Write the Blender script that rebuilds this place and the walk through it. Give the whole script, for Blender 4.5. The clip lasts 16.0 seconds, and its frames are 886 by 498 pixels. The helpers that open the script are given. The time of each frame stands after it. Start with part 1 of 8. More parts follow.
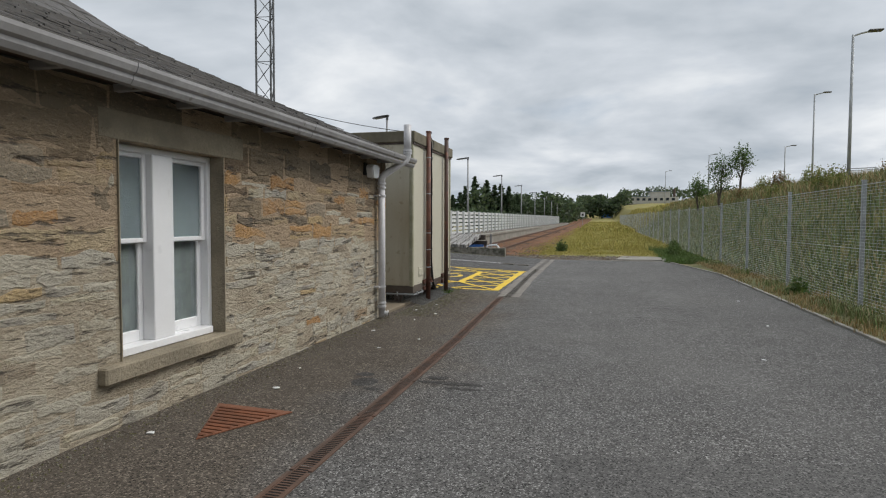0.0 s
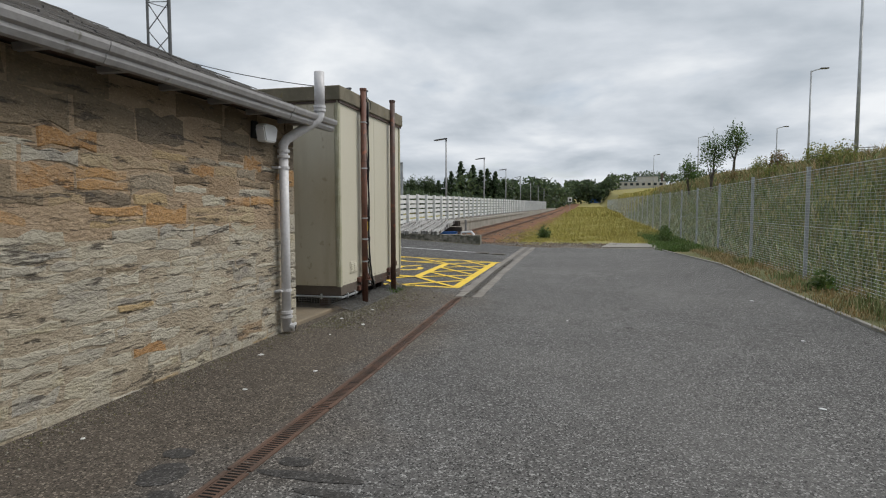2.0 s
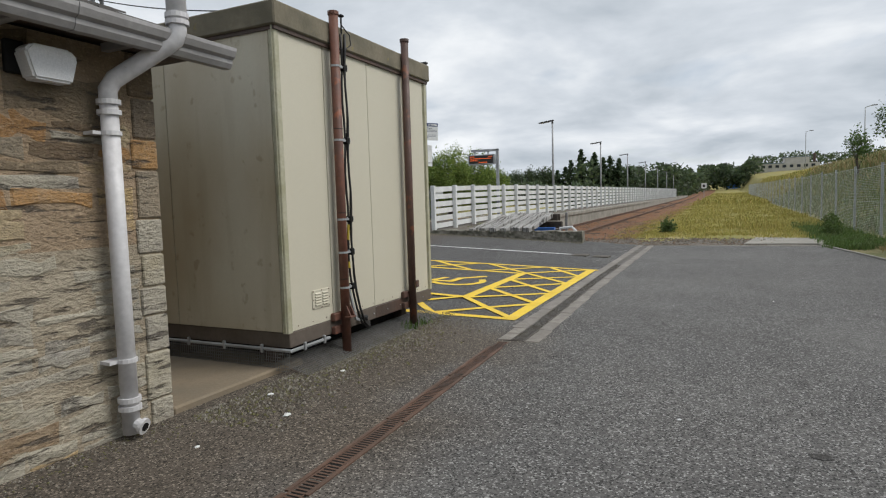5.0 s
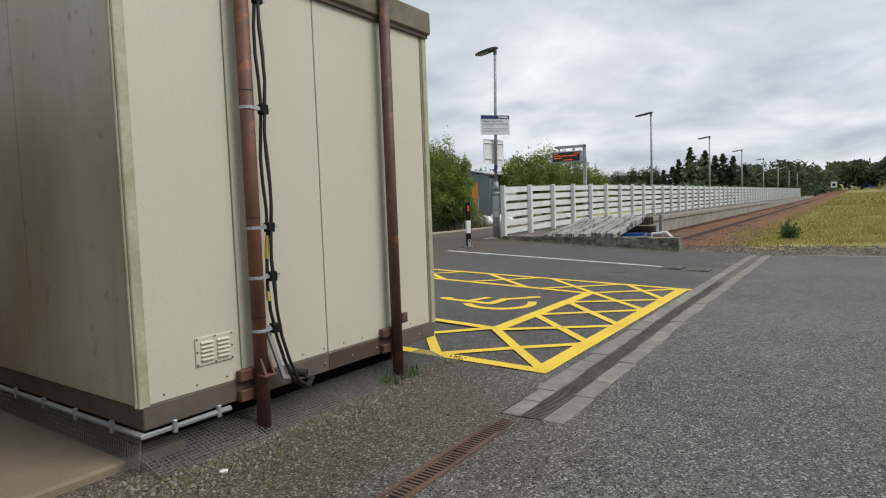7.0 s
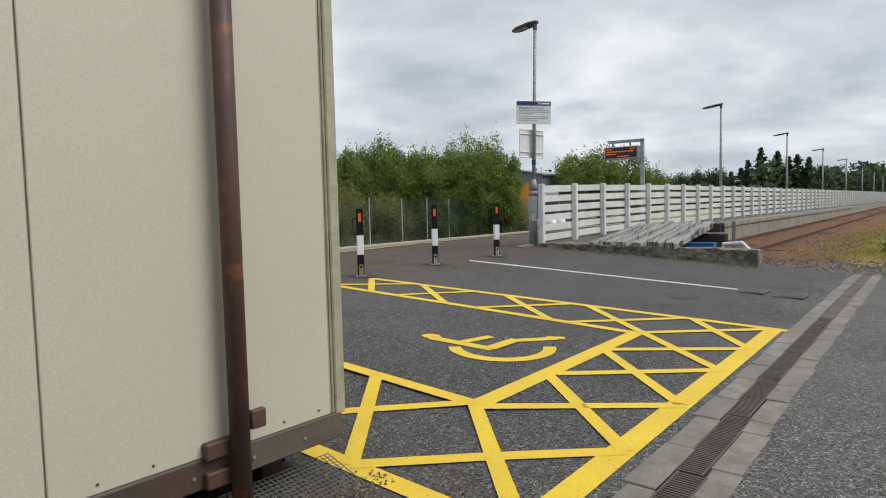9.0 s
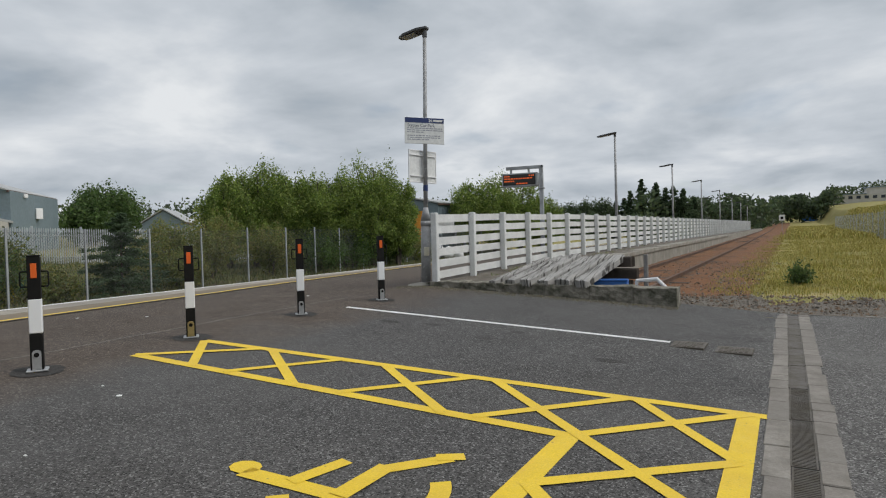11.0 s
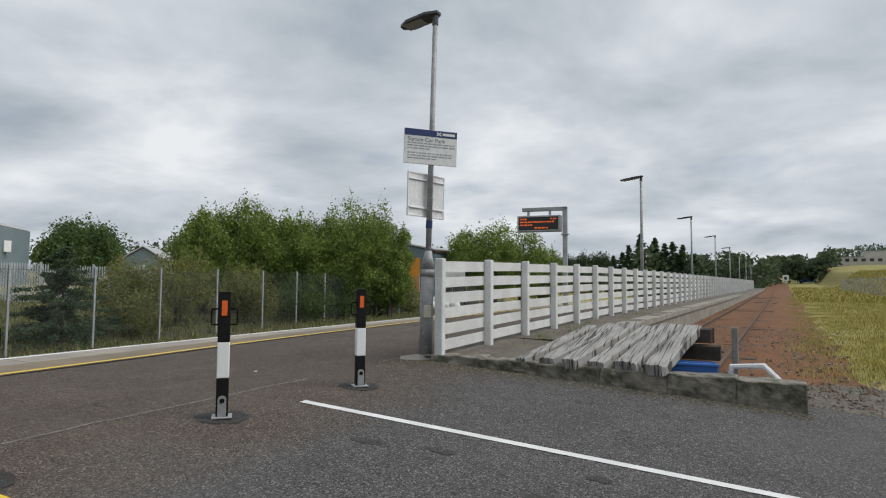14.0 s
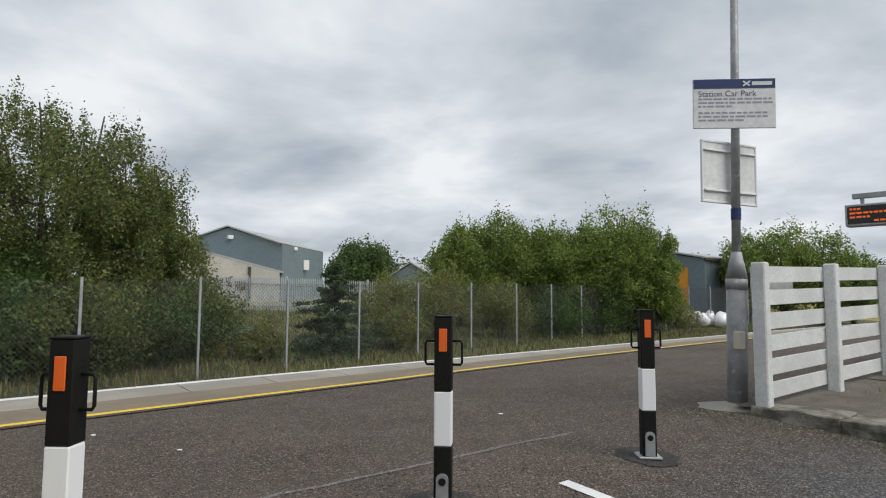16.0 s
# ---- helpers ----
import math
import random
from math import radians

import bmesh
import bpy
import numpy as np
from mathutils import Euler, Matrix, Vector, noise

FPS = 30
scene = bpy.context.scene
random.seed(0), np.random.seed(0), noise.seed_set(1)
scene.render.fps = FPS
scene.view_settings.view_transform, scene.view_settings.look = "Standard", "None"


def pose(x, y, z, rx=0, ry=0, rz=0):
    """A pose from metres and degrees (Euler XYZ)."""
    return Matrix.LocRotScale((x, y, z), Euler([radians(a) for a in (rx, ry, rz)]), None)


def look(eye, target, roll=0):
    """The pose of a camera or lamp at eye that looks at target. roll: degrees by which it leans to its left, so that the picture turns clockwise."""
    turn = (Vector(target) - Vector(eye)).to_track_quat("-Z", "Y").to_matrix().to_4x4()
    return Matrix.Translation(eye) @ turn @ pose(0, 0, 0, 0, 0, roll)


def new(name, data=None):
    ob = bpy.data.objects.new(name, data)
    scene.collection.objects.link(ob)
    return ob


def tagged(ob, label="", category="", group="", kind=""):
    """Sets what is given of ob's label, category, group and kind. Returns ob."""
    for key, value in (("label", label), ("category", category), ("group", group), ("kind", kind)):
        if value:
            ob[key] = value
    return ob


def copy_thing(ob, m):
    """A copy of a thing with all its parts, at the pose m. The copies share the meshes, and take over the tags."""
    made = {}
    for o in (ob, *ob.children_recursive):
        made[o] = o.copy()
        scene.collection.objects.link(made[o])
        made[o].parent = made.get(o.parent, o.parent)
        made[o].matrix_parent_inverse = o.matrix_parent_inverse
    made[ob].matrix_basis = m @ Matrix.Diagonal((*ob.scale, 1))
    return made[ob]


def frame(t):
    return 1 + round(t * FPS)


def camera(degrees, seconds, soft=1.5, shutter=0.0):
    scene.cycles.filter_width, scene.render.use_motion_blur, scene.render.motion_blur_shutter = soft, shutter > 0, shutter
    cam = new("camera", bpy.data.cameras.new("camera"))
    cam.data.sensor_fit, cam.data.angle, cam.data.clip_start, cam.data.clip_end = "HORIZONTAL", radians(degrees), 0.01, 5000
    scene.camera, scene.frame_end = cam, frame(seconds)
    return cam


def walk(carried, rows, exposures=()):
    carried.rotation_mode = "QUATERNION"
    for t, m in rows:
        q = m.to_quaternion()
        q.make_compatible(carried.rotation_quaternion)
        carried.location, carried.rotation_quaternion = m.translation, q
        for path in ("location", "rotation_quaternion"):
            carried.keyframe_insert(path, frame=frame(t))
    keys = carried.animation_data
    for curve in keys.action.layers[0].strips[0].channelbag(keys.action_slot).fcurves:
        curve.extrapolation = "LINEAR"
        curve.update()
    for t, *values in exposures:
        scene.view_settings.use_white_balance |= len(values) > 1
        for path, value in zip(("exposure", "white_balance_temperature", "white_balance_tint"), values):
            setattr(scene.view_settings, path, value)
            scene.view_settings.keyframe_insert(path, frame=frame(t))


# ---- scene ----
cam = camera(73.1, 16.0, 1.15)
PATH = [
    (0, (-0.083, 0.051, 1.432), (-0.589, 1.983, 1.343), 0.2),
    (0.5, (-0.032, 0.616, 1.411), (-0.513, 2.555, 1.317), 0.2),
    (1, (-0.07, 1.215, 1.405), (-0.635, 3.133, 1.347), 0.5),
    (1.5, (-0.01, 1.818, 1.369), (-0.449, 3.768, 1.293), 0.1),
    (2, (0.022, 2.409, 1.375), (-0.447, 4.349, 1.24), -0.1),
    (2.5, (0.022, 3.08, 1.355), (-0.442, 5.02, 1.207), -0.7),
    (3, (0.052, 3.652, 1.375), (-0.581, 5.542, 1.206), -0.7),
    (3.5, (0.047, 4.264, 1.382), (-0.624, 6.142, 1.225), -1.3),
    (4, (0.066, 4.854, 1.378), (-0.733, 6.681, 1.221), -1.1),
    (4.5, (0.044, 5.422, 1.375), (-0.836, 7.213, 1.239), -1.6),
    (5, (0.044, 5.992, 1.36), (-0.809, 7.794, 1.207), -1.7),
    (7.5, (-0.26, 8.802, 1.303), (-1.5, 10.366, 1.17), -1.8),
    (8, (-0.447, 9.415, 1.3), (-1.746, 10.929, 1.16), -1.5),
    (10.5, (-1.651, 11.967, 1.364), (-2.796, 13.605, 1.297), -1.2),
    (11, (-1.934, 12.427, 1.401), (-2.946, 14.151, 1.363), -1.6),
    (11.5, (-2.263, 12.836, 1.453), (-3.139, 14.633, 1.516), -2.1),
    (12, (-2.495, 13.407, 1.472), (-3.377, 15.199, 1.576), -0.9),
    (12.5, (-2.831, 13.875, 1.496), (-3.782, 15.624, 1.687), -0.2),
    (13, (-3.139, 14.353, 1.486), (-4.076, 16.11, 1.672), -0.3),
    (13.5, (-3.486, 14.755, 1.505), (-4.505, 16.469, 1.664), 0.7),
    (14, (-3.838, 15.224, 1.51), (-4.827, 16.958, 1.633), 0.4),
    (14.5, (-4.191, 15.634, 1.509), (-5.355, 17.256, 1.633), 0.5),
    (15, (-4.584, 16.089, 1.566), (-5.631, 17.79, 1.669), -0.1),
    (15.5, (-4.962, 16.487, 1.529), (-6.207, 18.049, 1.628), 0.3),
    (16, (-5.294, 16.789, 1.555), (-6.901, 17.969, 1.714), 0.3),
]
walk(cam, [(t, look(eye, target, roll)) for t, eye, target, roll in PATH],
     exposures=[(0, -0.09), (4.5, 0.02), (8, 0.03), (10.5, -0.19), (11, -0.24), (11.5, -0.24), (12, -0.36), (12.5, -0.22), (13, -0.24), (14, -0.14), (15, -0.15), (15.5, -0.17), (16, -0.07)])

# ---- light ----
world = bpy.data.worlds.new("overcast")
scene.world = world
world.use_nodes = True


def build_sky():
    nt = world.node_tree
    nt.nodes.clear()
    N, L = nt.nodes.new, nt.links.new
    out = N("ShaderNodeOutputWorld")
    bg = N("ShaderNodeBackground")
    tc = N("ShaderNodeTexCoord")
    sep = N("ShaderNodeSeparateXYZ")
    L(tc.outputs["Generated"], sep.inputs[0])
    # direction laid onto a flat cloud deck
    zc = N("ShaderNodeMath"); zc.operation = "MAXIMUM"; zc.inputs[1].default_value = 0.0
    L(sep.outputs["Z"], zc.inputs[0])
    za = N("ShaderNodeMath"); za.operation = "ADD"; za.inputs[1].default_value = 0.22
    L(zc.outputs[0], za.inputs[0])
    comb = N("ShaderNodeCombineXYZ")
    for i, ax in enumerate("XY"):
        d = N("ShaderNodeMath"); d.operation = "DIVIDE"
        L(sep.outputs[ax], d.inputs[0]); L(za.outputs[0], d.inputs[1]); L(d.outputs[0], comb.inputs[i])
    big = N("ShaderNodeTexNoise")
    big.inputs["Scale"].default_value, big.inputs["Detail"].default_value = 1.25, 6
    big.inputs["Roughness"].default_value, big.inputs["Distortion"].default_value = 0.52, 0.2
    L(comb.outputs[0], big.inputs["Vector"])
    ramp = N("ShaderNodeValToRGB")
    e = ramp.color_ramp.elements
    e[0].position, e[0].color = 0.28, (0.36, 0.43, 0.51, 1)
    e[1].position, e[1].color = 0.66, (0.93, 0.96, 0.99, 1)
    m = e.new(0.40); m.color = (0.52, 0.575, 0.635, 1)
    m = e.new(0.52); m.color = (0.68, 0.73, 0.79, 1)
    L(big.outputs["Fac"], ramp.inputs[0])
    # clear sky glimpsed in the thinnest places
    sky = N("ShaderNodeTexSky")
    sky.sky_type, sky.sun_disc = "NISHITA", False
    sky.sun_elevation, sky.sun_rotation = radians(48), radians(SUN_AZIMUTH)
    sk = N("ShaderNodeMixRGB"); sk.blend_type = "MULTIPLY"; sk.inputs[0].default_value = 1
    sk.inputs[2].default_value = (0.1, 0.1, 0.1, 1)
    L(sky.outputs[0], sk.inputs[1])
    gap = N("ShaderNodeTexNoise")
    gap.inputs["Scale"].default_value, gap.inputs["Detail"].default_value = 1.9, 4
    mp = N("ShaderNodeMapping"); mp.inputs["Location"].default_value = (4.1, 7.3, 1.0)
    L(comb.outputs[0], mp.inputs[0]); L(mp.outputs[0], gap.inputs["Vector"])
    gr = N("ShaderNodeValToRGB")
    gr.color_ramp.elements[0].position, gr.color_ramp.elements[0].color = 0.62, (0, 0, 0, 1)
    gr.color_ramp.elements[1].position, gr.color_ramp.elements[1].color = 0.8, (0.5, 0.5, 0.5, 1)
    L(gap.outputs["Fac"], gr.inputs[0])
    mix = N("ShaderNodeMixRGB")
    L(gr.outputs[0], mix.inputs[0]); L(ramp.outputs[0], mix.inputs[1]); L(sk.outputs[0], mix.inputs[2])
    L(mix.outputs[0], bg.inputs[0])
    bg.inputs[1].default_value = SKY_STRENGTH
    L(bg.outputs[0], out.inputs[0])


SKY_STRENGTH, SUN_STRENGTH, SUN_AZIMUTH = 0.97, 2.4, 68
build_sky()
sun = new("sun", bpy.data.lights.new("sun", "SUN"))
sun.data.energy, sun.data.angle, sun.data.color = SUN_STRENGTH, radians(35), (1.0, 0.97, 0.92)
sun.matrix_world = look((30, 12, 36), (0, 0, 0))

# ---- materials ----


def material(name, base, rough=0.7, metal=0.0, var=None, scale=6.0, fine=60.0, bump=0.2, bump_scale=None, spots=None,
             rand=None, dist=0.01, spec=0.5, island=False):
    """Principled material: base mixed with var by a large noise, fine grain over it, optional spots (colour, scale, threshold),
    rand: a list of colours picked by the object's (or island's) random number."""
    mat = bpy.data.materials.new(name)
    mat.use_nodes = True
    nt = mat.node_tree
    N, L = nt.nodes.new, nt.links.new
    bsdf = nt.nodes["Principled BSDF"]
    bsdf.inputs["Roughness"].default_value, bsdf.inputs["Metallic"].default_value = rough, metal
    bsdf.inputs["Specular IOR Level"].default_value = spec
    tc = N("ShaderNodeTexCoord")
    geo = N("ShaderNodeNewGeometry")
    pos = geo.outputs["Position"]

    def noise_node(sc, detail=4.0, rough_=0.55):
        n = N("ShaderNodeTexNoise")
        n.inputs["Scale"].default_value, n.inputs["Detail"].default_value, n.inputs["Roughness"].default_value = sc, detail, rough_
        L(pos, n.inputs["Vector"])
        return n.outputs["Fac"]

    def mixc(fac, a, b, mode="MIX"):
        m = N("ShaderNodeMixRGB"); m.blend_type = mode
        for i, v in enumerate((fac, a, b)):
            if hasattr(v, "links"):
                L(v, m.inputs[i])
            elif i == 0:
                m.inputs[0].default_value = v
            else:
                m.inputs[i].default_value = (*v, 1)
        return m.outputs[0]

    def ramp(src, a, b, lo=0.0, hi=1.0):
        r = N("ShaderNodeMapRange")
        r.inputs["From Min"].default_value, r.inputs["From Max"].default_value = a, b
        r.inputs["To Min"].default_value, r.inputs["To Max"].default_value = lo, hi
        L(src, r.inputs["Value"])
        return r.outputs[0]

    col = base
    if rand:
        r = N("ShaderNodeValToRGB")
        r.color_ramp.interpolation = "CONSTANT"
        els = r.color_ramp.elements
        els[0].color, els[0].position = (*rand[0], 1), 0
        els[1].color, els[1].position = (*rand[-1], 1), 1 - 1 / len(rand)
        for k in range(1, len(rand) - 1):
            els.new(k / len(rand)).color = (*rand[k], 1)
        if island:
            L(geo.outputs["Random Per Island"], r.inputs[0])
        else:
            oi = N("ShaderNodeObjectInfo"); L(oi.outputs["Random"], r.inputs[0])
        col = r.outputs[0]
    if var:
        col = mixc(ramp(noise_node(scale, 5), 0.38, 0.62), col, var)
    if spots:
        for c, sc, th in spots:
            col = mixc(ramp(noise_node(sc, 3), th, th + 0.06), col, c)
    g = noise_node(fine, 3)
    col = mixc(ramp(g, 0.3, 0.7, 0.0, 0.5), col, tuple(v * 0.62 for v in base), "MIX") if not rand else mixc(ramp(g, 0.3, 0.7, 0.0, 0.4), col, (0.12, 0.10, 0.08))
    L(col, bsdf.inputs["Base Color"])
    L(ramp(noise_node(scale * 2.3, 3), 0.3, 0.7, max(0.02, rough - 0.1), min(1, rough + 0.1)), bsdf.inputs["Roughness"])
    if bump:
        b = N("ShaderNodeBump")
        b.inputs["Strength"].default_value, b.inputs["Distance"].default_value = bump, dist
        L(noise_node(bump_scale or fine, 5, 0.6), b.inputs["Height"])
        L(b.outputs[0], bsdf.inputs["Normal"])
    return mat


def asphalt_material(name, base, var, speck, patch):
    """Worn surface dressing: dark binder with pale and dark chippings, two sizes of stain."""
    mat = material(name, base, 0.88, var=var, scale=0.55, fine=28, bump=0.55, bump_scale=75, dist=0.012, spec=0.3)
    nt = mat.node_tree
    N, L = nt.nodes.new, nt.links.new
    bsdf = nt.nodes["Principled BSDF"]
    old = bsdf.inputs["Base Color"].links[0].from_socket
    geo = N("ShaderNodeNewGeometry")
    vor = N("ShaderNodeTexVoronoi"); vor.inputs["Scale"].default_value = 105
    L(geo.outputs["Position"], vor.inputs["Vector"])
    sep = N("ShaderNodeSeparateColor"); L(vor.outputs["Color"], sep.inputs[0])
    r = N("ShaderNodeMapRange"); r.inputs["From Min"].default_value, r.inputs["From Max"].default_value = 0.72, 0.95
    L(sep.outputs[0], r.inputs["Value"])
    m = N("ShaderNodeMixRGB"); L(r.outputs[0], m.inputs[0]); L(old, m.inputs[1]); m.inputs[2].default_value = (*speck, 1)
    d = N("ShaderNodeMapRange"); d.inputs["From Min"].default_value, d.inputs["From Max"].default_value = 0.35, 0.1
    L(sep.outputs[1], d.inputs["Value"])
    m2 = N("ShaderNodeMixRGB"); L(d.outputs[0], m2.inputs[0]); L(m.outputs[0], m2.inputs[1]); m2.inputs[2].default_value = (0.03, 0.029, 0.028, 1)
    # larger chippings and hand-sized mottling
    vb = N("ShaderNodeTexVoronoi"); vb.inputs["Scale"].default_value = 46
    L(geo.outputs["Position"], vb.inputs["Vector"])
    sb = N("ShaderNodeSeparateColor"); L(vb.outputs["Color"], sb.inputs[0])
    nb = N("ShaderNodeTexNoise"); nb.inputs["Scale"].default_value, nb.inputs["Detail"].default_value, nb.inputs["Roughness"].default_value = 7, 6, 0.7
    L(geo.outputs["Position"], nb.inputs["Vector"])
    for src, lo, hi, to0, to1 in ((sb.outputs[2], 0.0, 1.0, 0.84, 1.17), (nb.outputs["Fac"], 0.3, 0.7, 0.85, 1.15)):
        g = N("ShaderNodeMapRange")
        for key, val in (("From Min", lo), ("From Max", hi), ("To Min", to0), ("To Max", to1)):
            g.inputs[key].default_value = val
        L(src, g.inputs["Value"])
        mg = N("ShaderNodeMixRGB"); mg.blend_type = "MULTIPLY"; mg.inputs[0].default_value = 1
        L(m2.outputs[0], mg.inputs[1]); L(g.outputs[0], mg.inputs[2])
        m2 = mg
    n = N("ShaderNodeTexNoise"); n.inputs["Scale"].default_value, n.inputs["Detail"].default_value = 0.23, 6
    L(geo.outputs["Position"], n.inputs["Vector"])
    rr = N("ShaderNodeMapRange"); rr.inputs["From Min"].default_value, rr.inputs["From Max"].default_value = 0.5, 0.62
    rr.inputs["To Max"].default_value = 0.3
    L(n.outputs["Fac"], rr.inputs["Value"])
    m3 = N("ShaderNodeMixRGB"); L(rr.outputs[0], m3.inputs[0]); L(m2.outputs[0], m3.inputs[1]); m3.inputs[2].default_value = (*patch, 1)
    L(m3.outputs[0], bsdf.inputs["Base Color"])
    return mat


def plain(name, base, rough=0.5, metal=0.0, emit=0.0):
    mat = bpy.data.materials.new(name)
    mat.use_nodes = True
    b = mat.node_tree.nodes["Principled BSDF"]
    b.inputs["Base Color"].default_value, b.inputs["Roughness"].default_value, b.inputs["Metallic"].default_value = (*base, 1), rough, metal
    if emit:
        b.inputs["Emission Color"].default_value, b.inputs["Emission Strength"].default_value = (*base, 1), emit
    return mat


M_ASPHALT = asphalt_material("asphalt", (0.125, 0.12, 0.115), (0.098, 0.094, 0.091), (0.3, 0.295, 0.285), (0.15, 0.145, 0.138))
M_PATCH = asphalt_material("asphalt_patch", (0.12, 0.117, 0.112), (0.1, 0.097, 0.094), (0.2, 0.19, 0.185), (0.13, 0.126, 0.12))
M_JOINT = asphalt_material("sealed_joint_grit", (0.2, 0.185, 0.165), (0.15, 0.14, 0.125), (0.32, 0.3, 0.27), (0.18, 0.17, 0.15))
M_CONCRETE = material("concrete", (0.34, 0.32, 0.28), 0.9, var=(0.22, 0.21, 0.18), scale=1.6, fine=45, bump=0.5, dist=0.012)
M_CONCRETE_DARK = material("mossy_concrete", (0.27, 0.25, 0.21), 0.95, var=(0.06, 0.062, 0.04), scale=6, fine=30, bump=0.9, bump_scale=14, dist=0.03)
M_COPING = material("coping", (0.36, 0.33, 0.28), 0.9, var=(0.26, 0.24, 0.21), scale=1.2, fine=40, bump=0.3)
M_SETT = material("sett", (0.27, 0.25, 0.225), 0.9, rand=[(0.27, 0.25, 0.225), (0.23, 0.215, 0.195), (0.3, 0.28, 0.25), (0.25, 0.23, 0.21)], var=(0.19, 0.175, 0.155), scale=5, fine=60, bump=0.5)
M_YELLOW = material("yellow_paint", (0.86, 0.6, 0.035), 0.65, var=(0.78, 0.53, 0.04), scale=3.0, fine=90, bump=0.6, bump_scale=75, dist=0.008, spots=[((0.25, 0.2, 0.08), 38, 0.68)])
M_WHITE_LINE = material("white_line_paint", (0.8, 0.8, 0.79), 0.7, var=(0.68, 0.68, 0.67), scale=4, fine=90, bump=0.5, bump_scale=75, dist=0.008)
M_WHITE = material("weathered_white_paint", (0.74, 0.75, 0.74), 0.65, var=(0.6, 0.61, 0.6), scale=2.2, fine=35, bump=0.25, spots=[((0.3, 0.27, 0.24), 9.0, 0.7)])
M_UPVC = material("white_gloss_paint", (0.86, 0.86, 0.87), 0.35, var=(0.83, 0.83, 0.84), scale=3, fine=150, bump=0.05)
M_GUTTER = material("gutter_grey_paint", (0.36, 0.35, 0.35), 0.45, var=(0.28, 0.27, 0.265), scale=2.6, fine=25, bump=0.15, spots=[((0.17, 0.16, 0.13), 7, 0.66)])
M_PIPE = material("painted_iron_pipe", (0.66, 0.65, 0.66), 0.45, var=(0.58, 0.57, 0.58), scale=2.6, fine=25, bump=0.15, spots=[((0.22, 0.18, 0.13), 11, 0.72)])
M_SLATE = material("slate", (0.1, 0.098, 0.1), 0.7, var=(0.07, 0.068, 0.066), rand=[(0.085, 0.083, 0.085), (0.065, 0.063, 0.064), (0.105, 0.1, 0.1), (0.075, 0.07, 0.066)], scale=4, fine=30, bump=0.6, spots=[((0.2, 0.2, 0.18), 12, 0.68)], island=True)
STONES_WARM = [(0.46, 0.25, 0.09), (0.42, 0.30, 0.16), (0.33, 0.22, 0.12), (0.45, 0.34, 0.19), (0.42, 0.22, 0.08), (0.30, 0.24, 0.16), (0.24, 0.18, 0.11), (0.46, 0.32, 0.15)]
STONES_GREY = [(0.36, 0.32, 0.24), (0.30, 0.28, 0.23), (0.42, 0.38, 0.28), (0.27, 0.25, 0.21), (0.38, 0.33, 0.22), (0.33, 0.31, 0.27), (0.44, 0.41, 0.33), (0.24, 0.22, 0.19)]


def stone_material(name, cols, smear, lime=(0.47, 0.42, 0.33)):
    """Bedded flagstone: its own colour, lime smeared over it, flecks of lichen, and painted shadow lines of thin beds
    and pits.
    """
    mat = material(name, cols[0], 0.93, rand=cols, var=None, scale=7, fine=70, bump=0)
    nt = mat.node_tree
    N, L = nt.nodes.new, nt.links.new
    bsdf = nt.nodes["Principled BSDF"]
    col = bsdf.inputs["Base Color"].links[0].from_socket
    geo = N("ShaderNodeNewGeometry")

    def tex(scale, sx, sy, sz, a, b, top=1.0, detail=6):
        mp = N("ShaderNodeMapping"); mp.inputs["Scale"].default_value = (sx, sy, sz)
        L(geo.outputs["Position"], mp.inputs[0])
        n = N("ShaderNodeTexNoise"); n.inputs["Scale"].default_value, n.inputs["Detail"].default_value, n.inputs["Roughness"].default_value = scale, detail, 0.65
        L(mp.outputs[0], n.inputs["Vector"])
        r = N("ShaderNodeMapRange"); r.inputs["From Min"].default_value, r.inputs["From Max"].default_value, r.inputs["To Max"].default_value = a, b, top
        L(n.outputs["Fac"], r.inputs["Value"])
        return r.outputs[0], n.outputs["Fac"]

    def over(fac, src, colour):
        m = N("ShaderNodeMixRGB"); L(fac, m.inputs[0]); L(src, m.inputs[1]); m.inputs[2].default_value = (*colour, 1)
        return m.outputs[0]
    col = over(tex(3.0, 1, 1, 1.5, smear, smear + 0.14, 0.8)[0], col, lime)
    col = over(tex(1.1, 1, 1, 1.3, 0.5, 0.64, 0.5)[0], col, tuple(v * 0.82 for v in lime))
    # shadow lines along the bedding, painted as dark horizontal streaks
    bed_shadows = tex(3.2, 1, 1, 6.5, 0.58, 0.64, 0.85)[0]
    col = over(bed_shadows, col, (0.1, 0.085, 0.07))
    col = over(tex(34, 1, 1, 1.6, 0.56, 0.68, 0.6)[0], col, tuple(min(0.7, v * 1.35) for v in lime))
    # shade in small pits, painted as dark specks
    col = over(tex(17, 1, 1, 3.2, 0.61, 0.69, 0.5)[0], col, (0.15, 0.125, 0.095))
    L(col, bsdf.inputs["Base Color"])
    add = N("ShaderNodeMath"); add.operation = "MULTIPLY_ADD"; add.inputs[1].default_value = -0.55
    L(bed_shadows, add.inputs[0]); L(tex(20, 1, 1, 2.0, 0, 1)[1], add.inputs[2])
    b = N("ShaderNodeBump"); b.inputs["Strength"].default_value, b.inputs["Distance"].default_value = 1.0, 0.04
    L(add.outputs[0], b.inputs["Height"]); L(b.outputs[0], bsdf.inputs["Normal"])
    return mat


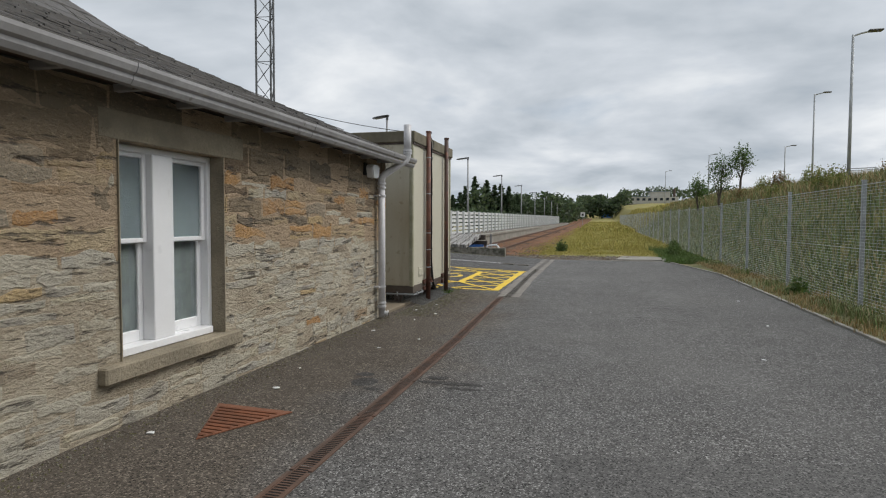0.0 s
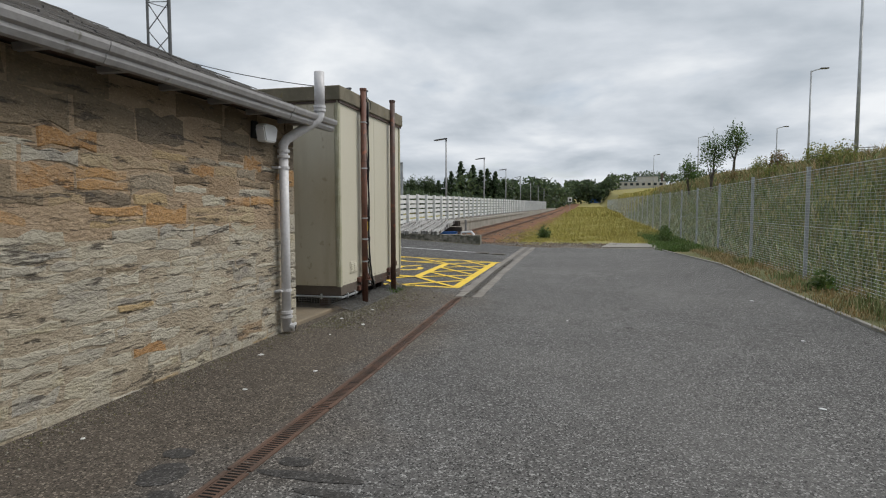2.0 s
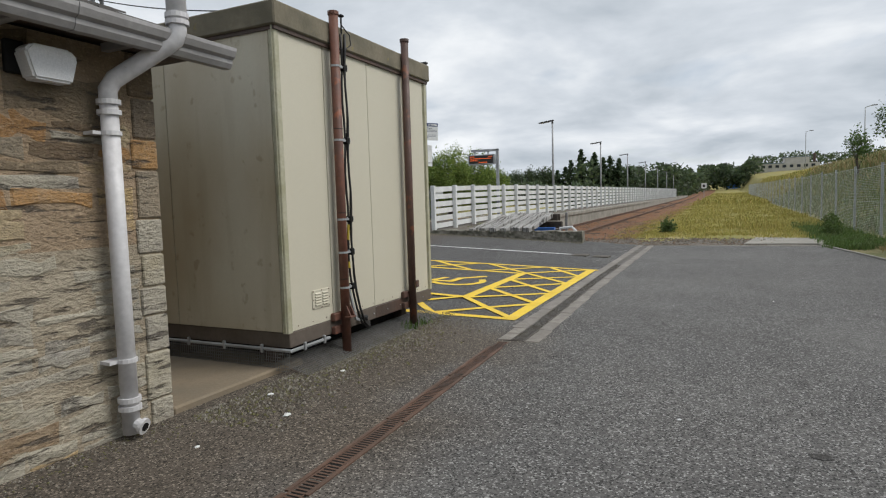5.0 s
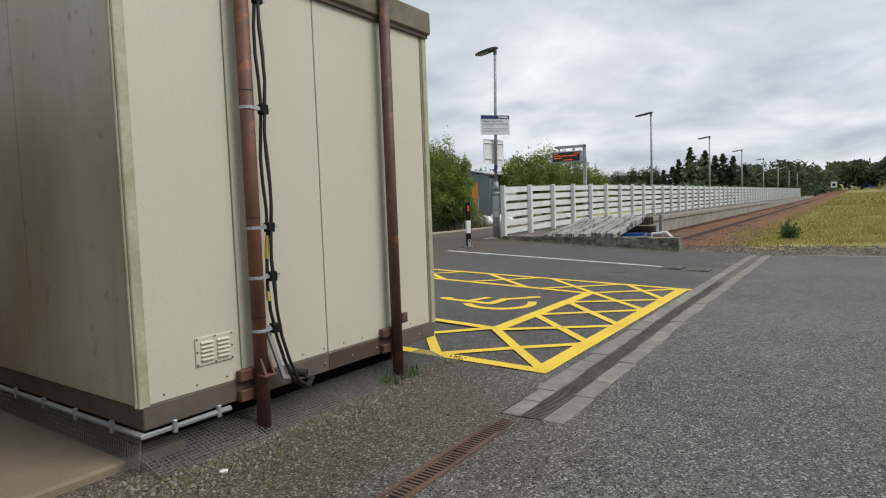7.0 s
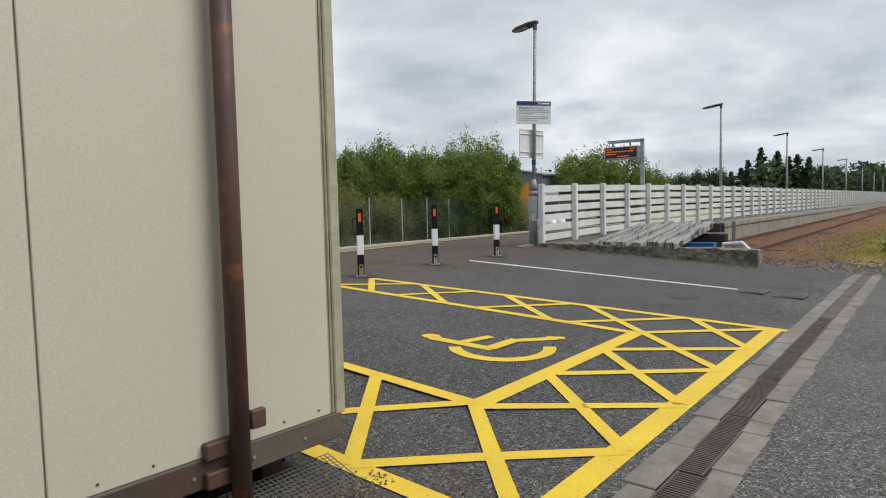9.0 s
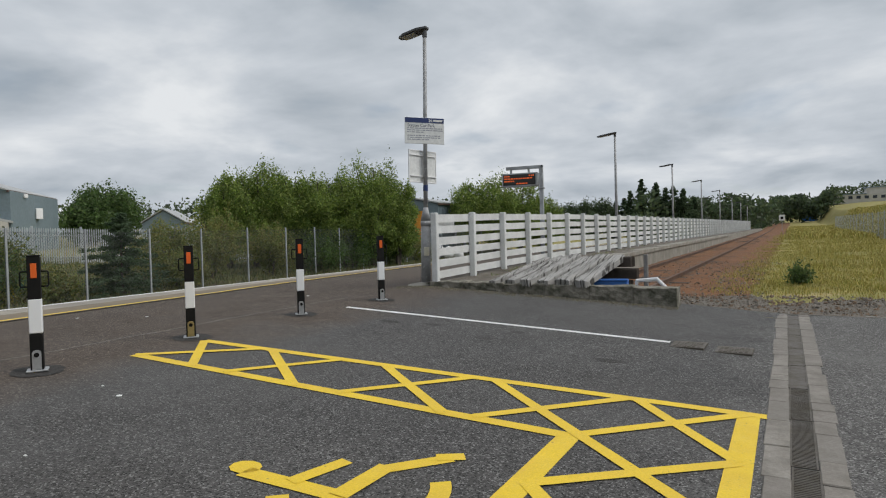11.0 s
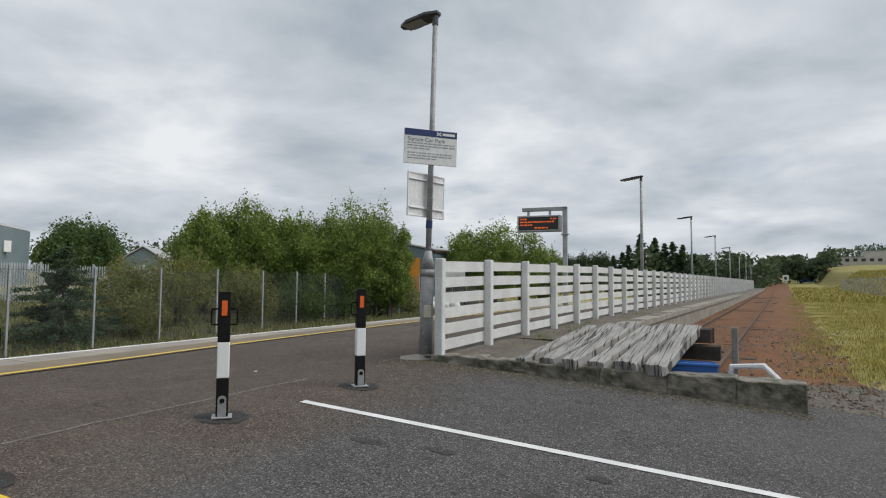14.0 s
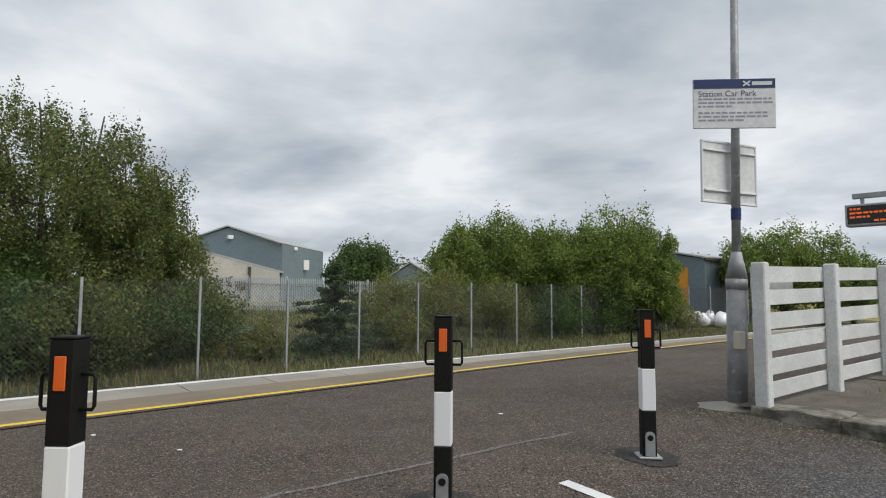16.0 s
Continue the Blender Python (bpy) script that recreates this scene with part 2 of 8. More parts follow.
M_STONE_WARM = stone_material("warm_sandstone", [tuple(min(0.6, v * 1.1) for v in (c[0], c[1] * 1.05, c[2] * 1.15)) for c in STONES_WARM], 0.56, (0.46, 0.36, 0.25))
M_STONE_GREY = stone_material("grey_flagstone", [tuple(min(0.62, v * 1.3) for v in c) for c in STONES_GREY], 0.37, (0.47, 0.43, 0.345))
# brown dressed stone, with the shade of the eaves darkened into its palette
M_STONE_BROWN_SHADE = stone_material("brown_stone_and_eave_shade", [(0.23, 0.165, 0.1), (0.19, 0.15, 0.105), (0.26, 0.2, 0.13), (0.2, 0.14, 0.085)], 0.62, (0.34, 0.27, 0.18))
M_MORTAR_WARM = stone_material("warm_pointing", [(0.42, 0.31, 0.2), (0.39, 0.29, 0.19)], 0.5, (0.45, 0.34, 0.23))
M_MORTAR = stone_material("lime_mortar", [(0.46, 0.4, 0.3), (0.43, 0.36, 0.26)], 0.45, (0.48, 0.42, 0.32))
M_LINTEL = material("dressed_stone", (0.33, 0.28, 0.2), 0.9, var=(0.21, 0.18, 0.13), scale=3, fine=60, bump=0.9, bump_scale=30, dist=0.02)
M_CREAM = material("cream_panel", (0.6, 0.565, 0.455), 0.5, var=(0.585, 0.55, 0.44), scale=0.7, fine=220, bump=0.03)


def stained_panel():
    """Cream sheet with brown dirt washed down it in soft streaks."""
    mat = material("stained_cream_panel", (0.58, 0.545, 0.435), 0.5, var=(0.55, 0.51, 0.4), scale=0.8, fine=200, bump=0.03)
    nt = mat.node_tree
    N, L = nt.nodes.new, nt.links.new
    bsdf = nt.nodes["Principled BSDF"]
    col = bsdf.inputs["Base Color"].links[0].from_socket
    geo = N("ShaderNodeNewGeometry")
    for scale, stretch, lo, hi, top, tint in ((0.9, 0.5, 0.38, 0.62, 0.7, (0.35, 0.27, 0.16)), (5.0, 0.1, 0.5, 0.72, 0.4, (0.3, 0.24, 0.15)), (9.0, 0.8, 0.62, 0.7, 0.5, (0.25, 0.19, 0.11))):
        mp = N("ShaderNodeMapping"); mp.inputs["Scale"].default_value = (1, 1, stretch)
        L(geo.outputs["Position"], mp.inputs[0])
        n = N("ShaderNodeTexNoise"); n.inputs["Scale"].default_value, n.inputs["Detail"].default_value = scale, 4
        L(mp.outputs[0], n.inputs["Vector"])
        r = N("ShaderNodeMapRange"); r.inputs["From Min"].default_value, r.inputs["From Max"].default_value, r.inputs["To Max"].default_value = lo, hi, top
        L(n.outputs["Fac"], r.inputs["Value"])
        m = N("ShaderNodeMixRGB"); L(r.outputs[0], m.inputs[0]); L(col, m.inputs[1]); m.inputs[2].default_value = (*tint, 1)
        col = m.outputs[0]
    L(col, bsdf.inputs["Base Color"])
    return mat


M_CREAM_STAINED = stained_panel()
M_CREAM_TRIM = material("cream_trim", (0.46, 0.44, 0.33), 0.55, var=(0.33, 0.32, 0.2), scale=5, fine=40, bump=0.15)
M_FASCIA = material("mossy_fascia", (0.2, 0.175, 0.125), 0.85, var=(0.12, 0.11, 0.075), scale=3.5, fine=30, bump=0.4, spots=[((0.24, 0.19, 0.07), 9, 0.66)])
M_SKIRT = material("brown_skirt", (0.13, 0.105, 0.085), 0.8, var=(0.1, 0.08, 0.065), scale=3, fine=30, bump=0.2)
M_BROWN_STEEL = material("brown_painted_steel", (0.17, 0.068, 0.043), 0.6, var=(0.1, 0.048, 0.035), scale=5, fine=40, bump=0.3, spots=[((0.26, 0.08, 0.035), 7, 0.6)])
M_POST_DARK = material("dark_brown_steel", (0.12, 0.062, 0.045), 0.6, var=(0.07, 0.042, 0.034), scale=4, fine=40, bump=0.3, spots=[((0.22, 0.08, 0.04), 6, 0.6)])
M_DARK_STEEL = material("dark_painted_steel", (0.07, 0.05, 0.04), 0.6, var=(0.1, 0.055, 0.04), scale=3, fine=40, bump=0.3)
M_RUST = material("rusty_iron", (0.135, 0.075, 0.05), 0.8, var=(0.085, 0.055, 0.04), scale=3, fine=50, bump=0.5)
M_RUST_TRI = material("rust_red_cover", (0.26, 0.1, 0.05), 0.85, var=(0.16, 0.07, 0.04), scale=6, fine=60, bump=0.5)
M_GALV = material("galvanised_steel", (0.5, 0.51, 0.52), 0.5, 0.6, var=(0.4, 0.41, 0.42), scale=3, fine=30, bump=0.1)
M_GALV_POST = material("galvanised_post", (0.45, 0.475, 0.49), 0.55, 0.35, var=(0.33, 0.34, 0.35), scale=3, fine=30, bump=0.1)
M_MESH_DULL = material("dull_galvanised_wire", (0.24, 0.24, 0.235), 0.6, 0.2, var=(0.16, 0.155, 0.145), scale=3, fine=30, bump=0)
M_LAMP_POST = material("grey_lamp_post", (0.36, 0.365, 0.375), 0.55, 0.15, var=(0.25, 0.255, 0.26), scale=6, fine=25, bump=0.15, spots=[((0.52, 0.52, 0.52), 14, 0.62)])
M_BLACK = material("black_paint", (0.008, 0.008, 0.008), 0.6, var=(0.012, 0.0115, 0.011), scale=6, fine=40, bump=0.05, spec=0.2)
M_BLACK_RUBBER = plain("black_cable", (0.015, 0.015, 0.015), 0.5)
M_TAPE = plain("yellow_tape", (0.55, 0.42, 0.05), 0.5)
M_REFL_WHITE = plain("white_band", (0.82, 0.83, 0.84), 0.45)
M_ORANGE = plain("orange_reflector", (0.75, 0.13, 0.02), 0.35)
M_BRASS = material("brass_plate", (0.5, 0.4, 0.18), 0.4, 0.7, var=(0.4, 0.32, 0.16), scale=8, fine=40, bump=0.1)
M_OLD_WOOD = material("weathered_grey_timber", (0.3, 0.29, 0.275), 0.92, var=(0.19, 0.18, 0.17), scale=6, fine=50, bump=0.7, dist=0.015)
M_DARK_WOOD = material("dark_old_timber", (0.075, 0.06, 0.05), 0.95, var=(0.045, 0.037, 0.03), scale=5, fine=40, bump=0.7)
M_BLUE = plain("blue_plastic", (0.03, 0.13, 0.42), 0.4)
M_NAVY = plain("navy_sign_band", (0.012, 0.03, 0.12), 0.45)
M_SIGN = material("white_sign_face", (0.78, 0.79, 0.78), 0.45, var=(0.72, 0.73, 0.72), scale=3, fine=15, bump=0.0)
M_SIGN_TEXT = plain("dark_sign_text", (0.05, 0.06, 0.1), 0.6)
M_SIGN_GREY = plain("grey_sign_text", (0.3, 0.31, 0.35), 0.6)
M_SCREEN = plain("dark_display", (0.01, 0.008, 0.007), 0.3)
M_LED = plain("orange_led", (0.9, 0.14, 0.02), 0.5, emit=0.4)
M_SOIL = material("rusty_ballast", (0.2, 0.082, 0.028), 0.97, var=(0.13, 0.06, 0.025), scale=0.9, fine=30, bump=1.0, bump_scale=22, dist=0.03, spots=[((0.14, 0.1, 0.065), 2.2, 0.6)])
M_GRAVEL = material("grey_gravel", (0.17, 0.15, 0.125), 0.97, var=(0.11, 0.095, 0.075), scale=3, fine=40, bump=1.0, bump_scale=30, dist=0.03)
M_MEADOW = material("meadow_ground", (0.28, 0.235, 0.06), 0.97, var=(0.22, 0.21, 0.055), scale=0.35, fine=6, bump=0.8, bump_scale=9, dist=0.03, spots=[((0.36, 0.29, 0.13), 0.5, 0.58)])
M_BANK = material("bank_ground", (0.13, 0.14, 0.05), 0.97, var=(0.22, 0.18, 0.08), scale=0.5, fine=6, bump=0.8, bump_scale=8, dist=0.08)
M_GRASS = material("grass_blades", (0.1, 0.14, 0.035), 0.8, rand=[(0.2, 0.27, 0.085), (0.25, 0.29, 0.11), (0.36, 0.32, 0.16), (0.15, 0.21, 0.065)], scale=1, fine=3, bump=0, island=True)
M_DRY_GRASS = material("dry_grass", (0.3, 0.22, 0.09), 0.85, rand=[(0.42, 0.3, 0.14), (0.36, 0.26, 0.1), (0.24, 0.22, 0.08), (0.48, 0.36, 0.19)], scale=1, fine=3, bump=0, island=True)
M_MEADOW_GRASS = material("meadow_grass", (0.2, 0.17, 0.06), 0.85, rand=[(0.46, 0.39, 0.085), (0.38, 0.36, 0.075), (0.5, 0.4, 0.12), (0.34, 0.34, 0.075)], scale=1, fine=3, bump=0, island=True)
M_BARK = material("bark", (0.12, 0.1, 0.08), 0.95, var=(0.07, 0.06, 0.05), scale=8, fine=40, bump=0.6)


def leaf_material(name, cols):
    mat = material(name, cols[0], 0.6, rand=cols, scale=1.0, fine=2, bump=0, island=True)
    nt = mat.node_tree
    b = nt.nodes["Principled BSDF"]
    b.inputs["Specular IOR Level"].default_value = 0.25
    tr = nt.nodes.new("ShaderNodeBsdfTranslucent")
    mx = nt.nodes.new("ShaderNodeMixShader")
    mx.inputs[0].default_value = 0.4
    out = nt.nodes["Material Output"]
    nt.links.new(b.inputs["Base Color"].links[0].from_socket, tr.inputs["Color"])
    nt.links.new(b.outputs[0], mx.inputs[1])
    nt.links.new(tr.outputs[0], mx.inputs[2])
    nt.links.new(mx.outputs[0], out.inputs["Surface"])
    return mat


M_LEAF_WILLOW = leaf_material("willow_leaves", [(0.18, 0.28, 0.045), (0.26, 0.36, 0.06), (0.11, 0.19, 0.035), (0.34, 0.42, 0.1), (0.15, 0.22, 0.05)])
M_LEAF_BIRCH = leaf_material("birch_leaves", [(0.12, 0.18, 0.045), (0.19, 0.225, 0.055), (0.08, 0.12, 0.035), (0.25, 0.25, 0.07)])
M_LEAF_DARK = leaf_material("dark_leaves", [(0.06, 0.13, 0.03), (0.09, 0.17, 0.04), (0.05, 0.1, 0.024), (0.12, 0.2, 0.05)])
M_LEAF_SCRUB = leaf_material("scrub_leaves", [(0.198, 0.252, 0.063), (0.27, 0.288, 0.081), (0.144, 0.198, 0.054), (0.324, 0.288, 0.09)])
M_NEEDLE = leaf_material("conifer_needles", [(0.06, 0.11, 0.05), (0.085, 0.145, 0.065), (0.045, 0.085, 0.04), (0.11, 0.17, 0.08)])
M_FAR_LEAF = leaf_material("far_wood_leaves", [(0.051, 0.093, 0.043), (0.068, 0.119, 0.051), (0.043, 0.071, 0.037), (0.102, 0.153, 0.06)])
M_SHED = material("blue_grey_cladding", (0.18, 0.235, 0.265), 0.6, var=(0.16, 0.21, 0.235), scale=0.3, fine=5, bump=0)
M_SHED_ROOF = material("pale_sheet_roof", (0.42, 0.43, 0.43), 0.6, var=(0.36, 0.37, 0.37), scale=0.3, fine=5, bump=0)
M_RENDER = material("pale_render", (0.55, 0.53, 0.48), 0.85, var=(0.45, 0.43, 0.39), scale=0.5, fine=8, bump=0.1)
M_PALISADE = material("palisade_steel", (0.6, 0.63, 0.65), 0.55, 0.15, var=(0.4, 0.43, 0.45), scale=1, fine=10, bump=0)
M_GLASS_DARK = plain("dark_glass", (0.02, 0.025, 0.03), 0.08)


def window_glass():
    mat = plain("window_glass", (0.9, 0.95, 0.95), 0.03)
    mat.node_tree.nodes["Principled BSDF"].inputs["Transmission Weight"].default_value = 1.0
    mat.node_tree.nodes["Principled BSDF"].inputs["IOR"].default_value = 1.45
    return mat


M_GLASS = window_glass()
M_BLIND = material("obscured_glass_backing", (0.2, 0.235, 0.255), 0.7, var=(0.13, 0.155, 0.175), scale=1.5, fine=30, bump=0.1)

# ---- building blocks ----


def part(name, bm, mat, parent=None, label="", kind="", smooth=False):
    """Links a bmesh as one mesh object, under a thing or a part."""
    me = bpy.data.meshes.new(name)
    bm.to_mesh(me)
    bm.free()
    me.materials.append(mat)
    if smooth:
        for p in me.polygons:
            p.use_smooth = True
    ob = new(name, me)
    if parent:
        ob.parent = parent
    return tagged(ob, label, "", "", kind)


def thing(name, label, category, at=(0, 0, 0), rz=0.0, group=""):
    ob = new(name)
    ob.empty_display_size = 0.2
    ob.matrix_basis = pose(*at, 0, 0, rz)
    return tagged(ob, label, category, group)


def solo(name, bm, mat, label, category, kind="", group="", smooth=False):
    ob = part(name, bm, mat, None, "", "", smooth)
    return tagged(ob, label, category, group, kind)


def box(bm, lo, hi, bevel=0.0, m=None):
    """A box from corner to corner, with bevelled edges, into bm."""
    c = [(a + b) / 2 for a, b in zip(lo, hi)]
    s = [abs(b - a) for a, b in zip(lo, hi)]
    tmp = bmesh.new()
    bmesh.ops.create_cube(tmp, size=1, matrix=Matrix.Translation(c) @ Matrix.Diagonal((*s, 1)))
    if bevel:
        bmesh.ops.bevel(tmp, geom=tmp.edges[:], offset=min(bevel, min(s) * 0.45), segments=1, affect="EDGES")
    return merge(bm, tmp, m)


def merge(bm, tmp, m=None):
    vs = [bm.verts.new((m @ v.co) if m else v.co) for v in tmp.verts]
    tmp.verts.index_update()
    for f in tmp.faces:
        bm.faces.new([vs[v.index] for v in f.verts])
    tmp.free()
    return bm


def tube(bm, pts, r, n=8, cap=True, r1=None):
    """A round tube through points, tapering from r to r1."""
    pts = [Vector(p) for p in pts]
    rings = []
    side = None
    for i, p in enumerate(pts):
        d = (pts[min(i + 1, len(pts) - 1)] - pts[max(i - 1, 0)]).normalized()
        if side is None:
            side = d.orthogonal().normalized()
        side = (side - d * side.dot(d)).normalized()
        up = d.cross(side)
        rad = r if r1 is None else r + (r1 - r) * i / (len(pts) - 1)
        rings.append([bm.verts.new(p + rad * (math.cos(2 * math.pi * k / n) * side + math.sin(2 * math.pi * k / n) * up)) for k in range(n)])
    for a, b in zip(rings, rings[1:]):
        for k in range(n):
            bm.faces.new((a[k], a[(k + 1) % n], b[(k + 1) % n], b[k]))
    if cap:
        bm.faces.new(rings[0][::-1])
        bm.faces.new(rings[-1])
    return bm


def ring(bm, c, axis, r, w, n=12):
    a = Vector(axis).normalized() * w / 2
    return tube(bm, [Vector(c) - a, Vector(c) + a], r, n)


def sheet(bm, pts):
    return bm.faces.new([bm.verts.new(p) for p in pts])


def prism(bm, outline, depth):
    """A closed outline of 3D points pushed along the vector depth."""
    d = Vector(depth)
    a = [bm.verts.new(p) for p in outline]
    b = [bm.verts.new(Vector(p) + d) for p in outline]
    bm.faces.new(a[::-1])
    bm.faces.new(b)
    for i in range(len(a)):
        j = (i + 1) % len(a)
        bm.faces.new((a[i], a[j], b[j], b[i]))
    bmesh.ops.recalc_face_normals(bm, faces=bm.faces[:])
    return bm


def grid(name, xs, ys, height, mat, label, category, kind="structure"):
    """A ground sheet over the grid xs, ys with height(x, y)."""
    verts = [(x, y, height(x, y)) for y in ys for x in xs]
    n = len(xs)
    faces = [(j * n + i, j * n + i + 1, (j + 1) * n + i + 1, (j + 1) * n + i) for j in range(len(ys) - 1) for i in range(n - 1)]
    me = bpy.data.meshes.new(name)
    me.from_pydata(verts, [], faces)
    me.materials.append(mat)
    for p in me.polygons:
        p.use_smooth = True
    return tagged(new(name, me), label, category, "", kind)


def lerp_table(table, v):
    for (a, za), (b, zb) in zip(table, table[1:]):
        if v <= b:
            return za + (zb - za) * max(0.0, (v - a) / (b - a))
    return table[-1][1]


def span(a, b, step):
    n = max(1, round((b - a) / step))
    return [a + (b - a) * i / n for i in range(n + 1)]


FENCE_Z = [(-40, 0.28), (15, 0.28), (17, 0.30), (19, 0.33), (21, 0.36), (23, 0.46), (26, 0.53), (31, 0.62), (40, 0.7), (130, 1.3), (400, 4.2)]
EDGE_X = [(-40, -11.2), (4, -12.6), (10, -13.3), (16.6, -14.15), (20.3, -14.6), (23.5, -14.9), (26, -15.15), (35, -15.9), (40, -16.4), (60, -17.6), (140, -19.6)]


def fence_z(y):
    return lerp_table(FENCE_Z, y)


def edge_x(y):
    return lerp_table(EDGE_X, y)


def ground_z(x, y):
    """The paved ground: level by the drain and the building, rising towards the platform."""
    if x >= -2.1:
        return 0.0
    zf = fence_z(min(y, 40))
    if x >= -8.3:
        near = min(1.0, max(0.0, (y - 11.5) / 2.0))
        if x < -5:
            near = max(near, min(1.0, (-5 - x) / 2))
        return zf * (-2.1 - x) / 6.2 * near
    return zf + (0.31 - zf) * min(1.0, (-8.3 - x) / (-8.3 - edge_x(y)))


def drain_x(y):
    return lerp_table([(-40, -1.2), (2.7, -1.72), (7, -1.755), (11.4, -1.9), (11.46, -1.77), (15.5, -1.885), (20, -1.93), (24, -1.97)], y)

# ---- ground ----


def brown_wash(mat, brown, dusty):
    """Browner, dustier surfacing on the platform and between the building and the drain."""
    nt = mat.node_tree
    N, L = nt.nodes.new, nt.links.new
    bsdf = nt.nodes["Principled BSDF"]
    old = bsdf.inputs["Base Color"].links[0].from_socket
    geo = N("ShaderNodeNewGeometry")
    n = N("ShaderNodeTexNoise"); n.inputs["Scale"].default_value, n.inputs["Detail"].default_value = 0.8, 6
    L(geo.outputs["Position"], n.inputs["Vector"])
    off = N("ShaderNodeMath"); off.operation = "MULTIPLY_ADD"; off.inputs[1].default_value, off.inputs[2].default_value = 2.4, -1.2
    L(n.outputs["Fac"], off.inputs[0])
    sep = N("ShaderNodeSeparateXYZ"); L(geo.outputs["Position"], sep.inputs[0])

    def soft(src, a, b):
        add = N("ShaderNodeMath"); add.operation = "ADD"
        L(src, add.inputs[0]); L(off.outputs[0], add.inputs[1])
        r = N("ShaderNodeMapRange"); r.inputs["From Min"].default_value, r.inputs["From Max"].default_value = a, b
        L(add.outputs[0], r.inputs["Value"])
        return r.outputs[0]
    plat = soft(sep.outputs["X"], -6.9, -7.9)
    near = soft(sep.outputs["X"], -1.2, -2.2)
    early = soft(sep.outputs["Y"], 13.0, 11.6)
    mul = N("ShaderNodeMath"); mul.operation = "MULTIPLY"; L(near, mul.inputs[0]); L(early, mul.inputs[1])
    mn = N("ShaderNodeMixRGB"); mn.blend_type = "MULTIPLY"
    L(mul.outputs[0], mn.inputs[0]); L(old, mn.inputs[1]); mn.inputs[2].default_value = (*brown, 1)
    m = N("ShaderNodeMixRGB"); m.blend_type = "MULTIPLY"
    L(plat, m.inputs[0]); L(mn.outputs[0], m.inputs[1]); m.inputs[2].default_value = (*dusty, 1)
    # the newer, darker surfacing of the parking bay
    bay = soft(sep.outputs["X"], -1.9, -2.6)
    late = soft(sep.outputs["Y"], 11.6, 12.6)
    mb = N("ShaderNodeMath"); mb.operation = "MULTIPLY"; L(bay, mb.inputs[0]); L(late, mb.inputs[1])
    m2 = N("ShaderNodeMixRGB"); m2.blend_type = "MULTIPLY"
    L(mb.outputs[0], m2.inputs[0]); L(m.outputs[0], m2.inputs[1]); m2.inputs[2].default_value = (0.73, 0.73, 0.74, 1)
    L(m2.outputs[0], bsdf.inputs["Base Color"])


brown_wash(M_ASPHALT, (0.84, 0.73, 0.61), (1.05, 0.87, 0.73))

RISE = [(-60, 0.0), (24, 0.0), (40, 0.15), (130, 1.0), (240, 3.2), (400, 8.0), (900, 20.0), (1600, 30.0)]
BANK = [(-60, 2.4), (27, 2.8), (45, 3.1), (80, 3.1), (120, 3.0), (200, 3.6), (265, 4.9), (400, 6.0), (1600, 6.0)]


def terrain_z(x, y):
    base = lerp_table(RISE, y)
    if x > 4.3:
        b = lerp_table(BANK, y)
        k = min(1.0, (x - 4.3) / 4.4)
        k = k * k * (3 - 2 * k)
        dip = 1.3 * min(1.0, max(0.0, (x - 10.8) / 2.5)) * min(1.0, max(0.0, (75 - y) / 20))
        return base + b * k - dip + 0.1 * max(0.0, min(x, 18) - 9) + 0.12 * noise.noise((x * 0.5, y * 0.5, 0.3))
    if x > -8.3:
        if y < 23.7:
            return -0.16
        bump = 0.09 * noise.noise((x * 0.7, y * 0.5, 4.0)) * min(1.0, (y - 23.7) / 5) if x > -3.4 else 0.0
        return base - (0.12 if x < -2.6 else 0.02) + bump
    e = edge_x(y)
    if x > e:
        return -0.7
    d = e - x
    z = lerp_table([(0, -0.9), (4.2, -0.9), (5.5, -0.75), (12, -0.4), (50, 1.2), (120, 4.0), (900, 14.0)], d)
    return z + (0.0 if d < 5.6 else 0.1 * noise.noise((x * 0.3, y * 0.3, 9.0))) + base * 0.7


xs = sorted(set([-900, -500, -300, -200, -150, -120] + span(-100, -30, 5) + span(-30, -8.4, 0.9) + span(-8.3, 4.3, 0.6) + span(4.3, 12, 0.55) + span(12, 40, 4) + [60, 90, 140, 220, 400, 900]))
ys = sorted(set([-300, -120, -60] + span(-40, 0, 4) + span(0, 60, 0.8) + span(60, 160, 4) + span(160, 420, 13) + [500, 650, 900, 1600]))
ground = grid("ground", xs, ys, terrain_z, M_MEADOW, "rough yellow-green grassland rising gently to the horizon", "ground")

# paving: car park and platform in one sheet
PAVE_END = 23.62


def pavement():
    bm = bmesh.new()
    rows = []
    for y in span(-40, 140, 1.0):
        inner = edge_x(y) + 1.9
        far = y > PAVE_END
        row = [inner + (-8.3 - inner) * i / 6 for i in range(7)]
        if not far:
            right = 3.18 if y < 18 else 3.18 - (y - 18) * 0.16
            row += [-8.3 + 0.62 * i for i in range(1, 11)] + [-2.1 + (right + 2.1) * i / 6 for i in range(1, 7)]
        rows.append([bm.verts.new((x, min(y, PAVE_END) if not far else y, ground_z(x, y))) for x in row])
    for a, b in zip(rows, rows[1:]):
        n = min(len(a), len(b))
        for i in range(n - 1):
            bm.faces.new((a[i], a[i + 1], b[i + 1], b[i]))
    return bm


road = solo("pavement", pavement(), M_ASPHALT, "worn grey-brown asphalt of the car park and platform", "pavement", "structure", smooth=True)

